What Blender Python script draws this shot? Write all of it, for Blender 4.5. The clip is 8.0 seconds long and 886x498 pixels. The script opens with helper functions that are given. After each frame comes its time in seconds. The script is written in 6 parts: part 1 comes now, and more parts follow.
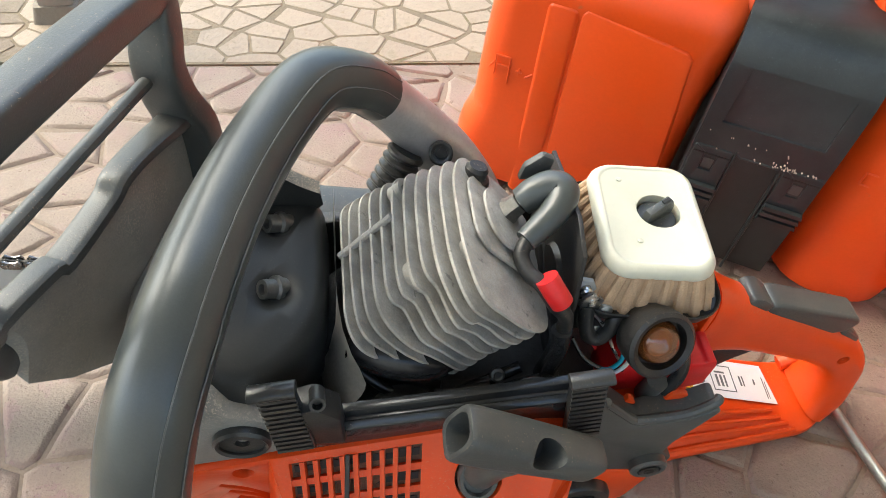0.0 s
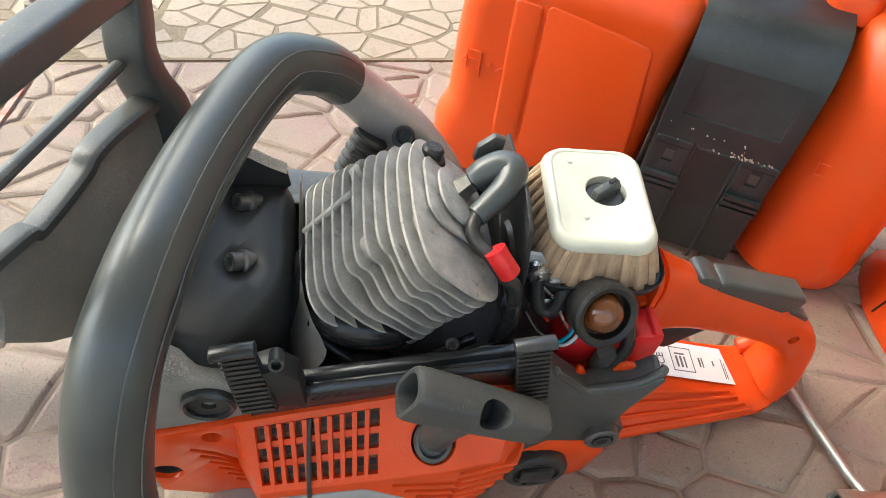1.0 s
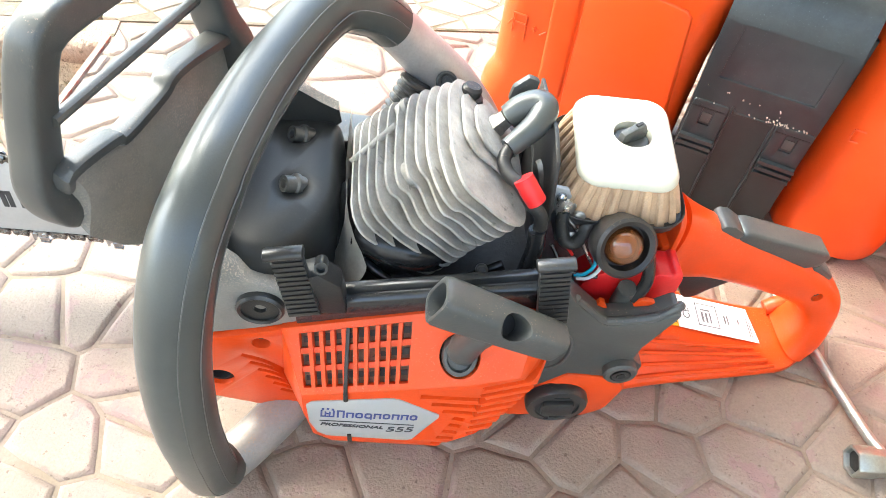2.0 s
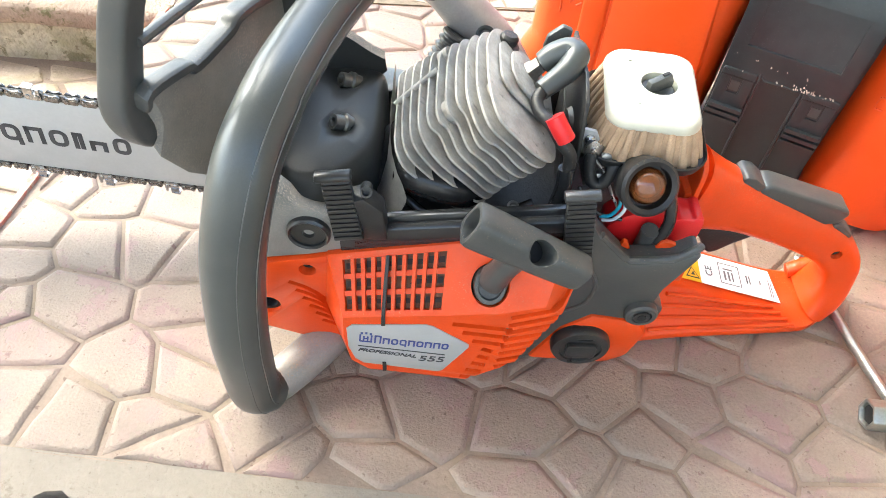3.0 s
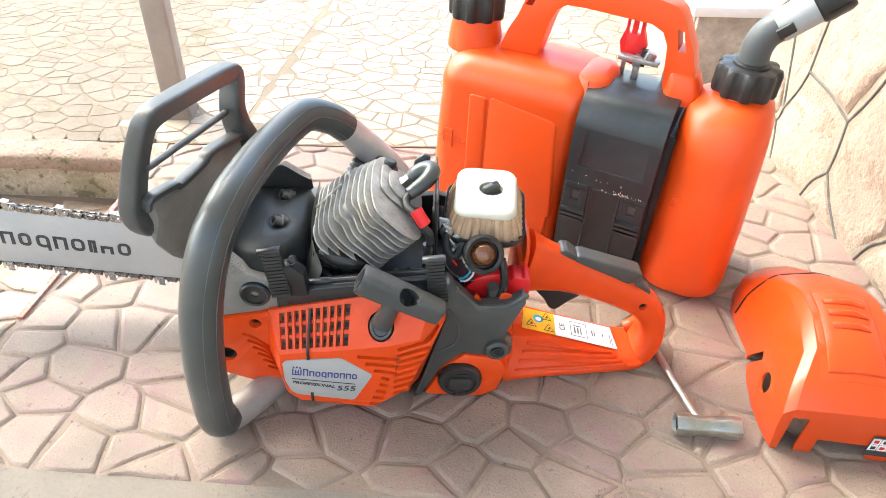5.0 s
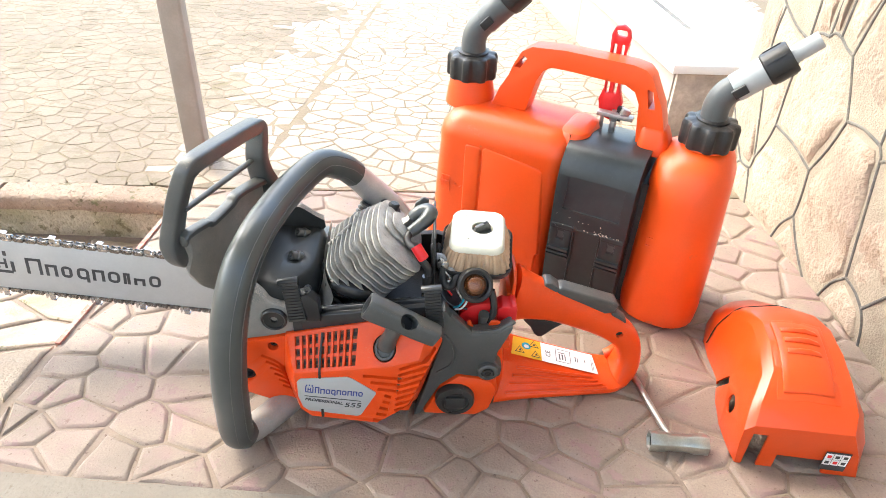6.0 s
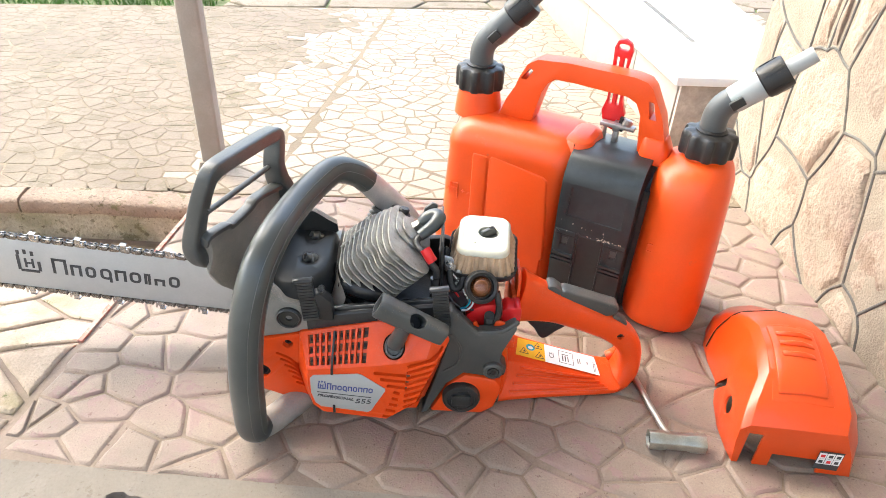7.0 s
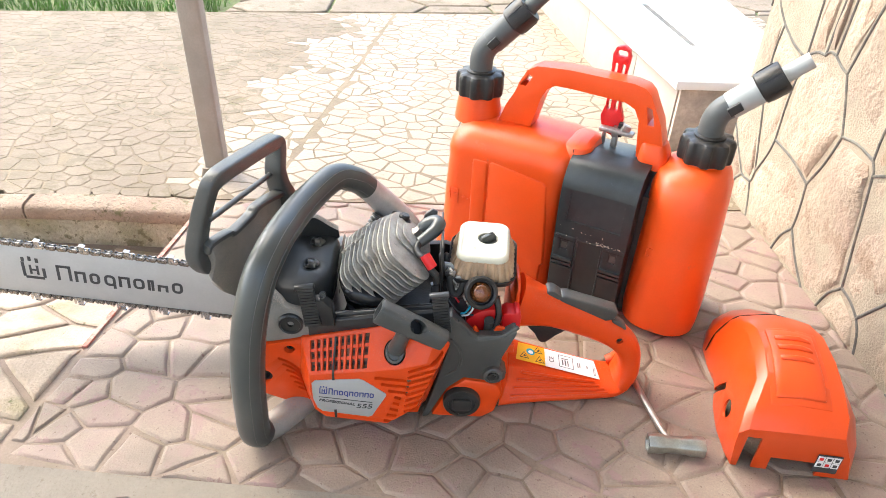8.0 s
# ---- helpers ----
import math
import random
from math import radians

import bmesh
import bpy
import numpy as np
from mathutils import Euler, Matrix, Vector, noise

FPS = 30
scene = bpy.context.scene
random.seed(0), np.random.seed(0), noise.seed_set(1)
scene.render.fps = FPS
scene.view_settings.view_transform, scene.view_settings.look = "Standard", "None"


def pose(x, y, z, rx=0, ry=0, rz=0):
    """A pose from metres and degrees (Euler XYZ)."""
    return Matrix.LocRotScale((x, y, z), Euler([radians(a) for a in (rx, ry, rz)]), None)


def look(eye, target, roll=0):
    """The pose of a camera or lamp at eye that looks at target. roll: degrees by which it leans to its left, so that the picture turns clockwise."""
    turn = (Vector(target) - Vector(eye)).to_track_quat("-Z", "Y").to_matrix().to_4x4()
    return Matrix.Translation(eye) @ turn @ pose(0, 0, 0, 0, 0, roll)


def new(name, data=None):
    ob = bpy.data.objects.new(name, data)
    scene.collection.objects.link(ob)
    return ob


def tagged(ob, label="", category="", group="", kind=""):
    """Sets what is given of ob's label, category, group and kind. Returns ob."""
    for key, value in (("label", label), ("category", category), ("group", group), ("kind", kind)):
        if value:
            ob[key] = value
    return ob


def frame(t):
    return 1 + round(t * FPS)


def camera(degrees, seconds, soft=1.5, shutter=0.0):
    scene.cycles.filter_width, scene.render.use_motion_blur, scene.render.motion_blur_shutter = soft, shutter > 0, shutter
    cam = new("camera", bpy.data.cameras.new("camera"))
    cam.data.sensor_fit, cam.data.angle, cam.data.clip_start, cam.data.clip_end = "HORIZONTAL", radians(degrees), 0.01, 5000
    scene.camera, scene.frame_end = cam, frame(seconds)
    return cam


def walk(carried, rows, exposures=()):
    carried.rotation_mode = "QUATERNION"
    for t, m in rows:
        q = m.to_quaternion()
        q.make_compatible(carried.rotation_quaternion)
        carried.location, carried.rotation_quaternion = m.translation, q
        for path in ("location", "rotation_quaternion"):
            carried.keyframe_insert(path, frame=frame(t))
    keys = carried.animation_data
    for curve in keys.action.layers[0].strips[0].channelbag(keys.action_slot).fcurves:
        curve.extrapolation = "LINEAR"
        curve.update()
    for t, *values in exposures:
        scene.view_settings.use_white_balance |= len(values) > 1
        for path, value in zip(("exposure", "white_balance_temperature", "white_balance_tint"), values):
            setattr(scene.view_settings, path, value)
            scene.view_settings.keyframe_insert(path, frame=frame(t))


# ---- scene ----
cam = camera(66.1, 8.0, soft=0.6)
PATH = [
    (0, (-0.03, 0.057, 0.492), (0.062, 1.335, -1.044), 7.6),
    (0.5, (-0.024, 0.051, 0.491), (0.074, 1.325, -1.047), 7.9),
    (1, (-0.007, 0.031, 0.5), (0.089, 1.321, -1.025), 7.9),
    (1.5, (0.004, 0.004, 0.5), (0.05, 1.295, -1.027), 6.9),
    (2, (0.005, -0.02, 0.502), (-0.037, 1.246, -1.045), 5.8),
    (2.2, (0.001, -0.027, 0.497), (-0.058, 1.224, -1.063), 5.7),
    (3.3, (0.019, -0.101, 0.504), (-0.127, 1.18, -1.025), 4.2),
    (3.5, (0.027, -0.12, 0.515), (-0.112, 1.186, -0.994), 4.6),
    (4, (0.059, -0.161, 0.543), (-0.056, 1.223, -0.896), 4.3),
    (4.5, (0.09, -0.199, 0.574), (-0.001, 1.266, -0.784), 3.7),
    (5, (0.11, -0.253, 0.61), (-0.026, 1.288, -0.658), 3.0),
    (6.5, (0.125, -0.353, 0.668), (-0.038, 1.275, -0.482), 3.0),
    (7, (0.127, -0.364, 0.672), (-0.054, 1.267, -0.472), 2.9),
    (7.5, (0.129, -0.366, 0.677), (-0.065, 1.269, -0.459), 2.3),
    (8, (0.131, -0.367, 0.68), (-0.06, 1.266, -0.459), 2.5),
]
walk(cam, [(t, look(eye, target, roll)) for t, eye, target, roll in PATH], [(0.0, 2.15, 6350, -1), (1.0, 2.21, 6300, -1), (1.5, 2.60, 6200, -1), (2.0, 3.28, 6100, -1), (2.4, 3.28, 6100, -1), (3.3, 2.91, 6150, 0), (5.0, 2.83, 6200, 2), (8.0, 2.58, 6300, 4)])

# ---- light ----
world = bpy.data.worlds.new("sky")
scene.world = world
world.use_nodes = True
wn = world.node_tree.nodes
sky = wn.new("ShaderNodeTexSky")
sky.sky_type, sky.sun_disc = "NISHITA", False
sky.sun_elevation, sky.sun_rotation = radians(47.5), radians(-70)
sky.air_density, sky.dust_density = 1.0, 4.0
wn["Background"].inputs["Strength"].default_value = 0.15
world.node_tree.links.new(sky.outputs[0], wn["Background"].inputs["Color"])
sun = new("sun", bpy.data.lights.new("sun", "SUN"))
sun.data.energy, sun.data.angle, sun.data.color = 0.46, radians(45), (1.0, 0.94, 0.86)
sun.matrix_world = look((-5.6, 2.0, 6.5), (0, 0, 0))


# ---- materials ----
def mat(name, base, rough=0.5, metal=0.0, vary=0.12, big=12.0, fine=300.0, bump=0.1, tint=None,
        dust=None, dust_amount=0.0, spec=0.5, random_shift=0.0, coat=0.0, transmit=0.0, sub=0.0, speck=520.0, chips=None, chip_scale=60.0, chip_at=0.64, speck_at=0.575, haze=0.45, pits=None, pit_scale=260.0, pit_at=0.66, flakes=None, flake_scale=40.0, flake_at=0.56):
    """A surface with two scales of variation, fine relief and an optional layer of dust specks."""
    m = bpy.data.materials.new(name)
    m.use_nodes = True
    n, l = m.node_tree.nodes, m.node_tree.links
    b = n["Principled BSDF"]
    co = n.new("ShaderNodeTexCoord")
    def noise_tex(scale, detail, rough_=0.6):
        t = n.new("ShaderNodeTexNoise")
        t.inputs["Scale"].default_value, t.inputs["Detail"].default_value = scale, detail
        t.inputs["Roughness"].default_value = rough_
        l.new(co.outputs["Object"], t.inputs["Vector"])
        return t.outputs["Fac"]
    def ramp(src, a, bb):
        r = n.new("ShaderNodeMapRange")
        r.inputs["From Min"].default_value, r.inputs["From Max"].default_value = a, bb
        l.new(src, r.inputs["Value"])
        return r.outputs["Result"]
    def mix(f, a, c):
        x = n.new("ShaderNodeMix")
        x.data_type = "RGBA"
        for k, v in ((0, f), (6, a), (7, c)):
            if isinstance(v, (float, int)):
                x.inputs[k].default_value = v
            elif isinstance(v, tuple):
                x.inputs[k].default_value = (*v[:3], 1)
            else:
                l.new(v, x.inputs[k])
        return x.outputs[2]
    def times(a, c):
        x = n.new("ShaderNodeMath")
        x.operation = "MULTIPLY"
        for k, v in ((0, a), (1, c)):
            if isinstance(v, (float, int)):
                x.inputs[k].default_value = v
            else:
                l.new(v, x.inputs[k])
        return x.outputs[0]
    dark = tuple(c * (1 - vary) for c in base)
    light = tuple(min(1, c * (1 + vary)) for c in base)
    big_n, fine_n = noise_tex(big, 5), noise_tex(fine, 3)
    col = mix(ramp(big_n, 0.3, 0.7), dark, light)
    col = mix(times(ramp(fine_n, 0.35, 0.75), 0.5), col, tuple(c * (1 - 1.5 * vary) for c in base))
    if tint:
        col = mix(times(ramp(noise_tex(big * 0.6 + 3.1, 4), 0.5, 0.68), 0.6), col, tint)
    if chips:
        col = mix(times(ramp(noise_tex(chip_scale, 6, 0.7), chip_at, chip_at + 0.05), 0.8), col, chips)
    if pits:
        col = mix(times(ramp(noise_tex(pit_scale, 3, 0.55), pit_at, pit_at + 0.04), 0.75), col, pits)
    flake_mask = None
    if flakes:
        zone = ramp(noise_tex(flake_scale * 0.22, 3), 0.42, 0.62)
        flake_mask = times(ramp(noise_tex(flake_scale, 7, 0.62), flake_at, flake_at + 0.012), zone)
        col = mix(times(flake_mask, 0.62), col, flakes)
    if random_shift:
        info = n.new("ShaderNodeObjectInfo")
        hsv = n.new("ShaderNodeHueSaturation")
        r = n.new("ShaderNodeMapRange")
        r.inputs["To Min"].default_value, r.inputs["To Max"].default_value = 1 - random_shift, 1 + random_shift
        l.new(info.outputs["Random"], r.inputs["Value"])
        l.new(r.outputs[0], hsv.inputs["Value"])
        l.new(col, hsv.inputs["Color"])
        col = hsv.outputs["Color"]
    rough_out = None
    if dust:
        geo = n.new("ShaderNodeNewGeometry")
        sep = n.new("ShaderNodeSeparateXYZ")
        l.new(geo.outputs["Normal"], sep.inputs[0])
        up = ramp(sep.outputs[2], -0.4, 0.7)
        specks = ramp(noise_tex(speck, 2), speck_at, speck_at + 0.055)
        film = times(ramp(noise_tex(big * 2.3, 6, 0.7), 0.42, 0.70), haze)
        big_mask = ramp(noise_tex(big * 1.3, 4), 0.35, 0.65)
        f = n.new("ShaderNodeMath")
        f.operation = "MAXIMUM"
        l.new(times(times(specks, big_mask), min(1.0, 1.8 * dust_amount)), f.inputs[0])
        l.new(times(film, dust_amount), f.inputs[1])
        fac = times(f.outputs[0], up)
        col = mix(fac, col, dust)
        ro = n.new("ShaderNodeMapRange")
        ro.inputs["To Min"].default_value, ro.inputs["To Max"].default_value = rough, 0.9
        l.new(fac, ro.inputs["Value"])
        rough_out = ro.outputs[0]
    l.new(col, b.inputs["Base Color"])
    if rough_out is None:
        r = n.new("ShaderNodeMapRange")
        r.inputs["To Min"].default_value, r.inputs["To Max"].default_value = max(0.02, rough - 0.1), min(1, rough + 0.1)
        l.new(noise_tex(big * 3, 4), r.inputs["Value"])
        rough_out = r.outputs[0]
    l.new(rough_out, b.inputs["Roughness"])
    b.inputs["Metallic"].default_value = metal
    b.inputs["Specular IOR Level"].default_value = spec
    b.inputs["Coat Weight"].default_value = coat
    b.inputs["Transmission Weight"].default_value = transmit
    if sub:
        b.inputs["Subsurface Weight"].default_value = sub
        b.inputs["Subsurface Radius"].default_value = (0.01, 0.008, 0.006)
    if bump:
        bp = n.new("ShaderNodeBump")
        bp.inputs["Strength"].default_value, bp.inputs["Distance"].default_value = bump, 1.2 / fine
        l.new(fine_n, bp.inputs["Height"])
        if flake_mask is not None:
            fl = n.new("ShaderNodeBump")
            fl.invert = True
            fl.inputs["Strength"].default_value, fl.inputs["Distance"].default_value = 0.8, 0.0006
            l.new(flake_mask, fl.inputs["Height"])
            l.new(fl.outputs[0], bp.inputs["Normal"])
        l.new(bp.outputs[0], b.inputs["Normal"])
    return m


SAWDUST = (0.44, 0.33, 0.23)
ORANGE = mat("orange_plastic", (0.70, 0.060, 0.004), 0.30, vary=0.09, big=18, fine=500, bump=0.05, dust=(0.50, 0.30, 0.19), dust_amount=0.32, speck=900, speck_at=0.62, haze=0.12, spec=0.4, chips=(0.58, 0.13, 0.055), chip_scale=38, chip_at=0.68)
ORANGE_CAN = mat("orange_blown_plastic", (0.76, 0.076, 0.006), 0.38, vary=0.06, big=9, fine=350, bump=0.05, tint=(0.70, 0.095, 0.018), sub=0.05, chips=(0.50, 0.115, 0.05), chip_scale=20, chip_at=0.645)
ORANGE_COVER = mat("glossy_orange_plastic", (0.60, 0.056, 0.004), 0.35, vary=0.07, big=10, fine=400, bump=0.03, coat=0.15, chips=(0.62, 0.10, 0.03), chip_scale=30, chip_at=0.70)
BLACK = mat("black_plastic", (0.022, 0.022, 0.022), 0.40, vary=0.3, big=25, fine=600, bump=0.1, dust=SAWDUST, dust_amount=0.25, spec=0.4, speck=700, speck_at=0.64, haze=0.12)
GLOSS_BLACK = mat("oily_black_plastic", (0.022, 0.022, 0.023), 0.22, vary=0.25, big=25, fine=500, bump=0.08, spec=0.45)
GREY = mat("dark_grey_plastic", (0.057, 0.060, 0.058), 0.38, vary=0.14, big=24, fine=1100, bump=0.15, dust=SAWDUST, dust_amount=0.34, speck=800, speck_at=0.65, haze=0.2)
DUSTY = mat("dusty_grey_plastic", (0.215, 0.205, 0.188), 0.65, vary=0.2, big=16, fine=900, bump=0.2, dust=(0.55, 0.46, 0.36), dust_amount=0.95, speck=800, speck_at=0.53, haze=0.55)
RUBBER = mat("grip_rubber", (0.054, 0.059, 0.056), 0.34, vary=0.14, big=9, fine=900, bump=0.05, tint=(0.082, 0.086, 0.081), spec=0.6)
LINE = mat("worn_mould_line", (0.115, 0.115, 0.11), 0.5, vary=0.3, big=40, fine=600, bump=0.0)
TUBE = mat("grey_coated_tube", (0.52, 0.50, 0.48), 0.38, metal=0.45, vary=0.14, big=30, fine=500, bump=0.08, dust=(0.4, 0.3, 0.22), dust_amount=0.30, speck=800, speck_at=0.62, haze=0.2)
TUBE_LOW = mat("dusty_bare_tube", (0.30, 0.285, 0.265), 0.48, metal=0.3, vary=0.2, big=26, fine=500, bump=0.1, dust=(0.42, 0.30, 0.22), dust_amount=0.55, speck=600, speck_at=0.58, haze=0.3)
FIN = mat("dusty_cast_metal", (0.385, 0.365, 0.330), 0.6, metal=0.15, vary=0.35, big=55, fine=1100, bump=0.4, dust=(0.42, 0.36, 0.285), dust_amount=0.4, chips=(0.12, 0.115, 0.105), chip_scale=90, chip_at=0.62)
STEEL = mat("bright_steel", (0.62, 0.62, 0.62), 0.28, metal=1.0, vary=0.12, big=60, fine=600, bump=0.05)
WRENCH = mat("satin_zinc_steel", (0.42, 0.43, 0.39), 0.36, metal=0.9, vary=0.22, big=50, fine=500, bump=0.08)
BOLT = mat("blackened_steel", (0.16, 0.158, 0.15), 0.32, metal=0.6, vary=0.25, big=90, fine=700, bump=0.1)
DULL_STEEL = mat("dull_steel", (0.42, 0.42, 0.41), 0.42, metal=0.9, vary=0.2, big=60, fine=600, bump=0.1)
PLUG = mat("oxidised_plug_steel", (0.27, 0.26, 0.24), 0.38, metal=0.8, vary=0.3, big=90, fine=900, bump=0.2)
SHEET = mat("sheet_metal", (0.60, 0.58, 0.55), 0.36, metal=0.5, vary=0.2, big=40, fine=500, bump=0.08)
BAR = mat("worn_grey_bar_paint", (0.44, 0.44, 0.43), 0.42, metal=0.2, vary=0.07, big=14, fine=300, bump=0.05, tint=(0.36, 0.36, 0.35), chips=(0.22, 0.21, 0.2), chip_scale=36, chip_at=0.70)
PRINT = mat("black_print", (0.045, 0.045, 0.048), 0.55, vary=0.35, big=60, fine=400, bump=0.0)
CHAIN = mat("oily_chain_steel", (0.26, 0.245, 0.23), 0.26, metal=0.9, vary=0.4, big=90, fine=900, bump=0.1)
CREAM = mat("milky_plastic", (0.56, 0.545, 0.44), 0.38, vary=0.05, big=30, fine=300, bump=0.03, sub=0.2)
FELT = mat("dusty_filter_felt", (0.50, 0.345, 0.215), 0.95, vary=0.25, big=60, fine=1200, bump=0.5, tint=(0.36, 0.23, 0.14))
RED = mat("red_plastic", (0.70, 0.015, 0.018), 0.35, vary=0.12, big=40, fine=600, bump=0.04)
CHIPS = mat("pale_wood_chips", (0.58, 0.50, 0.41), 0.9, vary=0.25, big=60, fine=900, bump=0.4)
DIRT = mat("caked_sawdust", (0.17, 0.098, 0.062), 0.95, vary=0.35, big=70, fine=900, bump=0.6)
SATIN = mat("satin_black_metal", (0.030, 0.031, 0.030), 0.45, vary=0.2, big=20, fine=800, bump=0.05, dust=(0.24, 0.21, 0.18), dust_amount=0.07, spec=0.32, speck=700, speck_at=0.65, haze=0.05)
# Near-black for holes, gaps and seams: their shade is put into the colour.
RECESS_SHADE = mat("recess_shade", (0.012, 0.011, 0.011), 0.6, vary=0.3, big=40, fine=300, bump=0.1)
AMBER = mat("amber_bulb", (0.33, 0.105, 0.028), 0.03, vary=0.3, big=60, fine=100, bump=0, transmit=0.6, coat=0.6)
LABEL_W = mat("white_label", (0.72, 0.72, 0.72), 0.4, vary=0.05, big=60, fine=600, bump=0.02)
LABEL_Y = mat("yellow_label", (0.80, 0.42, 0.02), 0.4, vary=0.05, big=60, fine=600, bump=0.02)
SILVER = mat("silver_decal", (0.40, 0.40, 0.39), 0.38, metal=0.15, vary=0.05, big=40, fine=900, bump=0.03)
INK = mat("grey_ink", (0.12, 0.12, 0.125), 0.5, vary=0.2, big=60, fine=400, bump=0.0)
BLUE = mat("blue_print", (0.03, 0.05, 0.22), 0.4, vary=0.1, big=60, fine=600, bump=0)
CYAN = mat("blue_wire", (0.02, 0.30, 0.45), 0.4, vary=0.1, big=60, fine=600, bump=0)
BOX_GREY = mat("scuffed_charcoal_plastic", (0.021, 0.026, 0.028), 0.36, chips=(0.11, 0.11, 0.105), chip_scale=26, chip_at=0.67, vary=0.2, big=16, fine=700, bump=0.08, tint=(0.040, 0.045, 0.047), dust=(0.30, 0.32, 0.33), dust_amount=0.22, speck=900, speck_at=0.67, haze=0.2, spec=0.45)
SPOUT_L = mat("dark_grey_spout", (0.075, 0.080, 0.082), 0.45, vary=0.1, big=30, fine=400, bump=0.05)
SPOUT_W = mat("pale_grey_spout", (0.36, 0.38, 0.375), 0.45, vary=0.06, big=30, fine=400, bump=0.05)
PAVE = mat("stamped_concrete", (0.262, 0.198, 0.152), 0.70, vary=0.22, big=10, fine=420, bump=0.38, tint=(0.275, 0.168, 0.152), random_shift=0.06, chips=(0.16, 0.085, 0.076), chip_scale=48, chip_at=0.645, pits=(0.13, 0.085, 0.065), pit_scale=190, pit_at=0.655, flakes=(0.255, 0.152, 0.146), flake_scale=36, flake_at=0.55)
JOINT = mat("joint_concrete", (0.252, 0.188, 0.142), 0.85, vary=0.2, big=14, fine=300, bump=0.3, tint=(0.18, 0.140, 0.085), pits=(0.12, 0.075, 0.055), pit_scale=120, pit_at=0.66)
FARJOINT = mat("weathered_joint", (0.185, 0.142, 0.094), 0.9, vary=0.3, big=5, fine=160, bump=0.3, tint=(0.150, 0.120, 0.070), chips=(0.13, 0.112, 0.05), chip_scale=9, chip_at=0.60)
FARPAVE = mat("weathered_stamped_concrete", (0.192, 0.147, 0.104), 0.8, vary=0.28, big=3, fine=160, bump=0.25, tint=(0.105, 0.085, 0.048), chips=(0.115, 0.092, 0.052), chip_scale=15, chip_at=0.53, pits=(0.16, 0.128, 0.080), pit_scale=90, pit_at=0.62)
# Paler copy of the yard concrete: the sky's sheen is put into its colour.
PALEPAVE = mat("sheen_pale_stamped_concrete", (0.288, 0.222, 0.160), 0.62, vary=0.16, big=4, fine=160, bump=0.25, tint=(0.25, 0.195, 0.13), chips=(0.22, 0.175, 0.11), chip_scale=16, chip_at=0.60, pits=(0.22, 0.17, 0.11), pit_scale=110, pit_at=0.65)
NOSE = mat("brown_stained_concrete", (0.30, 0.215, 0.155), 0.85, vary=0.3, big=14, fine=200, bump=0.7, tint=(0.21, 0.135, 0.095), chips=(0.10, 0.095, 0.03), chip_scale=20, chip_at=0.56, pits=(0.10, 0.07, 0.04), pit_scale=80, pit_at=0.62)
MOSSY = mat("mossy_concrete", (0.40, 0.31, 0.23), 0.85, vary=0.28, big=14, fine=240, bump=0.5, tint=(0.20, 0.175, 0.07), chips=(0.10, 0.10, 0.035), chip_scale=26, chip_at=0.62)
PLASTER = mat("grey_plaster", (0.222, 0.187, 0.146), 0.8, vary=0.13, big=7, fine=240, bump=0.3, tint=(0.185, 0.150, 0.115), chips=(0.16, 0.122, 0.09), chip_scale=34, chip_at=0.61, pits=(0.145, 0.11, 0.083), pit_scale=240, pit_at=0.67)
RISER = mat("stained_plaster_riser", (0.46, 0.39, 0.28), 0.9, vary=0.35, big=13, fine=150, bump=0.8, tint=(0.20, 0.19, 0.075), chips=(0.13, 0.11, 0.05), chip_scale=17, chip_at=0.57, pits=(0.14, 0.11, 0.06), pit_scale=70, pit_at=0.62)
STONE = mat("split_sandstone", (0.335, 0.268, 0.205), 0.85, vary=0.20, big=9, fine=110, bump=0.45, tint=(0.32, 0.222, 0.180), random_shift=0.16, chips=(0.235, 0.170, 0.122), chip_scale=13, chip_at=0.56, pits=(0.25, 0.175, 0.12), pit_scale=80, pit_at=0.66)
MORTAR = mat("dark_grey_mortar", (0.115, 0.110, 0.100), 0.85, vary=0.3, big=40, fine=300, bump=0.5, tint=(0.21, 0.185, 0.15))
BED = mat("pale_mortar", (0.30, 0.255, 0.195), 0.9, vary=0.2, big=20, fine=260, bump=0.5, tint=(0.30, 0.255, 0.195))
WHITE = mat("white_tile", (0.72, 0.715, 0.70), 0.4, vary=0.04, big=8, fine=200, bump=0.05)
BEIGE = mat("beige_tile", (0.33, 0.285, 0.25), 0.45, vary=0.06, big=8, fine=200, bump=0.05)
MARBLE = mat("brown_marble", (0.40, 0.34, 0.285), 0.4, vary=0.3, big=22, fine=120, bump=0.05)
POST = mat("grey_painted_steel", (0.31, 0.265, 0.225), 0.5, vary=0.12, big=14, fine=300, bump=0.12, tint=(0.26, 0.215, 0.17))
GRASS = mat("grass_blades", (0.10, 0.20, 0.035), 0.7, vary=0.4, big=6, fine=60, bump=0)
SOIL = mat("soil", (0.10, 0.12, 0.04), 0.95, vary=0.3, big=6, fine=80, bump=0.4)
REDPAINT = mat("red_paint_line", (0.42, 0.14, 0.10), 0.7, vary=0.2, big=40, fine=300, bump=0.2, tint=(0.34, 0.22, 0.17), chips=(0.33, 0.25, 0.2), chip_scale=50, chip_at=0.48)
SOOT = mat("oily_dark_casting", (0.034, 0.033, 0.032), 0.45, vary=0.35, big=40, fine=400, bump=0.3, spec=0.4)
CLIP = mat("worn_dark_plastic", (0.028, 0.028, 0.027), 0.30, vary=0.2, big=30, fine=900, bump=0.1, dust=SAWDUST, dust_amount=0.16, speck=900, speck_at=0.64, haze=0.1)
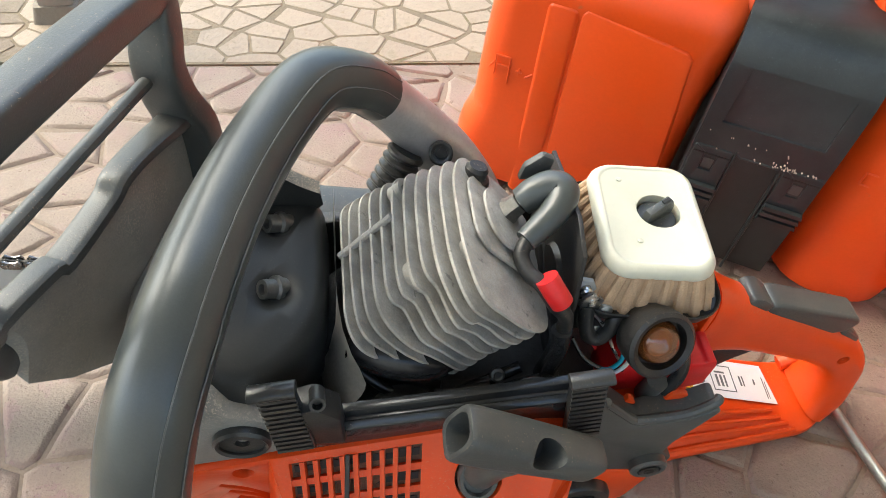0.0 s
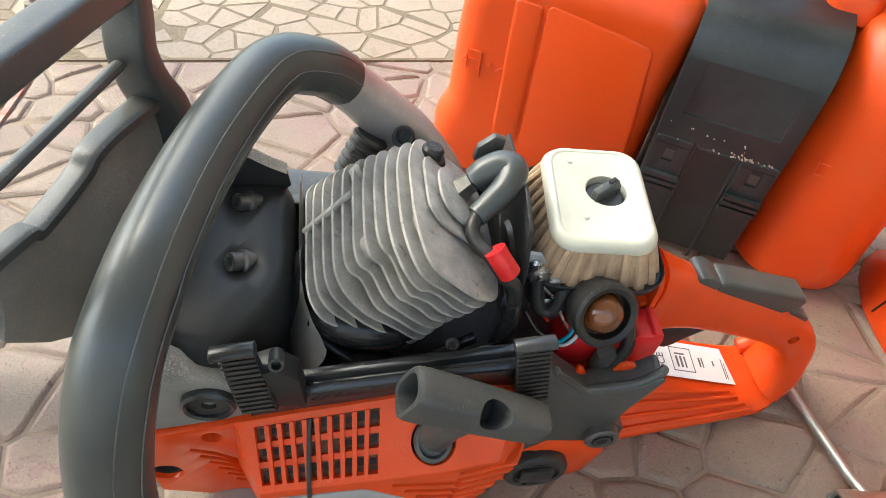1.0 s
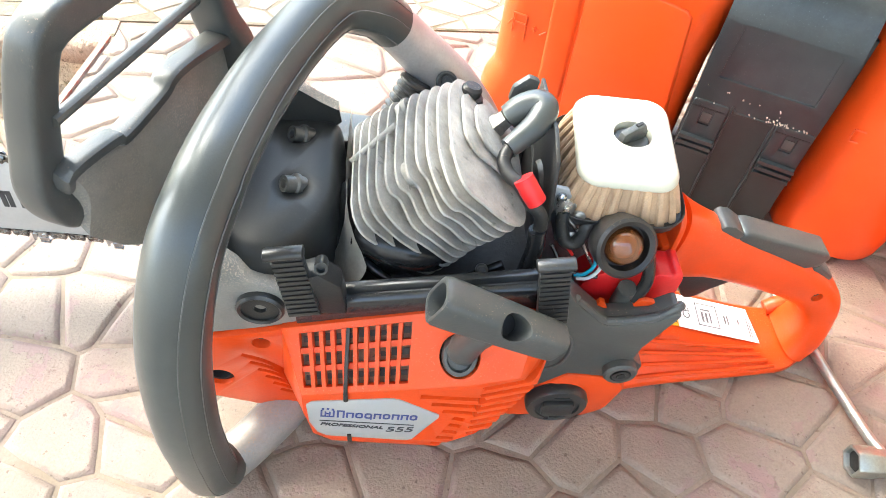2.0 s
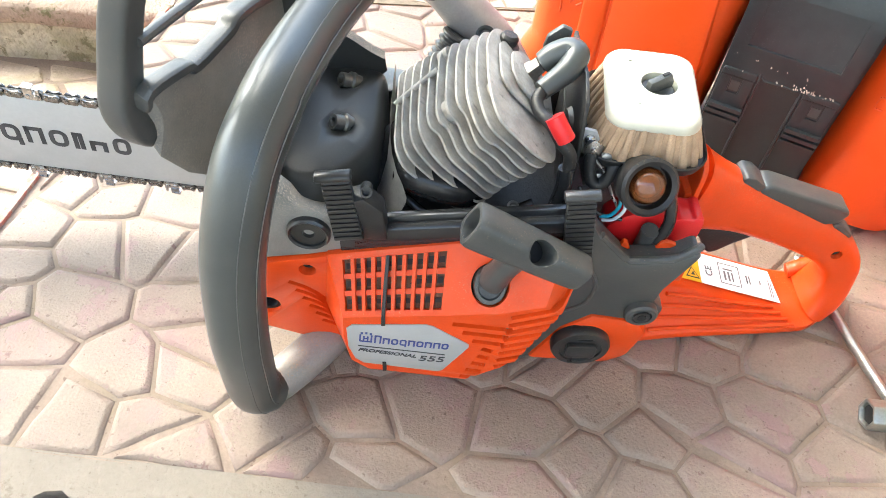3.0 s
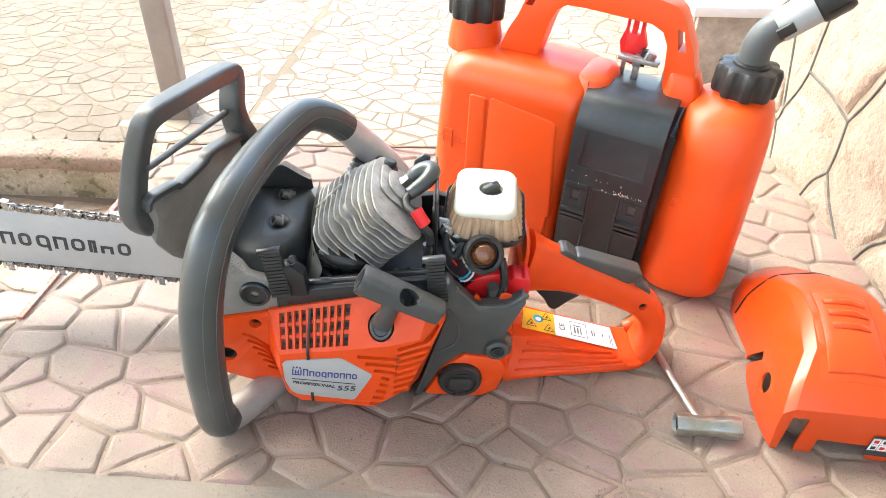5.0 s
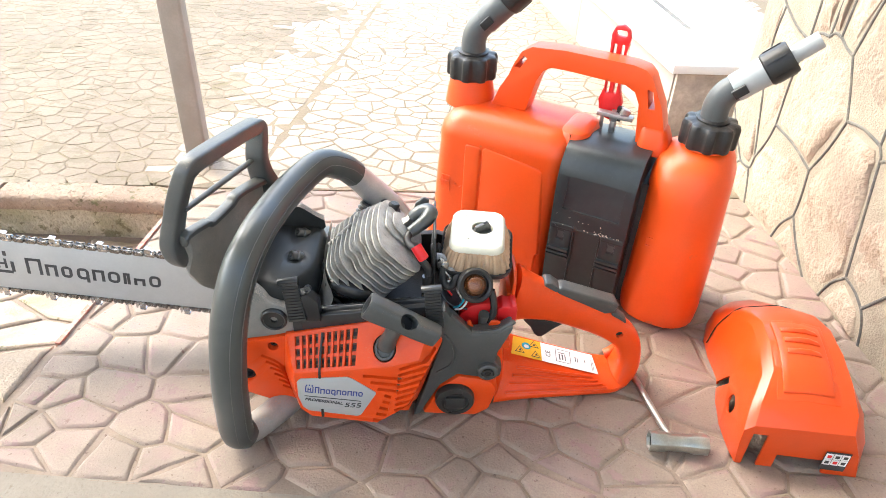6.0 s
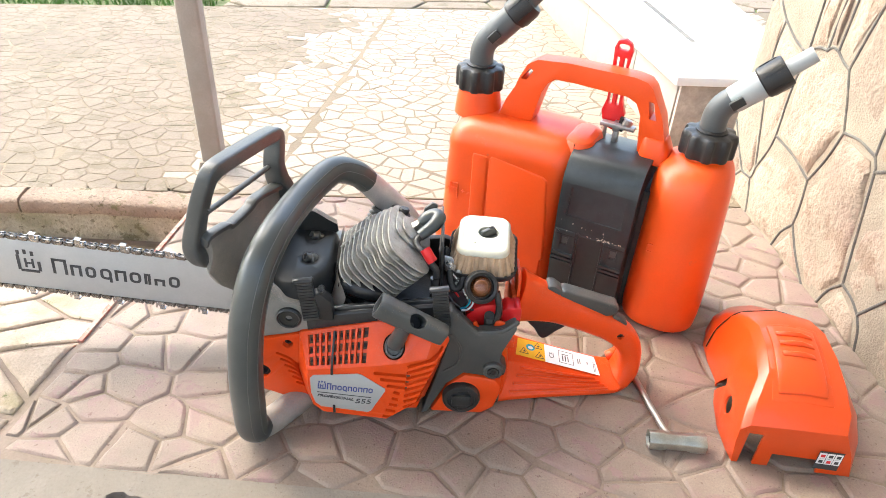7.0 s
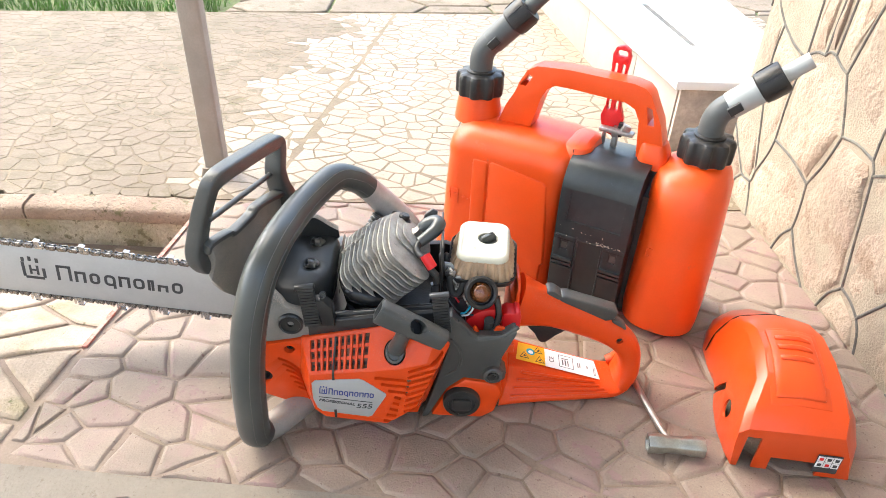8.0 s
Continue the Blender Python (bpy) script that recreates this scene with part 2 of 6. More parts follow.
RAIL = mat("glossy_dark_grey_plastic", (0.026, 0.028, 0.030), 0.17, vary=0.2, big=25, fine=700, bump=0.05, dust=SAWDUST, dust_amount=0.10, speck=900, speck_at=0.66, haze=0.05)
CEIL = mat("white_render", (0.66, 0.66, 0.65), 0.9, vary=0.05, big=3, fine=100, bump=0.1)


# ---- building helpers ----
def mesh_of(bm, name, sharp=35):
    bmesh.ops.recalc_face_normals(bm, faces=bm.faces)
    me = bpy.data.meshes.new(name)
    bm.to_mesh(me)
    bm.free()
    me.shade_smooth()
    me.set_sharp_from_angle(angle=radians(sharp))
    return me


def part(name, bm, material, parent, label="", bevel=0.0, cuts=(), sharp=35, seg=2):
    """Links a bmesh as one mesh under a thing or a part; cuts are taken away from it and its edges are rounded first."""
    ob = new(name, mesh_of(bm, name, sharp))
    extra = []
    for c in cuts:
        k = new("cutter", mesh_of(c, "cutter"))
        extra.append(k)
        md = ob.modifiers.new("cut", "BOOLEAN")
        md.object, md.operation, md.solver = k, "DIFFERENCE", "EXACT"
    if bevel:
        md = ob.modifiers.new("bevel", "BEVEL")
        md.width, md.segments, md.limit_method, md.angle_limit = bevel, seg, "ANGLE", radians(32)
    if bevel or cuts:
        dg = bpy.context.evaluated_depsgraph_get()
        me = bpy.data.meshes.new_from_object(ob.evaluated_get(dg))
        ob.modifiers.clear()
        old, ob.data = ob.data, me
        bpy.data.meshes.remove(old)
        me.name = name
        me.shade_smooth()
        me.set_sharp_from_angle(angle=radians(sharp))
    for k in extra:
        me = k.data
        bpy.data.objects.remove(k)
        bpy.data.meshes.remove(me)
    ob.data.materials.clear()
    ob.data.materials.append(material)
    if parent is not None:
        ob.parent = parent
    if label:
        tagged(ob, label)
    return ob


def thing(name, label, category, m=None, group="", kind=""):
    ob = new(name)
    if m is not None:
        ob.matrix_world = m
    return tagged(ob, label, category, group, kind)


def prism(pts, a, b, plane="uz", shrink=1.0):
    """A polygon pushed from a to b: plane uz is pushed along v, uv along z, vz along u."""
    bm = bmesh.new()
    n = len(pts)
    cx, cy = sum(p[0] for p in pts) / n, sum(p[1] for p in pts) / n
    def at(p, d, k):
        x, y = cx + (p[0] - cx) * k, cy + (p[1] - cy) * k
        return {"uz": (x, d, y), "uv": (x, y, d), "vz": (d, x, y)}[plane]
    lo = [bm.verts.new(at(p, a, 1)) for p in pts]
    hi = [bm.verts.new(at(p, b, shrink)) for p in pts]
    bm.faces.new(lo)
    bm.faces.new(hi[::-1])
    for i in range(n):
        bm.faces.new((lo[i], lo[(i + 1) % n], hi[(i + 1) % n], hi[i]))
    return bm


def box(c, s, m=None):
    bm = bmesh.new()
    bmesh.ops.create_cube(bm, size=1.0)
    bm.transform(Matrix.Translation(c) @ (m or Matrix()) @ Matrix.Diagonal((*s, 1)))
    return bm


def lathe(profile, m, seg=28, close=True):
    """profile: (radius, height) pairs turned round z, then placed by m."""
    bm = bmesh.new()
    rings = [[bm.verts.new((r * math.cos(2 * math.pi * i / seg), r * math.sin(2 * math.pi * i / seg), h)) for i in range(seg)] for r, h in profile]
    for a, b in zip(rings, rings[1:]):
        for i in range(seg):
            bm.faces.new((a[i], a[(i + 1) % seg], b[(i + 1) % seg], b[i]))
    if close:
        bm.faces.new(rings[0][::-1])
        bm.faces.new(rings[-1])
    bm.transform(m)
    return bm


def axis(p, q):
    """A pose at p with its z axis towards q."""
    d = Vector(q) - Vector(p)
    return Matrix.Translation(p) @ d.to_track_quat("Z", "Y").to_matrix().to_4x4()


def rod(p, q, r, seg=20, r2=None):
    return lathe([(r, 0), (r2 or r, (Vector(q) - Vector(p)).length)], axis(p, q), seg)


def smooth_path(pts, per=8):
    """Catmull-Rom through tuples of any length."""
    P = [np.array(p, float) for p in pts]
    P = [2 * P[0] - P[1]] + P + [2 * P[-1] - P[-2]]
    out = []
    for i in range(1, len(P) - 2):
        for k in range(per):
            t = k / per
            out.append(0.5 * (2 * P[i] + (P[i + 1] - P[i - 1]) * t + (2 * P[i - 1] - 5 * P[i] + 4 * P[i + 1] - P[i + 2]) * t ** 2
                              + (3 * P[i] - P[i - 1] - 3 * P[i + 1] + P[i + 2]) * t ** 3))
    out.append(P[-2])
    return out


def tube(pts, r, seg=16, per=8, side=(0, 1, 0), power=2.0, path=True, cap=True):
    """A sweep through points (x, y, z) with radius r, or (x, y, z, a, b): half-width a along side, half-width b across it."""
    rows = smooth_path(pts, per) if path else [np.array(p, float) for p in pts]
    bm = bmesh.new()
    rings = []
    s0 = Vector(side)
    for i, p in enumerate(rows):
        d = Vector(rows[min(i + 1, len(rows) - 1)][:3] - rows[max(i - 1, 0)][:3]).normalized()
        s = (s0 - d * s0.dot(d)).normalized()
        if r is not None:
            s0 = s
        t = d.cross(s)
        a, b = (r, r) if r is not None else (p[3], p[4])
        ring = []
        for k in range(seg):
            c, q = math.cos(2 * math.pi * k / seg), math.sin(2 * math.pi * k / seg)
            e = 2 / power
            ring.append(bm.verts.new(Vector(p[:3]) + s * (a * math.copysign(abs(c) ** e, c)) + t * (b * math.copysign(abs(q) ** e, q))))
        rings.append(ring)
    for a, b in zip(rings, rings[1:]):
        for k in range(seg):
            bm.faces.new((a[k], a[(k + 1) % seg], b[(k + 1) % seg], b[k]))
    if cap:
        bm.faces.new(rings[0][::-1])
        bm.faces.new(rings[-1])
    return bm


def rounded(cx, cy, hx, hy, r, k=5):
    """Points of a rounded rectangle."""
    out = []
    for sx, sy, a0 in ((1, 1, 0), (-1, 1, 90), (-1, -1, 180), (1, -1, 270)):
        for i in range(k + 1):
            a = radians(a0 + 90 * i / k)
            out.append((cx + sx * (hx - r) + r * math.cos(a), cy + sy * (hy - r) + r * math.sin(a)))
    return out


def stack(layers, close=True, plane="uv"):
    """Joins rings of equal count: each layer is (points, height)."""
    bm = bmesh.new()
    order = {"uv": lambda p, h: (p[0], p[1], h), "uz": lambda p, h: (p[0], h, p[1]), "vz": lambda p, h: (h, p[0], p[1])}[plane]
    rings = [[bm.verts.new(order(p, h)) for p in pts] for pts, h in layers]
    n = len(rings[0])
    for a, b in zip(rings, rings[1:]):
        for i in range(n):
            bm.faces.new((a[i], a[(i + 1) % n], b[(i + 1) % n], b[i]))
    if close:
        bm.faces.new(rings[0][::-1])
        bm.faces.new(rings[-1])
    return bm


def merged(*bms):
    out = bmesh.new()
    for b in bms:
        me = bpy.data.meshes.new("tmp")
        b.to_mesh(me)
        b.free()
        out.from_mesh(me)
        bpy.data.meshes.remove(me)
    return out


def lettering(name, words, size, material, parent, m, shear=0.0, label="", bold=0.0, wide=0.0):
    """Words as a thin raised mesh lying in the xy plane of m."""
    cu = bpy.data.curves.new(name, "FONT")
    cu.body, cu.size, cu.extrude, cu.shear = words, size, 0.00015, shear
    cu.offset = bold
    tmp = new("tmp", cu)
    me = bpy.data.meshes.new_from_object(tmp.evaluated_get(bpy.context.evaluated_depsgraph_get()))
    bpy.data.objects.remove(tmp)
    bpy.data.curves.remove(cu)
    if wide:
        xs = [v.co.x for v in me.vertices]
        me.transform(Matrix.Diagonal((wide / (max(xs) - min(xs)), 1, 1, 1)))
    me.transform(m)
    me.materials.clear()
    me.materials.append(material)
    ob = new(name, me)
    ob.parent = parent
    return tagged(ob, label) if label else ob


def voronoi(rng, x0, x1, y0, y1, step, jitter, stretch=1.0):
    """Cells of a jittered lattice, as lists of corners."""
    pts = []
    ny, nx = int((y1 - y0) / step) + 4, int((x1 - x0) / (step * stretch)) + 4
    for j in range(-2, ny):
        for i in range(-2, nx):
            pts.append((x0 + (i + 0.5 * (j % 2) + rng.uniform(-jitter, jitter)) * step * stretch, y0 + (j + rng.uniform(-jitter, jitter)) * step))
    arr = np.array(pts)
    for p in pts:
        if not (x0 - step <= p[0] <= x1 + step and y0 - step <= p[1] <= y1 + step):
            continue
        d = ((arr[:, 0] - p[0]) / stretch) ** 2 + (arr[:, 1] - p[1]) ** 2
        poly = [(p[0] - 4 * step, p[1] - 4 * step), (p[0] + 4 * step, p[1] - 4 * step), (p[0] + 4 * step, p[1] + 4 * step), (p[0] - 4 * step, p[1] + 4 * step)]
        for k in np.argsort(d)[1:22]:
            q = arr[k]
            mx, my, nx_, ny_ = (p[0] + q[0]) / 2, (p[1] + q[1]) / 2, (q[0] - p[0]) / stretch ** 2, q[1] - p[1]
            poly = clip(poly, mx, my, nx_, ny_)
            if len(poly) < 3:
                break
        if len(poly) >= 3:
            yield poly


def clip(poly, mx, my, nx, ny):
    """Keeps the side of a polygon that lies against the normal."""
    out = []
    for a, b in zip(poly, poly[1:] + poly[:1]):
        da, db = (a[0] - mx) * nx + (a[1] - my) * ny, (b[0] - mx) * nx + (b[1] - my) * ny
        if da <= 0:
            out.append(a)
        if da * db < 0:
            t = da / (da - db)
            out.append((a[0] + t * (b[0] - a[0]), a[1] + t * (b[1] - a[1])))
    return out


def inset(poly, d):
    """A convex polygon drawn in by d on every side."""
    area = sum(a[0] * b[1] - b[0] * a[1] for a, b in zip(poly, poly[1:] + poly[:1]))
    s = 1 if area > 0 else -1
    out = list(poly)
    for a, b in zip(poly, poly[1:] + poly[:1]):
        ex, ey = b[0] - a[0], b[1] - a[1]
        ln = math.hypot(ex, ey)
        if ln < 1e-6:
            continue
        nx, ny = s * ey / ln, -s * ex / ln
        out = clip(out, a[0] - nx * d, a[1] - ny * d, nx, ny)
        if len(out) < 3:
            return []
    return out


# ---- the setting ----
EDGE = radians(3.7)          # the way of the terrace's front edge
def edge_y(x):
    return 0.0985 + math.tan(EDGE) * x


RAMP_X = -0.447              # the sunken strip lies beyond this line
def step_y(x):
    return 0.655 + 0.151 * (x + 0.467)


def dip(x, y):
    """The fall of the mossy strip towards the step."""
    return -0.10 * min(1, max(0, (y - 0.25) / (0.655 - 0.25)))


def flat_part(name, pts, z, material, parent=None, thick=0.03):
    return part(name, prism(pts, z - thick, z, "uv"), material, parent)


ground = tagged(flat_part("ground", [(-40, -0.4), (-3.0, -0.4), (-3.0, 0.6), (0, 1.3), (1.2, 1.3), (1.2, -0.4), (40, -0.4), (40, 60), (-40, 60)], -0.009, SOIL), "level ground beyond the paving", "ground", kind="structure")
def yard_end(x):
    """The far edge of the yard's paving."""
    return 1.955 + 0.25 * (x + 0.53)


def seam_y(x):
    """The joint between the terrace floor and the yard."""
    return 0.690 + 0.16 * (x + 0.447)


yard = tagged(flat_part("pavement_yard", [(-6, step_y(-6) + 0.05), (RAMP_X - 0.02, 0.70), (RAMP_X, seam_y(RAMP_X)), (3, seam_y(3)), (3, yard_end(3)), (-2.4, yard_end(-2.4)), (-6, yard_end(-6) + 2)], -0.0004, FARJOINT), "crazy-patterned weathered stamped concrete yard, sky sheen painted as paler pieces", "paving", kind="structure")
terrace = tagged(flat_part("pavement_terrace", [(RAMP_X, edge_y(RAMP_X)), (1.2, edge_y(1.2)), (1.2, seam_y(1.2)), (RAMP_X, seam_y(RAMP_X))], -0.0024, JOINT), "pink stamped concrete terrace floor with recessed joints", "paving", kind="structure")


def ramp_mesh():
    bm = bmesh.new()
    rows = [[bm.verts.new((x, y, dip(x, y) - 0.0045)) for x in (-3.0, -1.5, -0.8, RAMP_X)] for y in (-0.12, 0.25, 0.35, 0.45, 0.55, 0.70)]
    for a, b in zip(rows, rows[1:]):
        for i in range(3):
            bm.faces.new((a[i], a[i + 1], b[i + 1], b[i]))
    return bm


sunken = tagged(part("pavement_sunken", ramp_mesh(), JOINT, None), "damp mossy paving sloping down to the step", "paving", kind="structure")
tagged(part("step_riser", prism([(-3.0, step_y(-3.0)), (RAMP_X, step_y(RAMP_X)), (RAMP_X, step_y(RAMP_X) + 0.1), (-3.0, step_y(-3.0) + 0.1)], -0.16, -0.028, "uv"), RISER, None), "stained plaster step riser with moss", "step", kind="structure")


def nosing(x0, x1):
    """A worn rounded edge stone of the step."""
    pts = []
    n = 60
    for i in range(n + 1):
        x = x0 + (x1 - x0) * i / n
        w = 0.0040 * noise.noise((x * 9, 3.3, 0)) + 0.0022 * noise.noise((x * 34, 7.1, 0))
        pts.append((x, step_y(x) + 0.012 + w, -0.016 + w * 0.6, 0.030, 0.0165))
    return tube(pts, None, 18, path=False, side=(0, 1, 0), power=4.0)


for a, b in ((-3.0, -1.9), (-1.895, -0.775), (-0.769, RAMP_X + 0.004)):
    tagged(part("step_nosing", nosing(a, b), NOSE, None, bevel=0.0), "worn rounded concrete step edge with a crack", "step edge", kind="structure")
tagged(part("red_paint_edge", prism([(RAMP_X - 0.004, 0.27), (RAMP_X + 0.003, 0.27), (RAMP_X + 0.003, 0.655), (RAMP_X - 0.004, 0.655)], -0.12, 0.0015, "uv"), REDPAINT, None), "red painted edge of the terrace", "paint line", kind="structure")


def front_lip():
    """The plastered rounded front edge of the terrace and its drop."""
    prof = [(0.002, -0.02), (0.002, -0.002), (-0.010, -0.004), (-0.045, -0.006), (-0.085, -0.008), (-0.105, -0.014), (-0.115, -0.03), (-0.118, -0.25), (0.0, -0.25)]
    bm = bmesh.new()
    xs = [-3.0 + 0.05 * i for i in range(100)]
    rings = [[bm.verts.new((x, edge_y(x) + d, z + (0.0012 * noise.noise((x * 14, d * 30, 1)) if z > -0.02 else 0))) for d, z in prof] for x in xs]
    for a, b in zip(rings, rings[1:]):
        for i in range(len(prof)):
            j = (i + 1) % len(prof)
            bm.faces.new((a[i], a[j], b[j], b[i]))
    return bm


def ragged(cx, cy, rx, ry, seed, z0, z1, n=22):
    rng = random.Random(seed)
    pts = [(cx + rx * (0.75 + 0.35 * rng.random()) * math.cos(2 * math.pi * i / n), cy + ry * (0.7 + 0.45 * rng.random()) * math.sin(2 * math.pi * i / n)) for i in range(n)]
    return prism(pts, z0, z1, "uv")


lip = tagged(part("terrace_edge", front_lip(), PLASTER, None, cuts=[ragged(-0.255, 0.044, 0.034, 0.013, 4, -0.035, 0.02)]), "grey plastered terrace edge with a broken hole", "terrace edge", kind="structure")
for x, y, rx, ry, z, k in ((-0.252, 0.050, 0.016, 0.006, -0.012, 5), (-0.240, 0.041, 0.020, 0.007, -0.016, 6), (-0.262, 0.041, 0.012, 0.006, -0.020, 9)):
    part("broken_stone", ragged(x, y, rx, ry, k, z - 0.02, z, 11), STONE if k == 6 else PAVE, lip, "pinkish broken concrete in the hole", bevel=0.002)
tagged(part("ground_near", box((0, -20.2, -0.27), (80, 40.4, 0.04)), PLASTER, None), "plain concrete ground below the terrace", "ground", kind="structure")

# unseen wall added behind the camera to hold back sky light
tagged(part("wall_house", box((-0.95, -2.80, 1.15), (6.7, 0.16, 2.80)), CEIL, None), "plain white unseen wall added behind the camera to block sky light", "wall", kind="structure")
# unseen porch roof over the terrace, its reach set by the shade wanted
tagged(part("ceiling", box((-0.95, -0.26, 2.53), (4.7, 2.18, 0.10)), CEIL, None), "plain unseen porch roof carried by the post", "ceiling", kind="structure")

# stone-clad wall at the terrace's side: its own frame runs along the wall (s) and up (z)
WALL_A = Vector((0.660, 0.255, 0))
WALL_B = Vector((0.520, 0.985, 0))
wall_dir = (WALL_B - WALL_A).normalized()
# columns: s along the wall, z up, depth out of the wall away from the terrace
wall_m = Matrix(((wall_dir.x, 0, wall_dir.y, WALL_A.x), (wall_dir.y, 0, -wall_dir.x, WALL_A.y), (0, 1, 0, 0), (0, 0, 0, 1)))
bm = box((0.0, 1.15, 0.16), (1.44, 2.7, 0.26))
bm.transform(wall_m)
wall = tagged(part("wall_stone", bm, BED, None), "house wall clad in split sandstone with dark raised pointing", "wall", kind="structure")

# tiled bench or planter with a white top
bench = thing("tiled_bench", "white-topped low bench clad in beige tiles beside the wall", "bench")
part("top", prism([(0.445, 1.075), (0.77, 1.13), (0.62, 2.32), (0.135, 2.20)], 0.150, 0.170, "uv"), WHITE, bench, "glossy white tile top", bevel=0.003, cuts=[prism([(0.425, 1.70), (0.448, 1.705), (0.533, 1.335), (0.512, 1.33)], 0.160, 0.2, "uv")])
part("slot", prism([(0.423, 1.70), (0.450, 1.705), (0.535, 1.335), (0.510, 1.33)], 0.155, 0.164, "uv"), MORTAR, bench)
part("end_panel", prism([(0.462, 1.094), (0.74, 1.145), (0.738, 1.157), (0.460, 1.106)], -0.005, 0.150, "uv"), MARBLE, bench, "brown marble end panel", bevel=0.001)
side = Vector((0.150 - 0.456, 2.20 - 1.108, 0)).normalized()
for a, b in ((0.0, 0.24), (0.243, 0.62), (0.623, 1.13)):
    p, q = Vector((0.457, 1.108, 0)) + side * a, Vector((0.457, 1.108, 0)) + side * b
    part("side_tile", prism([(p.x, p.y), (q.x, q.y), (q.x + 0.1, q.y + 0.02), (p.x + 0.1, p.y + 0.02)], -0.005, 0.150, "uv"), BEIGE, bench, bevel=0.001)

# steel post of the porch
post = thing("porch_post", "grey painted square steel post on a plate", "post")
post_m = pose(-0.474, 0.795, 0, 0, 0, 12)
bm = prism(rounded(0, 0, 0.020, 0.020, 0.005), 0.012, 2.48, "uv")
bm.transform(post_m)
part("shaft", bm, POST, post)
bm = prism(rounded(0, 0, 0.030, 0.030, 0.006), -0.002, 0.020, "uv", 0.82)
bm.transform(post_m)
part("foot", bm, PLASTER, post, "pale grout foot")


# ---- the chainsaw: u runs back along it, v to its far side, z up ----
saw = thing("chainsaw", "orange and grey chainsaw standing with its top cover removed", "chainsaw", pose(0, 0.28, 0, 0, 0, 8))

# crankcase and floor of the engine bay
part("crankcase", prism([(-0.150, 0.020), (-0.155, 0.110), (-0.070, 0.135), (0.060, 0.140), (0.130, 0.110), (0.135, 0.012), (-0.060, 0.008)], -0.052, 0.070), SOOT, saw, "black oily crankcase", bevel=0.004)
part("cylinder_foot", rod((-0.070, 0.010, 0.140), (-0.032, 0.010, 0.180), 0.030, 28), SOOT, saw, "black neck under the cylinder")
part("clutch_cover", prism([(-0.235, 0.060), (-0.225, 0.150), (-0.120, 0.170), (0.030, 0.150), (0.050, 0.060), (0.000, 0.012), (-0.160, 0.015)], 0.078, 0.112), GREY, saw, "dark grey clutch cover", bevel=0.006)
part("far_wall", prism([(-0.150, 0.100), (-0.150, 0.165), (0.060, 0.185), (0.130, 0.160), (0.130, 0.100)], 0.068, 0.078), BLACK, saw, bevel=0.002)
part("bumper_spike", merged(prism([(-0.175, 0.035), (-0.215, 0.045), (-0.187, 0.060), (-0.218, 0.078), (-0.190, 0.090), (-0.214, 0.112), (-0.186, 0.120), (-0.170, 0.120)], 0.060, 0.064)), DULL_STEEL, saw, "toothed steel bumper spike", bevel=0.0005)

# starter cover: a flat rim and a raised body with slatted openings
cover = part("starter_cover", prism([(-0.165, 0.046), (-0.168, 0.118), (-0.150, 0.124), (-0.017, 0.157), (0.050, 0.160), (0.062, 0.120), (0.030, 0.016), (-0.085, 0.012), (-0.128, 0.030)], -0.066, -0.045), ORANGE, saw, "dusty orange starter cover", bevel=0.003,
             cuts=[lathe([(0.0062, 0.055), (0.0062, 0.09)], Matrix.Translation((-0.1227, 0, 0.118)) @ pose(0, 0, 0, 90), 20),
                   lathe([(0.010, 0.03), (0.010, 0.08)], Matrix.Translation((-0.157, 0, 0.073)) @ pose(0, 0, 0, 90), 20)]
             + [tube([(-0.1375 + 0.0040 * k, -0.066, 0.1035 - 0.0095 * k, 0.010, 0.0019), (-0.1240 + 0.0034 * k, -0.066, 0.0960 - 0.0092 * k, 0.010, 0.0019), (-0.1085 + 0.0016 * k, -0.066, 0.0790 - 0.0078 * k, 0.010, 0.0019)], None, 8, 4) for k in range(6)])
# near-black disc at the bottom of the bolt hole, painted as its shade
part("bolt_well", lathe([(0.0061, -0.002), (0.0061, 0.0004)], Matrix.Translation((-0.1227, -0.0550, 0.118)) @ pose(0, 0, 0, 90), 16), RECESS_SHADE, cover)
part("bolt", lathe([(0.0044, 0), (0.0044, 0.005), (0.0022, 0.005), (0.0020, 0.002)], Matrix.Translation((-0.1227, -0.0555, 0.118)) @ pose(0, 0, 0, 90), 12), CLIP, cover, "small sunken black bolt")
# dark disc filling the round hole: shade painted in
part("mount_hole", lathe([(0.0099, 0.046), (0.0099, 0.0625), (0.0070, 0.0630), (0.0060, 0.0560)], Matrix.Translation((-0.157, 0, 0.073)) @ pose(0, 0, 0, 90), 20), RECESS_SHADE, cover, "round hole with its shade set in as a dark disc")
part("dark_hollow", prism([(-0.165, 0.050), (-0.165, 0.112), (-0.100, 0.125), (-0.095, 0.030), (-0.125, 0.034)], -0.054, -0.050), DIRT, cover)
RIM = [(-0.107, 0.139), (-0.018, 0.158), (0.012, 0.166), (0.052, 0.160), (0.066, 0.134), (0.040, 0.040), (0.004, 0.014), (-0.086, 0.022), (-0.106, 0.046), (-0.112, 0.084)]
FACE = [(-0.095, 0.108), (-0.022, 0.117), (0.010, 0.122), (0.040, 0.132), (0.052, 0.124), (0.028, 0.058), (-0.006, 0.030), (-0.080, 0.040), (-0.092, 0.052), (-0.096, 0.084)]
VENT = [(-0.0965, -0.0705, 0.1375), (-0.0265, -0.0705, 0.1525), (-0.0285, -0.0945, 0.1190), (-0.0935, -0.0945, 0.1120)]


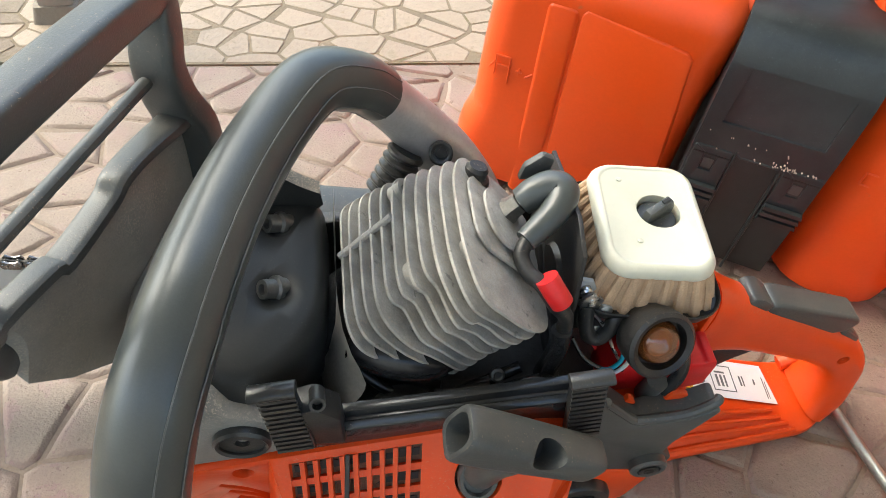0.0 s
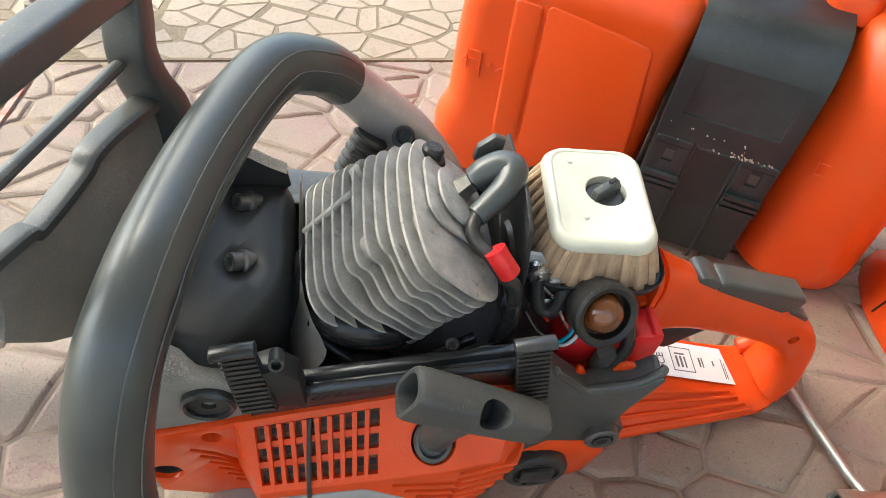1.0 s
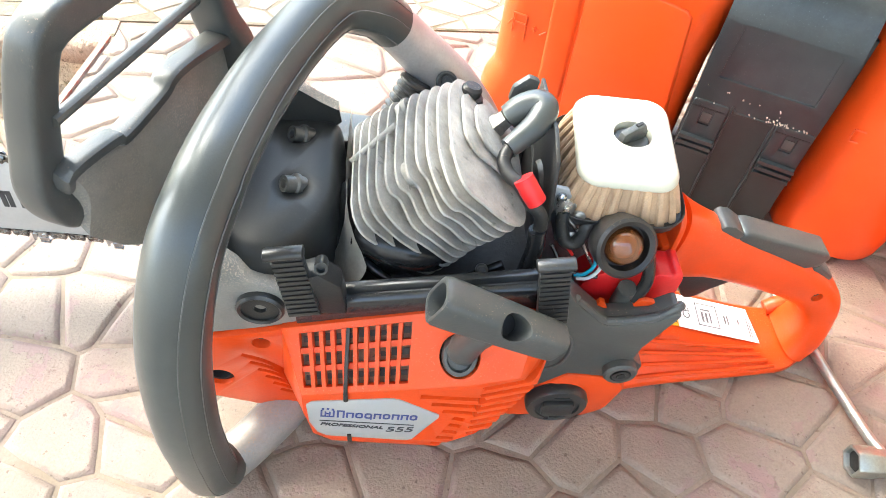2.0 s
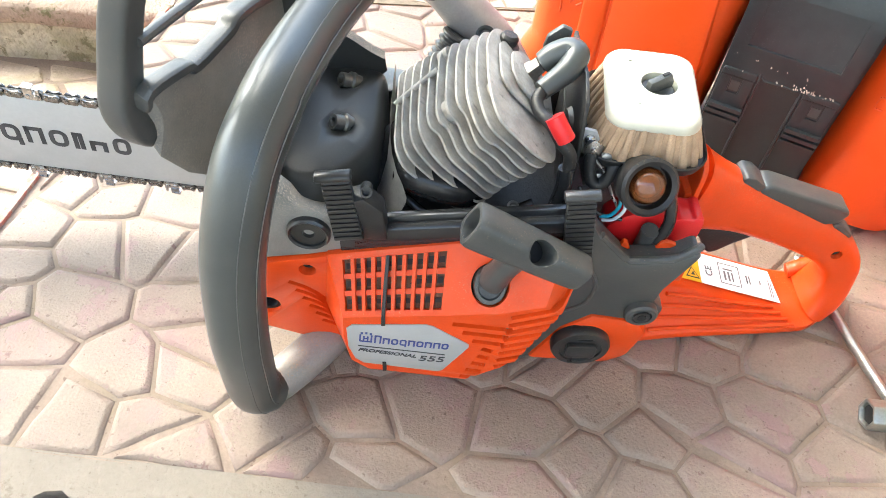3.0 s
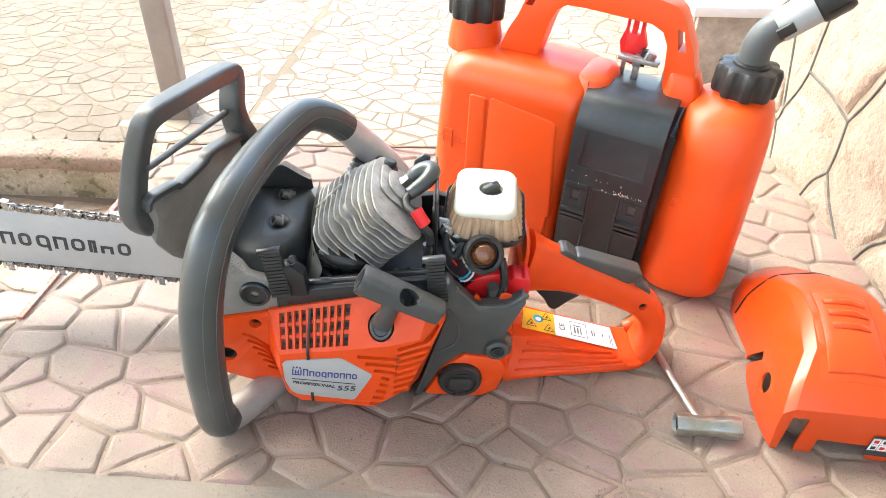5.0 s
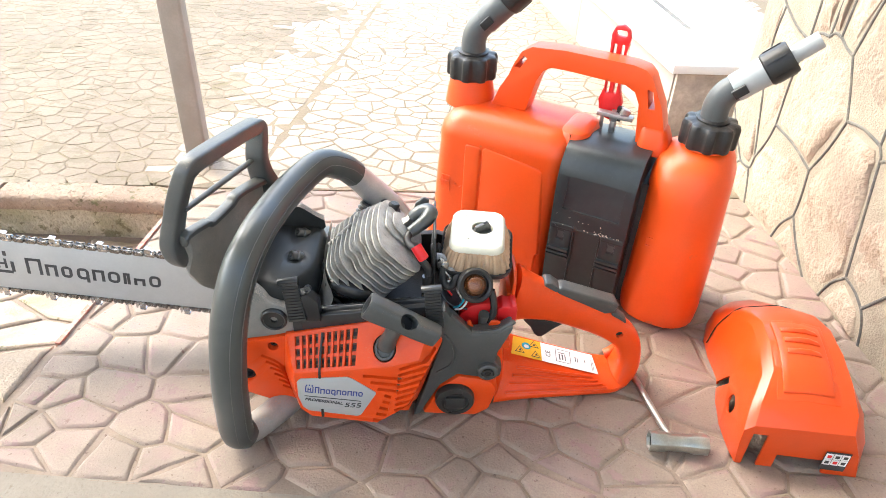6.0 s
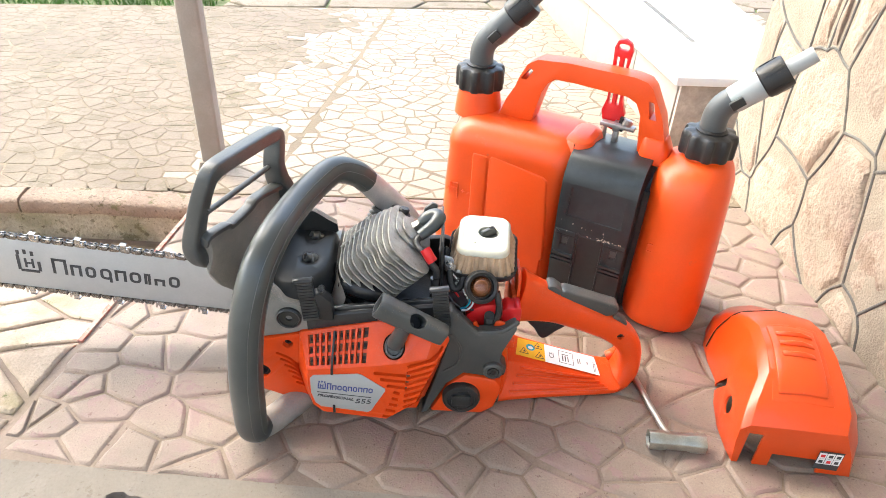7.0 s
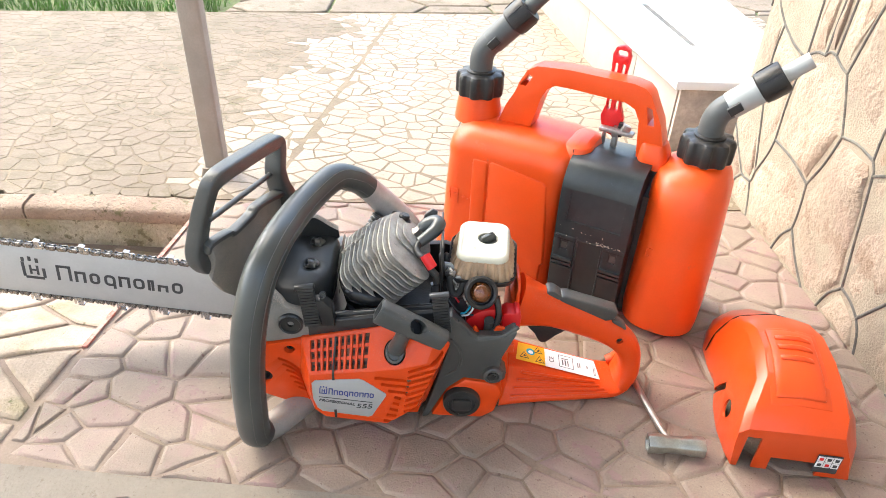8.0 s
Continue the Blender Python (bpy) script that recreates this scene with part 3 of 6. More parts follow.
def raised():
    return stack([(RIM, -0.060), (RIM, -0.068), (FACE, -0.0975)], plane="uz")


vent_n = (Vector(VENT[1]) - Vector(VENT[0])).cross(Vector(VENT[3]) - Vector(VENT[0])).normalized()
if vent_n.y > 0:
    vent_n = -vent_n
def vent_at(a, b, d=0.0):
    """A place in the slatted vent: a across, b down, d out of it."""
    p = Vector(VENT[0]).lerp(Vector(VENT[1]), a).lerp(Vector(VENT[3]).lerp(Vector(VENT[2]), a), b)
    return p + vent_n * d


def vent_slab(a0, a1, b0, b1, d0, d1):
    bm = bmesh.new()
    q = [[bm.verts.new(vent_at(a, b, d)) for a, b in ((a0, b0), (a1, b0), (a1, b1), (a0, b1))] for d in (d0, d1)]
    for f in (q[0], q[1][::-1]):
        bm.faces.new(f)
    for i in range(4):
        bm.faces.new((q[0][i], q[0][(i + 1) % 4], q[1][(i + 1) % 4], q[1][i]))
    return bm


def louvre_cut(u0, z0, u1, z1, w):
    """A slit through the raised face from (u0, z0) to (u1, z1)."""
    d = Vector((u1 - u0, z1 - z0))
    n = Vector((-d.y, d.x)).normalized() * w / 2
    return prism([(u0 - n.x, z0 - n.y), (u1 - n.x, z1 - n.y), (u1 + n.x, z1 + n.y), (u0 + n.x, z0 + n.y)], -0.13, -0.064)


slits = []
for k in range(8):            # slits beside the badge
    f = k / 7
    slits.append(louvre_cut(-0.020 + 0.024 * min(f, 0.45) / 0.45 - 0.026 * max(0, f - 0.45), 0.1065 - 0.0715 * f, 0.016 - 0.012 * f + 0.006 * (f < 0.4), 0.1045 - 0.0695 * f - 0.002, 0.0048))
for k in range(8):            # slits in the sloping corner
    f = k / 7
    slits.append(louvre_cut(0.019 - 0.005 * f, 0.117 - 0.066 * f, 0.0585 - 0.023 * f, 0.134 - 0.074 * f, 0.0045))
part("cover_body", raised(), ORANGE, cover, bevel=0.0022, cuts=[vent_slab(0, 1, 0, 1, -0.012, 0.03)] + slits + [lathe([(0.0138, -0.012), (0.0138, 0.012)], axis((0.003, -0.0868, 0.138), (0.003, -0.1068, 0.153)) @ Matrix.Diagonal((0.92, 1.12, 1, 1)), 26)])
inner = [(p[0] * 0.88 - 0.002, (p[1] - 0.09) * 0.84 + 0.088) for p in RIM]
innf = [(p[0] * 0.90 - 0.002, (p[1] - 0.085) * 0.88 + 0.083) for p in FACE]
part("air_screen", stack([(inner, -0.0675), (innf, -0.0925)], plane="uz"), DIRT, cover, "sawdust-clogged screen behind the slats")
for i in range(9):
    a = (i + 1) / 10
    part("slat", vent_slab(a - 0.0185, a + 0.0185, 0, 1, -0.0050, 0.0012), ORANGE, cover)
for b in (0.34, 0.67):
    part("cross_slat", vent_slab(0, 1, b - 0.055, b + 0.045, -0.0060, -0.0012), ORANGE, cover)
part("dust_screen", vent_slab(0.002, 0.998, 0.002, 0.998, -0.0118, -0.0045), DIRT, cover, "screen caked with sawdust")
for i in range(10):           # near-black blocks before the screen: the openings' shade put into colour
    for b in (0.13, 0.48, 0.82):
        part("opening", vent_slab(i / 10 + 0.022, i / 10 + 0.080, b - 0.055 + 0.02 * ((i * 7 + int(b * 10)) % 3), b + 0.07, -0.011, -0.0038), RECESS_SHADE, cover)

# badge with its writing
badge_pts = [(-0.0932, 0.096), (-0.0890, 0.1008), (-0.038, 0.1050), (-0.033, 0.1030), (-0.0068, 0.0815), (-0.0068, 0.0780), (-0.0240, 0.0440), (-0.0280, 0.0418), (-0.083, 0.0500), (-0.0890, 0.0560), (-0.0932, 0.0720)]
badge = part("badge", prism(badge_pts, -0.0985, -0.097), SILVER, cover, "silver decal badge with blue and black print", bevel=0.0004)
def on_face(u, z, slope=-6.0):
    """A frame on the badge's face: x along the print, y up, z towards the viewer."""
    c, s = math.cos(radians(slope)), math.sin(radians(slope))
    return Matrix(((c, -s, 0, u), (0, 0, -1, -0.0986), (s, c, 0, z), (0, 0, 0, 1)))


def print_block(name, m, blocks, material):
    """Flat printed blocks (x, y, width, height) joined into one mark."""
    bm = merged(*[box((x, y, 0), (w, h, 0.0004)) for x, y, w, h in blocks])
    bm.transform(m)
    return part(name, bm, material, badge)


print_block("emblem", on_face(-0.0850, 0.0805), ((0.0004, 0.0045, 0.0012, 0.009), (0.0084, 0.0045, 0.0012, 0.009), (0.0044, 0.0005, 0.008, 0.0012), (0.0030, 0.0045, 0.0011, 0.0055), (0.0058, 0.0045, 0.0011, 0.0055), (0.0044, 0.0045, 0.003, 0.0011), (0.0012, 0.0108, 0.0016, 0.0022), (0.0044, 0.0114, 0.0016, 0.0022), (0.0076, 0.0108, 0.0016, 0.0022)), BLUE)
def loop_mark(w, h, t, tail=0.0, open_=False):
    """A plain rounded loop or hook standing for a printed character, in the xy plane."""
    n = 5
    r = min(w, h) * 0.42
    if open_:
        return merged(box((t / 2, h / 2, 0), (t, h, 0.0004)), box((w - t / 2, h * 0.42, 0), (t, h * 0.84, 0.0004)), box((w / 2, h - t / 2, 0), (w, t, 0.0004)))
    a = rounded(w / 2, h / 2, w / 2, h / 2, r, n)
    b = rounded(w / 2, h / 2, w / 2 - t, h / 2 - t, max(r - t, 0.0002), n)
    bm = bmesh.new()
    rings = [[bm.verts.new((x, y, z)) for x, y in ring] for ring, z in ((a, -0.0002), (a, 0.0002), (b, 0.0002), (b, -0.0002))]
    for k in range(4):
        for i in range(len(a)):
            j = (i + 1) % len(a)
            bm.faces.new((rings[k][i], rings[k][j], rings[(k + 1) % 4][j], rings[(k + 1) % 4][i]))
    if tail:
        return merged(bm, box((w - t / 2, -tail / 2 + t, 0), (t, tail, 0.0004)))
    return bm


for i in range(9):
    h = 0.0100 if i == 0 else 0.0074
    bm = loop_mark(0.0050, h, 0.0013, 0.0028 if i == 3 else 0.0, i in (0, 1, 4, 6, 7))
    bm.transform(on_face(-0.0748, 0.0792, -5.0) @ Matrix.Translation((0.0003 + 0.00602 * i, 0, 0)))
    part("print_mark", bm, BLUE, badge)
print_block("rule", on_face(-0.0861, 0.0746, -6.9), ((0.0316, 0, 0.0632, 0.0009),), PRINT)
lettering("word", "PROFESSIONAL", 0.0056, PRINT, badge, on_face(-0.0864, 0.0676, -9.0), 0.2, bold=0.00018, wide=0.0425)
lettering("number", "555", 0.0104, PRINT, badge, on_face(-0.0430, 0.0572, -2.5), 0.15, bold=0.0001, wide=0.0190)
part("cable_tie", tube([(-0.0655, -0.0712, 0.1455, 0.0013, 0.0008), (-0.0665, -0.085, 0.1305, 0.0013, 0.0008), (-0.0672, -0.0975, 0.1150, 0.0013, 0.0008), (-0.0675, -0.0990, 0.1035, 0.0016, 0.0010)], None, 8, 4, side=(1, 0, 0)), BLACK, cover, "thin black cable tie over the slats")
part("burnt_mark", box((-0.0675, -0.0985, 0.047), (0.0028, 0.0022, 0.012)), BLACK, cover)

# starter grip on its rope collar
gm = Matrix.Translation((0.0225, -0.088, 0.1795)) @ pose(0, 0, 0, 0, 28, -2) @ Matrix.Diagonal((0.92, 0.86, 0.74, 1))
grip = part("starter_grip", tube([(-0.046, 0, 0, 0.0125, 0.0165), (-0.040, 0, 0, 0.0135, 0.0175), (-0.015, 0, 0, 0.0135, 0.0165), (0.020, 0, 0, 0.0125, 0.0155), (0.040, 0, 0, 0.0115, 0.0150), (0.045, 0, 0, 0.0105, 0.014)], None, 24, 5, power=4.0), GREY, saw, "grey plastic starter grip with a hole", bevel=0.0008,
            cuts=[lathe([(0.0098, -0.009), (0.0098, 0.04)], pose(0.004, 0, 0, 36, 0, 0) @ Matrix.Diagonal((1.12, 1, 1, 1)), 28), tube([(-0.06, 0, 0, 0.0098, 0.0135), (-0.030, 0, 0, 0.009, 0.012), (-0.026, 0, 0, 0.004, 0.005)], None, 20, 3, power=3.0)])
grip.data.transform(gm)
# dark disc in the grip's hole, shade as colour
bm = lathe([(0.0094, -0.0088), (0.0094, -0.0070)], pose(0.004, 0, 0, 36, 0, 0) @ Matrix.Diagonal((1.10, 1, 1, 1)), 24)
bm.transform(gm)
part("hollow", bm, RECESS_SHADE, grip)
part("stem", lathe([(0.0105, 0), (0.0095, 0.010), (0.0085, 0.022), (0.0095, 0.040)], axis((0.004, -0.0815, 0.138), (0.015, -0.0885, 0.172)), 20), GREY, grip, bevel=0.001)
WELL = axis((0.003, -0.0868, 0.138), (0.003, -0.1068, 0.153)) @ Matrix.Diagonal((0.92, 1.12, 1, 1))
# near-black ring painted as the shade in the rope well
part("rope_well", lathe([(0.0137, -0.010), (0.0137, -0.0070), (0.0125, -0.0062), (0.0110, -0.0080)], WELL, 26), RECESS_SHADE, cover, "well round the starter rope, its shade painted near-black")
part("collar", lathe([(0.0122, -0.0085), (0.0122, -0.0010), (0.0112, 0.0006), (0.0090, 0.0006), (0.0085, -0.002)], WELL, 26), GREY, cover, "dark grey rope collar")

# grey side housing and its tank
housing = part("side_housing", prism([(-0.012, 0.153), (0.030, 0.166), (0.052, 0.170), (0.068, 0.174), (0.073, 0.165), (0.094, 0.1425), (0.100, 0.139), (0.128, 0.143), (0.141, 0.153), (0.1445, 0.152), (0.143, 0.146), (0.130, 0.112), (0.128, 0.098), (0.137, 0.088), (0.136, 0.076), (0.126, 0.069), (0.112, 0.073), (0.086, 0.077), (0.066, 0.058), (0.044, 0.008), (0.036, 0.004), (0.050, 0.060), (0.066, 0.128)], -0.064, -0.045), GREY, saw, "dark grey plastic side housing", bevel=0.003)
part("housing_lip", tube([(0.074, -0.060, 0.1640), (0.094, -0.060, 0.1425), (0.102, -0.060, 0.1395), (0.127, -0.060, 0.1430), (0.141, -0.059, 0.1530), (0.145, -0.056, 0.1535)], 0.0030, 10), GREY, housing)
part("boss", lathe([(0.012, 0), (0.012, 0.006), (0.0105, 0.0075), (0.0075, 0.0075), (0.0068, 0.005)], Matrix.Translation((0.1206, -0.063, 0.086)) @ pose(0, 0, 0, 90), 26), GREY, housing)
part("bolt", lathe([(0.0062, 0), (0.0062, 0.0035), (0.0035, 0.0035), (0.003, 0.001)], Matrix.Translation((0.1206, -0.0675, 0.086)) @ pose(0, 0, 0, 90), 18), CLIP, housing, "black socket bolt")
part("bolt_socket", lathe([(0.0033, 0), (0.0033, 0.0036)], Matrix.Translation((0.1206, -0.0675, 0.086)) @ pose(0, 0, 0, 90), 6), RECESS_SHADE, housing)
part("panel_line", tube([(0.068, -0.0642, 0.140), (0.080, -0.0642, 0.118), (0.078, -0.0642, 0.094), (0.062, -0.0642, 0.080)], 0.0016, 8), GREY, housing)
part("fuel_tank", prism([(0.046, 0.006), (0.068, 0.055), (0.088, 0.073), (0.112, 0.069), (0.127, 0.064), (0.136, 0.050), (0.128, 0.016), (0.112, 0.004)], -0.063, 0.050), ORANGE, saw, "orange fuel tank", bevel=0.005)
cap = part("tank_cap", lathe([(0.0235, 0), (0.0235, 0.006), (0.022, 0.0085), (0.017, 0.009), (0.0165, 0.0075)], Matrix.Translation((0.085, -0.062, 0.037)) @ pose(0, 0, 0, 90), 36), CLIP, saw, "black ribbed tank cap", cuts=[box((0.087, -0.072, 0.051), (0.012, 0.006, 0.004)), box((0.080, -0.072, 0.021), (0.004, 0.006, 0.006))])
part("cap_bar", prism(rounded(0.085, 0.037, 0.012, 0.0085, 0.003), -0.0735, -0.069), CLIP, cap, bevel=0.001)

# top rail of the bay and the dusty mount of the front handle
def rail_pt(u, v, z):
    return (u, v, z + 0.143 * u)
bm = bmesh.new()
prof = [(-0.066, 0.158), (-0.066, 0.174), (-0.0625, 0.1765), (-0.0615, 0.174), (-0.059, 0.174), (-0.058, 0.1785), (-0.053, 0.1785), (-0.051, 0.158)]
ends = [[bm.verts.new(rail_pt(u, v, z)) for v, z in prof] for u in (-0.088, 0.058)]
for i in range(len(prof)):
    j = (i + 1) % len(prof)
    bm.faces.new((ends[0][i], ends[0][j], ends[1][j], ends[1][i]))
bm.faces.new(ends[0][::-1])
bm.faces.new(ends[1])
part("rail", bm, RAIL, saw, "glossy black rail along the engine bay", bevel=0.0006)
part("rail_skirt", prism([(-0.098, 0.136), (-0.098, 0.158), (0.056, 0.180), (0.056, 0.160)], -0.0655, -0.050), RAIL, saw, bevel=0.001)
part("rail_end", prism([(-0.062, 0.135), (-0.035, 0.135), (0.05, 0.185), (0.05, 0.2), (0.02, 0.18)], 0.052, 0.056, "vz"), BLACK, saw, bevel=0.001)
mount = part("handle_mount", prism([(-0.172, 0.122), (-0.174, 0.190), (-0.160, 0.214), (-0.142, 0.204), (-0.122, 0.181), (-0.100, 0.172), (-0.085, 0.170), (-0.085, 0.142), (-0.120, 0.132)], -0.064, -0.048), DUSTY, saw, "dusty dark grey handle mount", bevel=0.003)
part("mount_web", prism([(-0.172, 0.06), (-0.176, 0.19), (-0.158, 0.20), (-0.145, 0.13), (-0.15, 0.06)], -0.055, 0.08), DUSTY, saw, bevel=0.004)
part("rubber_bolt", lathe([(0.0145, 0), (0.0145, 0.005), (0.013, 0.0065), (0.0115, 0.0055), (0.0115, 0.004), (0.004, 0.004), (0.0035, 0.001)], Matrix.Translation((-0.1177, -0.0625, 0.158)) @ pose(0, 0, 0, 90), 32), CLIP, mount, "round rubber vibration damper with a bolt")


def strap(u, lean, top):
    """A ribbed cover clip: a curved strip with cross ribs and a thumb lip."""
    h = part("clip", merged(prism([(-0.0095, 0), (0.0095, 0), (0.0085, 0.050), (-0.0085, 0.050)], -0.003, 0.003), tube([(-0.0108, -0.004, 0.052, 0.0048, 0.0032), (0.0108, -0.004, 0.052, 0.0048, 0.0032)], None, 12, 1, side=(0, 1, 0))), CLIP, saw, "dark grey ribbed cover clip", bevel=0.0006)
    m = Matrix.Translation((u, -0.072, top - 0.054)) @ pose(0, 0, 0, -8, 0, 0) @ pose(0, 0, 0, 0, lean, 0)
    h.data.transform(m)
    for k in range(12):
        bm = box((0, -0.0032, 0.003 + 0.0037 * k), (0.0175, 0.0020, 0.0020))
        bm.transform(m)
        part("rib", bm, CLIP, h)
    return h


s1 = strap(-0.090, -8, 0.217)
part("hinge", prism([(-0.100, 0.160), (-0.098, 0.190), (-0.080, 0.198), (-0.068, 0.186), (-0.066, 0.160)], -0.071, -0.056), BLACK, s1, bevel=0.0015)
part("screw_eye", lathe([(0.0038, 0), (0.0038, 0.012), (0.0025, 0.012), (0.0022, 0.008)], axis((-0.0785, -0.062, 0.200), (-0.0775, -0.076, 0.208)), 20), CLIP, s1, "black screw head with a bright socket")
strap(0.058, -7, 0.211)

# muffler, its bolts and the heat shield
MUF = [tuple(p) for p in smooth_path([(-0.150, 0.020), (-0.146, 0.066), (-0.110, 0.078), (-0.078, 0.074), (-0.074, 0.040), (-0.074, -0.006), (-0.086, -0.034), (-0.108, -0.055), (-0.132, -0.052), (-0.147, -0.026), (-0.150, 0.020)], 4)[:-1]]
def muf(k, du=0.0):
    return [(-0.112 + (p[0] + 0.112) * k + du, 0.008 + (p[1] - 0.008) * k) for p in MUF]
def dimple(c, r):
    bm = bmesh.new()
    bmesh.ops.create_uvsphere(bm, u_segments=28, v_segments=14, radius=r)
    bm.transform(Matrix.Translation(c))
    return bm
muffler = part("muffler", stack([(muf(0.96), 0.095), (muf(1.0), 0.106), (muf(1.0), 0.146), (muf(1.025), 0.148), (muf(1.025), 0.151), (muf(1.0), 0.153), (muf(0.995), 0.168), (muf(0.975), 0.179), (muf(0.94), 0.187), (muf(0.88), 0.1915), (muf(0.80), 0.1935), (muf(0.5), 0.1945), (muf(0.2), 0.1950)]), SATIN, saw, "black muffler with two bolts", sharp=70, cuts=[dimple((-0.102, 0.000, 0.2120), 0.0215), dimple((-0.102, 0.050, 0.2120), 0.0215)])
for v in (0.002, 0.048):
    part("bolt", lathe([(0.0055, -0.006), (0.0055, 0.002), (0.0068, 0.002), (0.0068, 0.0045), (0.0052, 0.0055), (0.005, 0.012), (0.003, 0.012), (0.0025, 0.009)], axis((-0.098, v + 0.004, 0.190), (-0.1105, v - 0.003, 0.1985)) @ Matrix.Diagonal((1.05, 1.05, 1.05, 1)), 20), BOLT, muffler, "dark socket bolt")
part("embossed_disc", lathe([(0.024, 0.1895), (0.024, 0.192), (0.022, 0.193)], Matrix.Translation((-0.135, 0.045, 0.0)), 32), BLACK, muffler)
FLAP = smooth_path([(-0.156, 0.149), (-0.1400, 0.1810), (-0.1255, 0.2040), (-0.1130, 0.2185), (-0.1065, 0.2213), (-0.1000, 0.2185), (-0.0880, 0.2100), (-0.0775, 0.2040)], 4)
part("heat_flap", prism([tuple(p) for p in FLAP] + [(-0.0760, 0.1930), (-0.0830, 0.1860), (-0.1000, 0.165), (-0.135, 0.140)], 0.0640, 0.0660), SATIN, saw, "black heat deflector flap")
bm = bmesh.new()
hood = [[bm.verts.new((p[0], 0.0615 + 0.0065 * k, p[1] + 0.0008 - 0.0006 * k)) for k in (0, 0.4, 1.0, 1.7)] for p in FLAP]
for a, b in zip(hood, hood[1:]):
    for i in range(3):
        bm.faces.new((a[i], a[i + 1], b[i + 1], b[i]))
bmesh.ops.solidify(bm, geom=bm.faces[:], thickness=0.0014)
part("flap_hood", bm, DUSTY, saw, "dusty grey hood of the heat deflector")
bm = bmesh.new()
cols = []
for v, u_, z0, z1 in ((0.074, -0.070, 0.196, 0.15), (0.045, -0.070, 0.200, 0.15), (0.015, -0.0695, 0.202, 0.15), (0.002, -0.069, 0.202, 0.15), (-0.012, -0.068, 0.199, 0.146), (-0.024, -0.066, 0.193, 0.143), (-0.035, -0.0620, 0.187, 0.146), (-0.041, -0.0580, 0.182, 0.150), (-0.046, -0.0550, 0.175, 0.158)):
    cols.append([bm.verts.new((u_ - 0.012 * f * f * (v < 0), v - 0.006 * f * (v < 0), z0 + (z1 - z0) * f)) for f in (0, 0.2, 0.45, 0.75, 1.0)])
for a, b in zip(cols, cols[1:]):
    for i in range(4):
        bm.faces.new((a[i], a[i + 1], b[i + 1], b[i]))
bmesh.ops.solidify(bm, geom=bm.faces[:], thickness=0.0012)
part("heat_shield", bm, SHEET, saw, "thin bent sheet-metal heat shield")

# finned cylinder: its axis leans back
AX, DN = Vector((0.695, 0, 0.719)), Vector((0.719, 0, -0.695))
cyl = part("cylinder", rod(AX * 0.104 + DN * -0.140 + Vector((0, 0.022, 0)), AX * 0.172 + DN * -0.140 + Vector((0, 0.022, 0)), 0.0235, 32), FIN, saw, "dusty grey finned cast cylinder")
def fin(s, k, hq, v0, v1, q0=-0.112):
    pts = []
    n = 96
    for i in range(n):
        a = 2 * math.pi * i / n
        c, d = math.cos(a), math.sin(a)
        q = q0 + hq * math.copysign(abs(c) ** 0.5, c)
        v = (v0 + v1) / 2 + (v1 - v0) / 2 * math.copysign(abs(d) ** 0.58, d)
        near = 1.0 if v < 0.0 else 0.0
        if 3 < k < 8:                      # fins give way round the bolt hole
            v += near * 0.011 * math.exp(-((q + 0.1745) / 0.0075) ** 2)
        if 5 < k < 9:                      # and round the stub below it
            v += near * 0.005 * math.exp(-((q + 0.1510) / 0.0060) ** 2)
        v += near * 0.0007 * math.sin(150 * q + 1.3 * k)
        q = max(q, (-0.0655 - 0.695 * s) / 0.719)
        w = 0.0007 * math.sin(5 * a + k * 0.5)
        pts.append((q + w * c, v + w * d))
    bm = bmesh.new()
    lo, hi = [], []
    for q, v in pts:
        p = DN * q + Vector((0, v, 0))
        lo.append(bm.verts.new(p + AX * (s - 0.0009)))
        hi.append(bm.verts.new(p + AX * (s + 0.0009)))
    bm.faces.new(lo[::-1])
    bm.faces.new(hi)
    for i in range(n):
        j = (i + 1) % n
        bm.faces.new((lo[i], lo[j], hi[j], hi[i]))
    return bm


FINS = 11
for k in range(FINS):
    f = k / (FINS - 1)
    s = 0.0990 + 0.0740 * f
    q_lo, q_hi = -0.1885 + 0.010 * f ** 2, -0.1055 - 0.006 * f
    part("fin", fin(s, k, (q_hi - q_lo) / 2, -0.039 - 0.007 * f, 0.070 - 0.016 * f, (q_lo + q_hi) / 2), FIN, cyl, bevel=0.0004)
part("rib_web", tube([AX * 0.097 + DN * -0.1865 + Vector((0, 0.019, 0)), AX * 0.136 + DN * -0.1855 + Vector((0, 0.023, 0))], 0.0021, 8, 2), FIN, cyl)
def boss(s0, s1, q, v, r):
    a, b = AX * s0 + DN * q + Vector((0, v, 0)), AX * s1 + DN * q + Vector((0, v, 0))
    return lathe([(r, 0), (r, (b - a).length), (r * 0.62, (b - a).length), (r * 0.55, (b - a).length - 0.006)], axis(a, b), 22)
for s1_, q_, v_, r_ in ((0.1430, -0.1735, -0.0120, 0.0085),):
    hole = part("bolt_boss", boss(s1_ - 0.010, s1_, q_, v_, r_), FIN, cyl, "bolt boss with a dark disc for its shaded hole")
    # near-black plug flush with the boss, standing for the hole's shade
    part("hole", rod(AX * (s1_ - 0.008) + DN * q_ + Vector((0, v_, 0)), AX * (s1_ + 0.0003) + DN * q_ + Vector((0, v_, 0)), r_ * 0.6, 16), RECESS_SHADE, hole)
up = part("bolt_boss", boss(0.132, 0.1405, -0.1760, 0.0440, 0.0075), FIN, cyl, "bolt boss with a dark disc for its shaded hole")
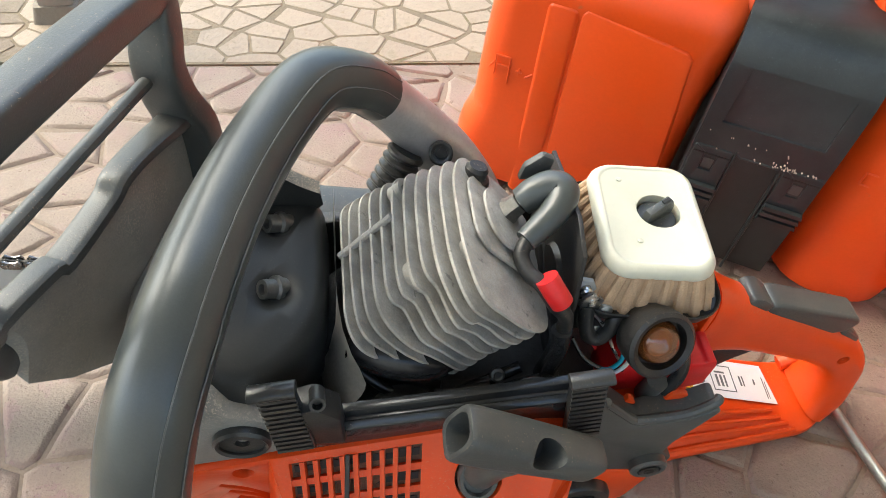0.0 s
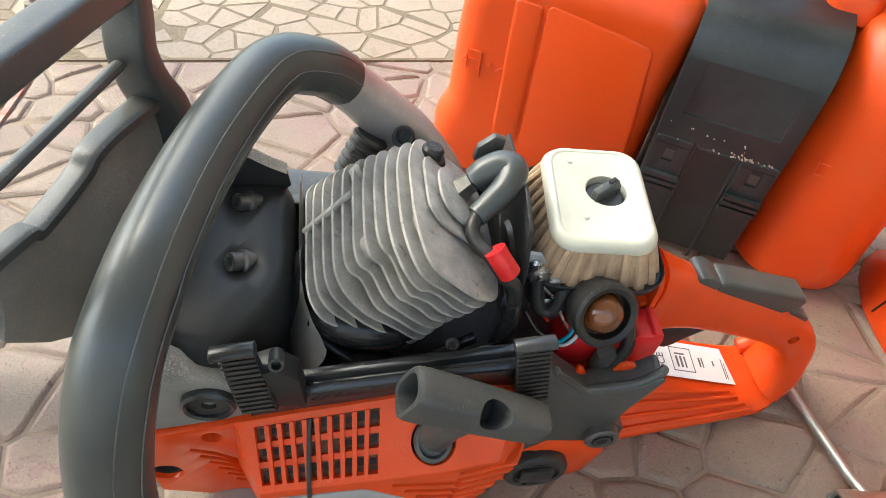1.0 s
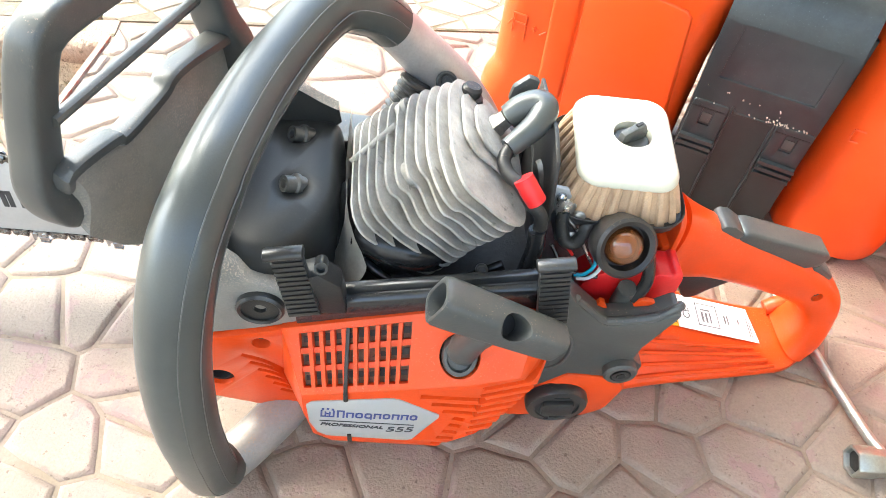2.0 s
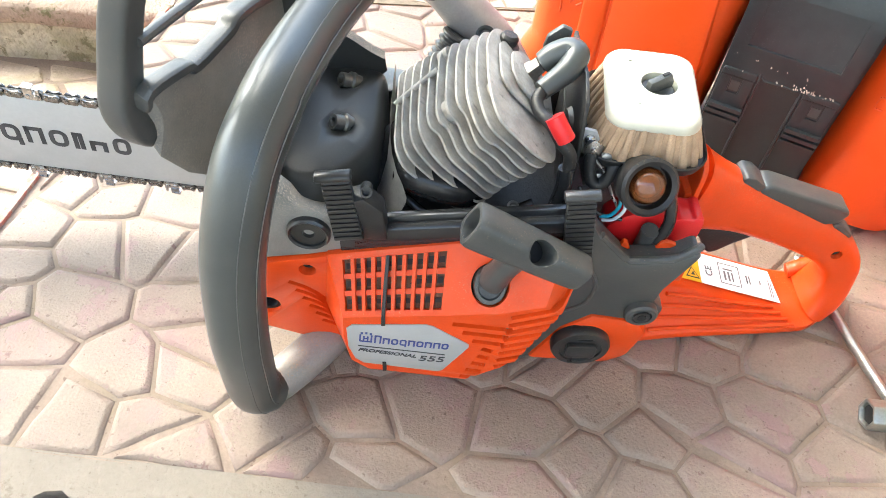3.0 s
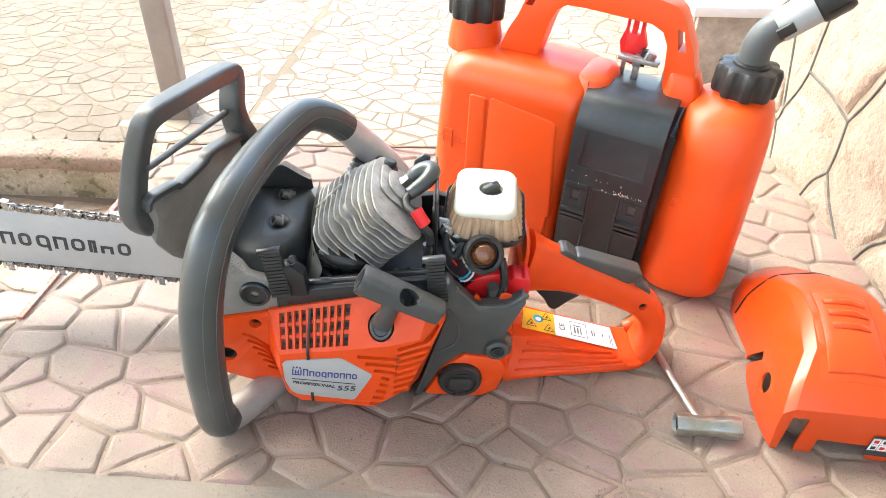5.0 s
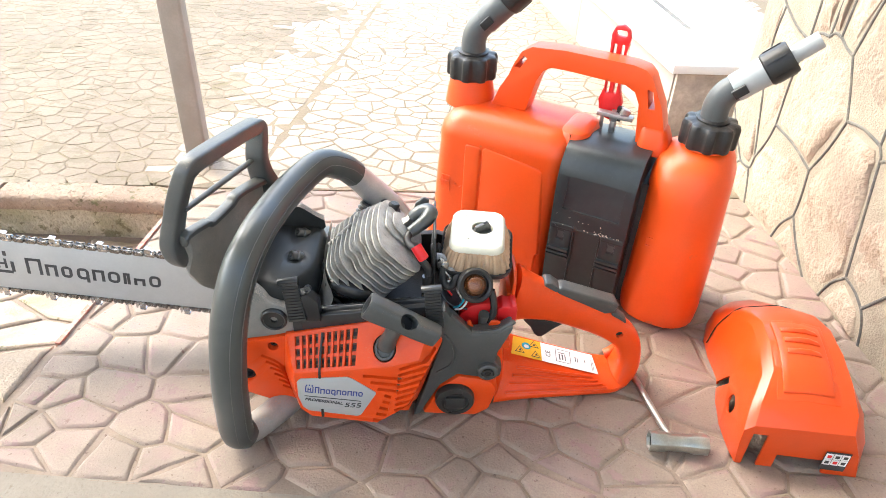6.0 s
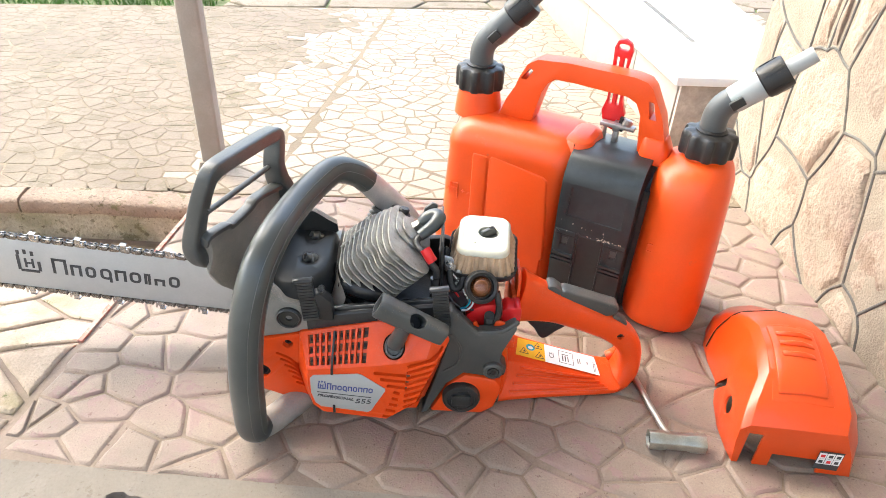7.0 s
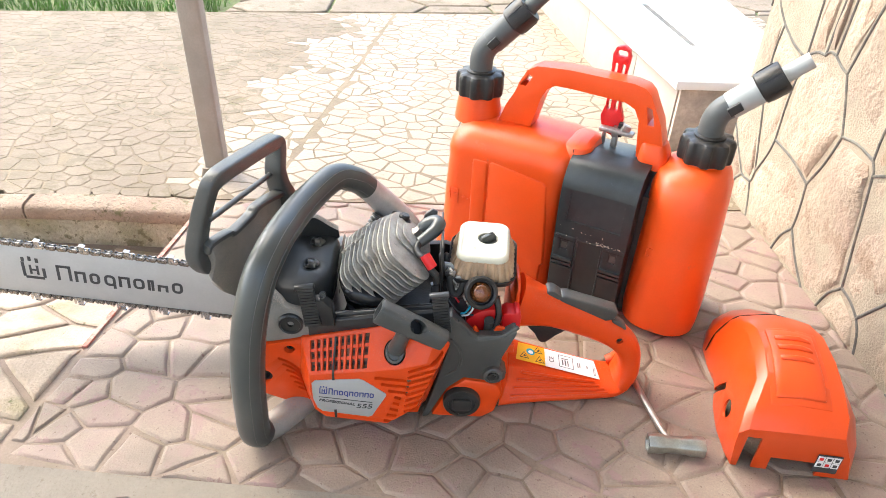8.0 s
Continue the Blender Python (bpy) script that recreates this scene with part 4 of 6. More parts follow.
# same near-black plug for the shade in the upper boss
part("hole", rod(AX * 0.134 + DN * -0.1760 + Vector((0, 0.044, 0)), AX * 0.1408 + DN * -0.1760 + Vector((0, 0.044, 0)), 0.0045, 14), RECESS_SHADE, up)
part("stub", boss(0.1390, 0.1480, -0.1540, -0.0270, 0.0040), FIN, cyl)
HEADM = Matrix(((DN.x, 0, AX.x), (0, 1, 0), (DN.z, 0, AX.z))).to_4x4()
def on_head(s, q, v):
    return Matrix.Translation(AX * s + DN * q + Vector((0, v, 0))) @ HEADM
for k, (s_, hq_, hv_) in enumerate(((0.1760, 0.027, 0.026), (0.1800, 0.020, 0.019))):
    bm = prism(rounded(0, 0, hq_, hv_, 0.014), -0.0009, 0.0009, "uv")
    bm.transform(on_head(s_, -0.143, 0.014))
    part("head_fin", bm, FIN, cyl, bevel=0.0004)
bm = lathe([(0.016, -0.014), (0.016, 0.003), (0.0135, 0.0050), (0.0105, 0.0050), (0.0100, 0.002)], on_head(0.176, -0.143, 0.014), 30)
part("plug_well", bm, FIN, cyl)
for q_, v_ in ((-0.166, -0.010), (-0.122, -0.014), (-0.122, 0.034)):
    bm = lathe([(0.0068, -0.012), (0.0068, -0.0010), (0.0052, -0.0004), (0.0046, -0.003)], on_head(0.1745, q_, v_), 20)
    hb = part("head_boss", bm, FIN, cyl)
    # shade inside the head boss, put in as a dark disc
    bm = lathe([(0.0046, -0.008), (0.0046, -0.0022), (0.003, -0.0020)], on_head(0.1745, q_, v_), 14)
    part("hole", bm, RECESS_SHADE, hb)

# decompression valve and spark plug with its lead
valve = part("decompression_valve", lathe([(0.006, 0), (0.006, 0.006), (0.0035, 0.007), (0.0035, 0.013), (0.0085, 0.014), (0.0095, 0.017), (0.0085, 0.019), (0.0065, 0.020), (0.0065, 0.024), (0.005, 0.026)], axis((0.002, 0.040, 0.218), (0.008, 0.043, 0.242)), 22), BLACK, saw, "black decompression button on a bright stem")
part("valve_stem", lathe([(0.0075, 0), (0.0075, 0.004), (0.0042, 0.005), (0.0042, 0.013)], axis((0.002, 0.040, 0.220), (0.008, 0.043, 0.244)), 6), STEEL, valve)
plug = part("spark_plug", lathe([(0.0076, -0.004), (0.0076, 0.0062), (0.0066, 0.0075), (0.0062, 0.0125), (0.0050, 0.0130), (0.0048, 0.022)], axis((0.0190, 0.0210, 0.2270), (0.0330, 0.0235, 0.2400)) @ pose(0, 0, 0, 0, 0, 20), 6), PLUG, saw, "steel spark plug")
boot = part("plug_boot", tube([(0.0290, 0.0225, 0.2360, 0.0078, 0.0078), (0.0360, 0.0240, 0.2415, 0.0086, 0.0086), (0.0450, 0.0245, 0.2450, 0.0090, 0.0090), (0.0490, 0.0195, 0.2450, 0.0088, 0.0088), (0.0440, 0.0110, 0.2410, 0.0080, 0.0080), (0.0355, 0.0040, 0.2370, 0.0070, 0.0070), (0.0270, -0.0020, 0.2330, 0.0062, 0.0062)], None, 18, 6, side=(1, 0, 1)), RUBBER, plug, "grey rubber plug boot")
part("boot_tab", prism([(0.030, 0.236), (0.046, 0.238), (0.048, 0.251), (0.041, 0.254), (0.032, 0.246)], 0.038, 0.043), GREY, boot, bevel=0.0015)
lead = part("ignition_lead", tube([(0.0290, -0.0005, 0.2340), (0.0245, -0.0080, 0.2300), (0.0265, -0.0165, 0.2270), (0.0330, -0.0240, 0.2250), (0.0405, -0.0300, 0.2160), (0.048, -0.032, 0.205), (0.047, -0.034, 0.18), (0.046, -0.034, 0.15)], 0.0042, 14), BLACK, plug, "black ignition lead with white print")
part("clip", tube([(0.0340, -0.0240, 0.2310), (0.0385, -0.0280, 0.2250), (0.0430, -0.0305, 0.2185)], 0.0062, 16), RED, lead, "red sleeve")
for k, ch in enumerate("GROUP"):
    lettering("letter", ch, 0.0036, LABEL_W, lead, Matrix.Translation((0.0225 + 0.0014 * k, -0.0125 - 0.0030 * k, 0.2318 - 0.0012 * k)) @ pose(0, 0, 0, 50, 0, 10) @ pose(0, 0, 0, 0, 0, -62))

# intake parts below the cylinder
part("intake_duct", tube([(-0.060, -0.022, 0.176, 0.011, 0.010), (-0.046, -0.029, 0.177, 0.012, 0.011), (-0.030, -0.032, 0.174, 0.012, 0.011), (-0.017, -0.030, 0.168, 0.011, 0.010), (-0.008, -0.022, 0.160, 0.009, 0.009)], None, 18, 6, side=(0, 1, 0), power=2.6), GLOSS_BLACK, saw, "glossy black intake duct")
part("crank_boss", lathe([(0.022, 0), (0.022, 0.012), (0.018, 0.016), (0.008, 0.017)], axis((-0.035, -0.045, 0.132), (-0.035, -0.062, 0.150)), 28), SOOT, saw)
part("flywheel_shroud", tube([(0.010, -0.050, 0.150), (0.022, -0.052, 0.165), (0.036, -0.050, 0.168), (0.046, -0.046, 0.16)], 0.007, 12), GLOSS_BLACK, saw)
part("divider_wall", prism([(-0.026, 0.135), (-0.024, 0.205), (-0.016, 0.236), (0.004, 0.244), (0.060, 0.238), (0.07, 0.135)], 0.0535, 0.0560, "vz"), BLACK, saw, "thin black divider wall", bevel=0.0006)

part("inner_bracket", merged(prism([(-0.018, 0.146), (-0.018, 0.160), (0.012, 0.165), (0.012, 0.148)], -0.046, -0.043), box((0.0, -0.040, 0.150), (0.026, 0.010, 0.008))), CLIP, saw, "black plastic bracket beside the crankcase", bevel=0.0008)
for u_, v_, z_ in ((-0.046, -0.046, 0.150), (0.016, -0.040, 0.166), (0.030, -0.044, 0.160)):
    part("screw", lathe([(0.0040, 0), (0.0040, 0.003), (0.0026, 0.0042), (0.0016, 0.0034)], axis((u_, v_, z_), (u_, v_ - 0.012, z_ + 0.012)), 14), BOLT, saw, "dark screw head")
part("hose_low", tube([(-0.058, -0.030, 0.160), (-0.040, -0.040, 0.152), (-0.020, -0.042, 0.148), (0.004, -0.040, 0.154), (0.030, -0.036, 0.166)], 0.0034, 12, 6), GLOSS_BLACK, saw, "thin black hose in the engine bay")
part("lead_sheath", tube([(0.047, -0.034, 0.198), (0.0475, -0.036, 0.184), (0.0460, -0.036, 0.168), (0.0450, -0.035, 0.155)], 0.0056, 14, 5), GLOSS_BLACK, saw, "corrugated black cable sheath")

# carburettor, air filter
part("carburettor", merged(box((0.078, 0.012, 0.172), (0.020, 0.040, 0.030)), box((0.074, -0.012, 0.186), (0.012, 0.010, 0.022)), lathe([(0.004, 0), (0.004, 0.008)], axis((0.072, -0.018, 0.180), (0.072, -0.026, 0.182)), 10), lathe([(0.004, 0), (0.004, 0.008)], axis((0.074, -0.016, 0.196), (0.074, -0.024, 0.198)), 10)), DULL_STEEL, saw, "cast metal carburettor", bevel=0.001)
FM = Matrix.Translation((0.1045, 0.0215, -0.003)) @ pose(0, 0, 0, 0, 0, -6)
def in_filter(bm):
    bm.transform(FM)
    return bm
part("intake_boot", lathe([(0.016, 0.0), (0.018, 0.003), (0.016, 0.006), (0.018, 0.009), (0.016, 0.012)], axis((0.052, 0.010, 0.190), (0.075, 0.010, 0.192)), 24), CLIP, saw, "black rubber intake boot")
part("throttle_lever", merged(prism([(0.060, 0.196), (0.058, 0.206), (0.064, 0.212), (0.071, 0.206), (0.069, 0.197)], -0.022, -0.020), rod((0.0645, -0.024, 0.204), (0.0645, -0.010, 0.204), 0.0022, 12)), STEEL, saw, "bright steel throttle lever", bevel=0.0004)
part("link_rod", tube([(0.066, -0.023, 0.198), (0.076, -0.026, 0.186), (0.083, -0.030, 0.172), (0.090, -0.032, 0.160)], 0.0010, 8, 4), STEEL, saw, "thin steel throttle link")
part("wire", tube([(0.062, -0.022, 0.170), (0.070, -0.030, 0.160), (0.082, -0.034, 0.154), (0.094, -0.034, 0.152)], 0.0014, 8), GLOSS_BLACK, saw, "thin black wire")
part("wire", tube([(0.0800, -0.0355, 0.152), (0.0870, -0.0375, 0.1555), (0.0925, -0.0365, 0.164), (0.0915, -0.0335, 0.173)], 0.0012, 8), LABEL_W, saw, "white wire")
part("carburettor_plate", prism([(0.057, 0.214), (0.066, 0.212), (0.072, 0.200), (0.080, 0.194), (0.072, 0.189), (0.058, 0.194)], -0.014, -0.011), SILVER, saw, "bright cast carburettor plate", bevel=0.0006)
for u_, z_ in ((0.0625, 0.2065), (0.0640, 0.1950)):
    part("screw", lathe([(0.0034, 0), (0.0034, 0.003), (0.0025, 0.0042), (0.0010, 0.0036)], Matrix.Translation((u_, -0.014, z_)) @ pose(0, 0, 0, 90), 18), STEEL, saw, "bright cross-head screw")
part("filter_seat", in_filter(stack([(rounded(0, 0, 0.022, 0.022, 0.012), 0.165), (rounded(0, 0, 0.026, 0.026, 0.014), 0.190), (rounded(0, 0, 0.0402, 0.0494, 0.020), 0.1945), (rounded(0, 0, 0.0418, 0.0510, 0.020), 0.2015), (rounded(0, 0, 0.0410, 0.0502, 0.020), 0.2024), (rounded(0, 0, 0.0400, 0.0492, 0.019), 0.1990)])), BLACK, saw, "black rubber filter seat", bevel=0.001)
flt = part("air_filter", in_filter(stack([(rounded(0, 0, 0.0368, 0.0458, 0.016), 0.198), (rounded(0, 0, 0.0290, 0.0385, 0.013), 0.222)])), FELT, saw, "dusty tan pleated air filter under a milky cap")
def around(f, hx, hy, r):
    """A place and outward way on the rim of a rounded rectangle."""
    pts = rounded(0, 0, hx, hy, r, 8)
    lens = [math.dist(a, b) for a, b in zip(pts, pts[1:] + pts[:1])]
    d = f * sum(lens)
    for i, ln in enumerate(lens):
        if d <= ln:
            a, b = pts[i], pts[(i + 1) % len(pts)]
            t = d / max(ln, 1e-9)
            x, y = a[0] + (b[0] - a[0]) * t, a[1] + (b[1] - a[1]) * t
            return x, y, math.atan2(-(b[0] - a[0]), b[1] - a[1])
        d -= ln
    return pts[0][0], pts[0][1], 0
rng = random.Random(3)
for i in range(30):
    f = i / 30 + rng.uniform(-0.003, 0.003)
    x, y, a = around(f % 1.0, 0.0372, 0.0462, 0.017)
    x2, y2, _ = around((f + rng.uniform(-0.004, 0.004)) % 1.0, 0.0288, 0.0383, 0.014)
    part("pleat", in_filter(tube([(x, y, 0.1985, 0.0024, 0.0034), (x * 0.55 + x2 * 0.45, y * 0.55 + y2 * 0.45, 0.21, 0.0024, 0.0030), (x2, y2, 0.2225, 0.0020, 0.0026)], None, 8, 2, side=(math.cos(a), math.sin(a), 0))), FELT, flt)
fcap = part("filter_cap", in_filter(stack([(rounded(0, 0, 0.0306, 0.0402, 0.014, 7), 0.2205), (rounded(0, 0, 0.0312, 0.0408, 0.0145, 7), 0.2218), (rounded(0, 0, 0.0308, 0.0404, 0.0145, 7), 0.2248), (rounded(0, 0, 0.0290, 0.0386, 0.0135, 7), 0.2275), (rounded(0, 0, 0.0270, 0.0366, 0.012, 7), 0.2285), (rounded(0, 0, 0.0258, 0.0354, 0.011, 7), 0.2285), (rounded(0, 0, 0.0252, 0.0348, 0.011, 7), 0.2278)])), CREAM, flt, "milky white plastic filter cap", bevel=0.0008,
            cuts=[lathe([(0.0120, 0.2205), (0.0126, 0.24)], Matrix.Translation((0.1095, 0.0238, -0.003)), 32)])
part("knob", lathe([(0.0117, 0.2195), (0.0117, 0.2225), (0.0105, 0.2238)], Matrix.Translation((0.1095, 0.0238, -0.003)), 30), GREY, flt, "grey turn knob")
bm = prism([(-0.0104, 0.221), (-0.0095, 0.2315), (0.0070, 0.2345), (0.0104, 0.228), (0.0104, 0.221)], -0.0024, 0.0024)
bm.transform(Matrix.Translation((0.1095, 0.0238, -0.003)) @ pose(0, 0, 0, 0, 0, 28))
wing = part("knob_wing", bm, GREY, flt, bevel=0.0008)
bm = prism([(0.001, 0.2322), (0.001, 0.2345), (0.0062, 0.2348), (0.0075, 0.2325)], -0.0010, 0.0010)
bm.transform(Matrix.Translation((0.1095, 0.0238, -0.003)) @ pose(0, 0, 0, 0, 0, 28))
part("wing_slot", bm, RECESS_SHADE, wing)
for u, v in ((-0.014, 0.026), (-0.010, -0.020)):
    part("dimple", in_filter(lathe([(0.0016, 0.2270), (0.0016, 0.2284), (0.0009, 0.2287)], Matrix.Translation((u, v, 0)), 12)), CREAM, fcap)

# primer bulb, hoses, wires, red parts
PD = Vector((0.12, -0.86, 0.5)).normalized()
pc = Vector((0.0990, -0.0330, 0.1875))
primer = part("primer_cup", lathe([(0.012, -0.012), (0.018, -0.004), (0.0195, 0.008), (0.0195, 0.013), (0.0175, 0.0145), (0.0145, 0.013), (0.0140, 0.006)], axis(pc, pc + PD), 32), BLACK, saw, "black cup around an amber primer bulb")
part("primer_bulb", lathe([(0.0125, 0.004), (0.0125, 0.008), (0.0112, 0.012), (0.0085, 0.0155), (0.0045, 0.0175), (0.001, 0.018)], axis(pc, pc + PD), 28), AMBER, primer, "amber primer bulb", sharp=60)
part("bulb_seat", lathe([(0.0115, 0.0), (0.0115, 0.004), (0.006, 0.0045), (0.0055, 0.008), (0.003, 0.009)], axis(pc, pc + PD), 20), FELT, primer)
part("hose", tube([(0.064, -0.020, 0.200), (0.0645, -0.024, 0.190), (0.0675, -0.027, 0.181), (0.0735, -0.028, 0.179), (0.0780, -0.027, 0.185), (0.0810, -0.024, 0.192), (0.090, -0.020, 0.190)], 0.0044, 14), BLACK, saw, "curled black rubber hose")
part("wire", tube([(0.0785, -0.034, 0.154), (0.0845, -0.036, 0.158), (0.0890, -0.035, 0.166), (0.0880, -0.032, 0.174)], 0.0013, 8), CYAN, saw, "light blue wire")
part("wire", tube([(0.068, -0.024, 0.176), (0.072, -0.027, 0.172), (0.076, -0.026, 0.165)], 0.0012, 8), RED, saw, "red wire")
bracket = part("choke_bracket", prism([(0.086, 0.124), (0.086, 0.142), (0.095, 0.1525), (0.104, 0.1575), (0.120, 0.1600), (0.129, 0.152), (0.132, 0.124)], -0.033, -0.010), RED, saw, "red plastic choke bracket", bevel=0.002)
part("red_switch", prism([(0.1285, 0.128), (0.1285, 0.154), (0.134, 0.158), (0.143, 0.1565), (0.1445, 0.159), (0.1500, 0.158), (0.1515, 0.152), (0.1510, 0.132), (0.140, 0.127)], -0.036, -0.014), RED, saw, "bright red stop switch", bevel=0.002)
part("spindle", rod((0.1135, -0.038, 0.128), (0.1128, -0.0425, 0.1520), 0.0062, 18), GREY, bracket)
part("link_hose", tube([(0.1190, -0.036, 0.182), (0.1225, -0.041, 0.168), (0.1230, -0.043, 0.155), (0.1195, -0.044, 0.142)], 0.0042, 12), GLOSS_BLACK, saw, "short black hose")
part("orange_tray", merged(prism([(0.090, 0.126), (0.0945, 0.147), (0.098, 0.146), (0.101, 0.139), (0.118, 0.141), (0.121, 0.1485), (0.127, 0.1475), (0.131, 0.146), (0.140, 0.140), (0.140, 0.124)], -0.050, -0.046), box((0.114, -0.025, 0.118), (0.06, 0.06, 0.012))), ORANGE, saw, "orange plastic tray", bevel=0.001)
part("inner_wall", prism([(0.140, 0.10), (0.141, 0.158), (0.150, 0.160), (0.150, 0.10)], -0.012, 0.050), ORANGE, saw, "orange inner wall of the rear handle", bevel=0.002)

# rear handle, trigger and foot plate with its label
rear = part("rear_handle", tube([(0.149, 0.010, 0.1400, 0.022, 0.0400), (0.164, 0.011, 0.1365, 0.0185, 0.0330), (0.184, 0.012, 0.1310, 0.0165, 0.0275), (0.206, 0.013, 0.1240, 0.0160, 0.0232), (0.240, 0.013, 0.1105, 0.0155, 0.0205), (0.270, 0.013, 0.0965, 0.0155, 0.0185), (0.291, 0.013, 0.0830, 0.0160, 0.0172), (0.3055, 0.013, 0.0660, 0.0170, 0.0160), (0.3110, 0.013, 0.0470, 0.0190, 0.0150), (0.3105, 0.013, 0.0280, 0.0240, 0.0150), (0.304, 0.013, 0.012, 0.028, 0.0125)], None, 26, 7, power=2.9), ORANGE, saw, "orange rear handle", cuts=[lathe([(0.0046, 0.0), (0.0046, 0.03)], Matrix.Translation((0.2885, 0.016, 0.0885)) @ pose(0, 0, 0, 90), 16)], bevel=0.0)
# pin hole's shade, painted as a dark disc
part("pin_hole", lathe([(0.0045, 0.012), (0.0045, 0.0145), (0.0028, 0.0150), (0.0022, 0.0140)], Matrix.Translation((0.2885, 0.016, 0.0885)) @ pose(0, 0, 0, 90), 16), RECESS_SHADE, rear, "pin hole with a dark disc for its shade")
part("flange", stack([([(0.010 + y, 0.138 + x) for x, y in rounded(0, 0, 0.050, 0.025, 0.014)], 0.1460), ([(0.010 + y * 0.98, 0.138 + x * 0.98) for x, y in rounded(0, 0, 0.050, 0.025, 0.014)], 0.1505)], plane="vz"), ORANGE, rear, bevel=0.0015)
part("throttle_lock", prism([(0.2015, 0.1480), (0.2060, 0.1545), (0.2120, 0.1545), (0.2780, 0.1335), (0.2815, 0.1290), (0.2770, 0.1185), (0.2660, 0.1160), (0.240, 0.1270), (0.210, 0.1400)], 0.003, 0.023), GREY, rear, "grey throttle lock lever", bevel=0.0025, seg=3)
part("lock_end", prism([(0.2765, 0.1160), (0.2820, 0.1155), (0.2960, 0.1050), (0.2965, 0.1010), (0.2880, 0.0980), (0.2740, 0.1080)], 0.005, 0.021), GREY, rear, bevel=0.0015)
part("lock_front", prism([(0.1860, 0.1590), (0.1890, 0.1625), (0.1960, 0.1615), (0.2060, 0.1540), (0.2010, 0.1450), (0.188, 0.150)], 0.003, 0.023), GREY, rear, bevel=0.0015)
part("trigger", prism([(0.164, 0.108), (0.170, 0.100), (0.178, 0.0915), (0.184, 0.0800), (0.189, 0.0755), (0.195, 0.0770), (0.206, 0.0885), (0.219, 0.0990), (0.222, 0.108)], 0.003, 0.021), BLACK, rear, "black throttle trigger", bevel=0.003)
# foot plate: its top falls towards the back; each row is u, near edge, top's near edge, top height, far edge
FOOT = [(0.118, -0.046, -0.020, 0.056, 0.052), (0.145, -0.040, -0.010, 0.0475, 0.051), (0.165, -0.0365, -0.0045, 0.0405, 0.050), (0.195, -0.0325, -0.0025, 0.0325, 0.0485), (0.225, -0.0295, -0.001, 0.0250, 0.0465), (0.255, -0.0262, 0.001, 0.0180, 0.0440), (0.278, -0.0235, 0.002, 0.0140, 0.0425), (0.294, -0.0205, 0.003, 0.0135, 0.0415), (0.308, -0.0125, 0.006, 0.0150, 0.0405), (0.319, -0.0010, 0.010, 0.0170, 0.0370), (0.3255, 0.0100, 0.014, 0.0150, 0.0300)]
foot_rows = smooth_path(FOOT, 4)
def foot_ring(row):
    u, vn, vt, h, vf = row
    return [(vn + 0.004, 0.0015), (vn, 0.005), (vn + 0.0005, 0.0110), (vn + (vt - vn) * 0.45, 0.011 + (h - 0.011) * 0.50), (vt, h), (vt + (vf - vt) * 0.5, h + 0.0004), (vf - 0.003, h), (vf, h - 0.004), (vf, 0.003)]
foot = part("foot_plate", stack([(foot_ring(r), r[0]) for r in foot_rows], plane="vz"), ORANGE, rear, "orange ribbed foot plate", bevel=0.0015)
part("foot_heel", stack([([(0.118, -0.048), (0.140, -0.040), (0.150, -0.026), (0.152, 0.0), (0.150, 0.04), (0.118, 0.055)], 0.006), ([(0.118, -0.042), (0.134, -0.034), (0.143, -0.018), (0.146, 0.0), (0.144, 0.03), (0.118, 0.05)], 0.062), ([(0.118, -0.038), (0.128, -0.032), (0.137, -0.016), (0.139, 0.0), (0.137, 0.03), (0.118, 0.045)], 0.11)]), ORANGE, rear, bevel=0.004)
part("rear_flare", tube([(0.2900, 0.036, 0.0180, 0.006, 0.006), (0.3020, 0.036, 0.0240, 0.007, 0.009), (0.3110, 0.030, 0.0400, 0.008, 0.010), (0.3120, 0.022, 0.0560, 0.008, 0.010)], None, 16, 5, side=(0, 1, 0), power=2.6), ORANGE, foot)
for k in range(4):
    f = 0.12 + 0.24 * k
    pts = []
    for u, vn, vt, h, vf in foot_rows:
        if 0.150 + 0.004 * k <= u <= 0.283 - 0.004 * k:
            pts.append((u, vn + 0.0005 + (vt - vn) * f * 0.92, 0.0112 + (h - 0.0112) * f * 1.04 + 0.0006))
    part("foot_rib", tube(pts, 0.0019, 8, path=False), ORANGE, foot)
lab_m = Matrix.Translation((0.2205, 0.0215, 0.0284)) @ pose(0, 0, 0, 0, 13.4, -3.5)
def lab(pts, h, name, m_, parent, label="", z=0.0):
    bm = prism(pts, z, z + h, "uv")
    bm.transform(lab_m)
    return part(name, bm, m_, parent, label)
label = lab([(-0.020, -0.0175), (0.058, -0.0175), (0.053, 0.0165), (-0.020, 0.0165)], 0.0004, "warning_label", LABEL_W, rear, "white and yellow warning label")
lab([(-0.062, -0.0175), (-0.0202, -0.0175), (-0.0202, 0.0165), (-0.058, 0.0165)], 0.0004, "yellow_field", LABEL_Y, label)
def tri(cx, cy, s):
    return [(cx - s, cy - s * 0.8), (cx + s, cy - s * 0.8), (cx, cy + s)]
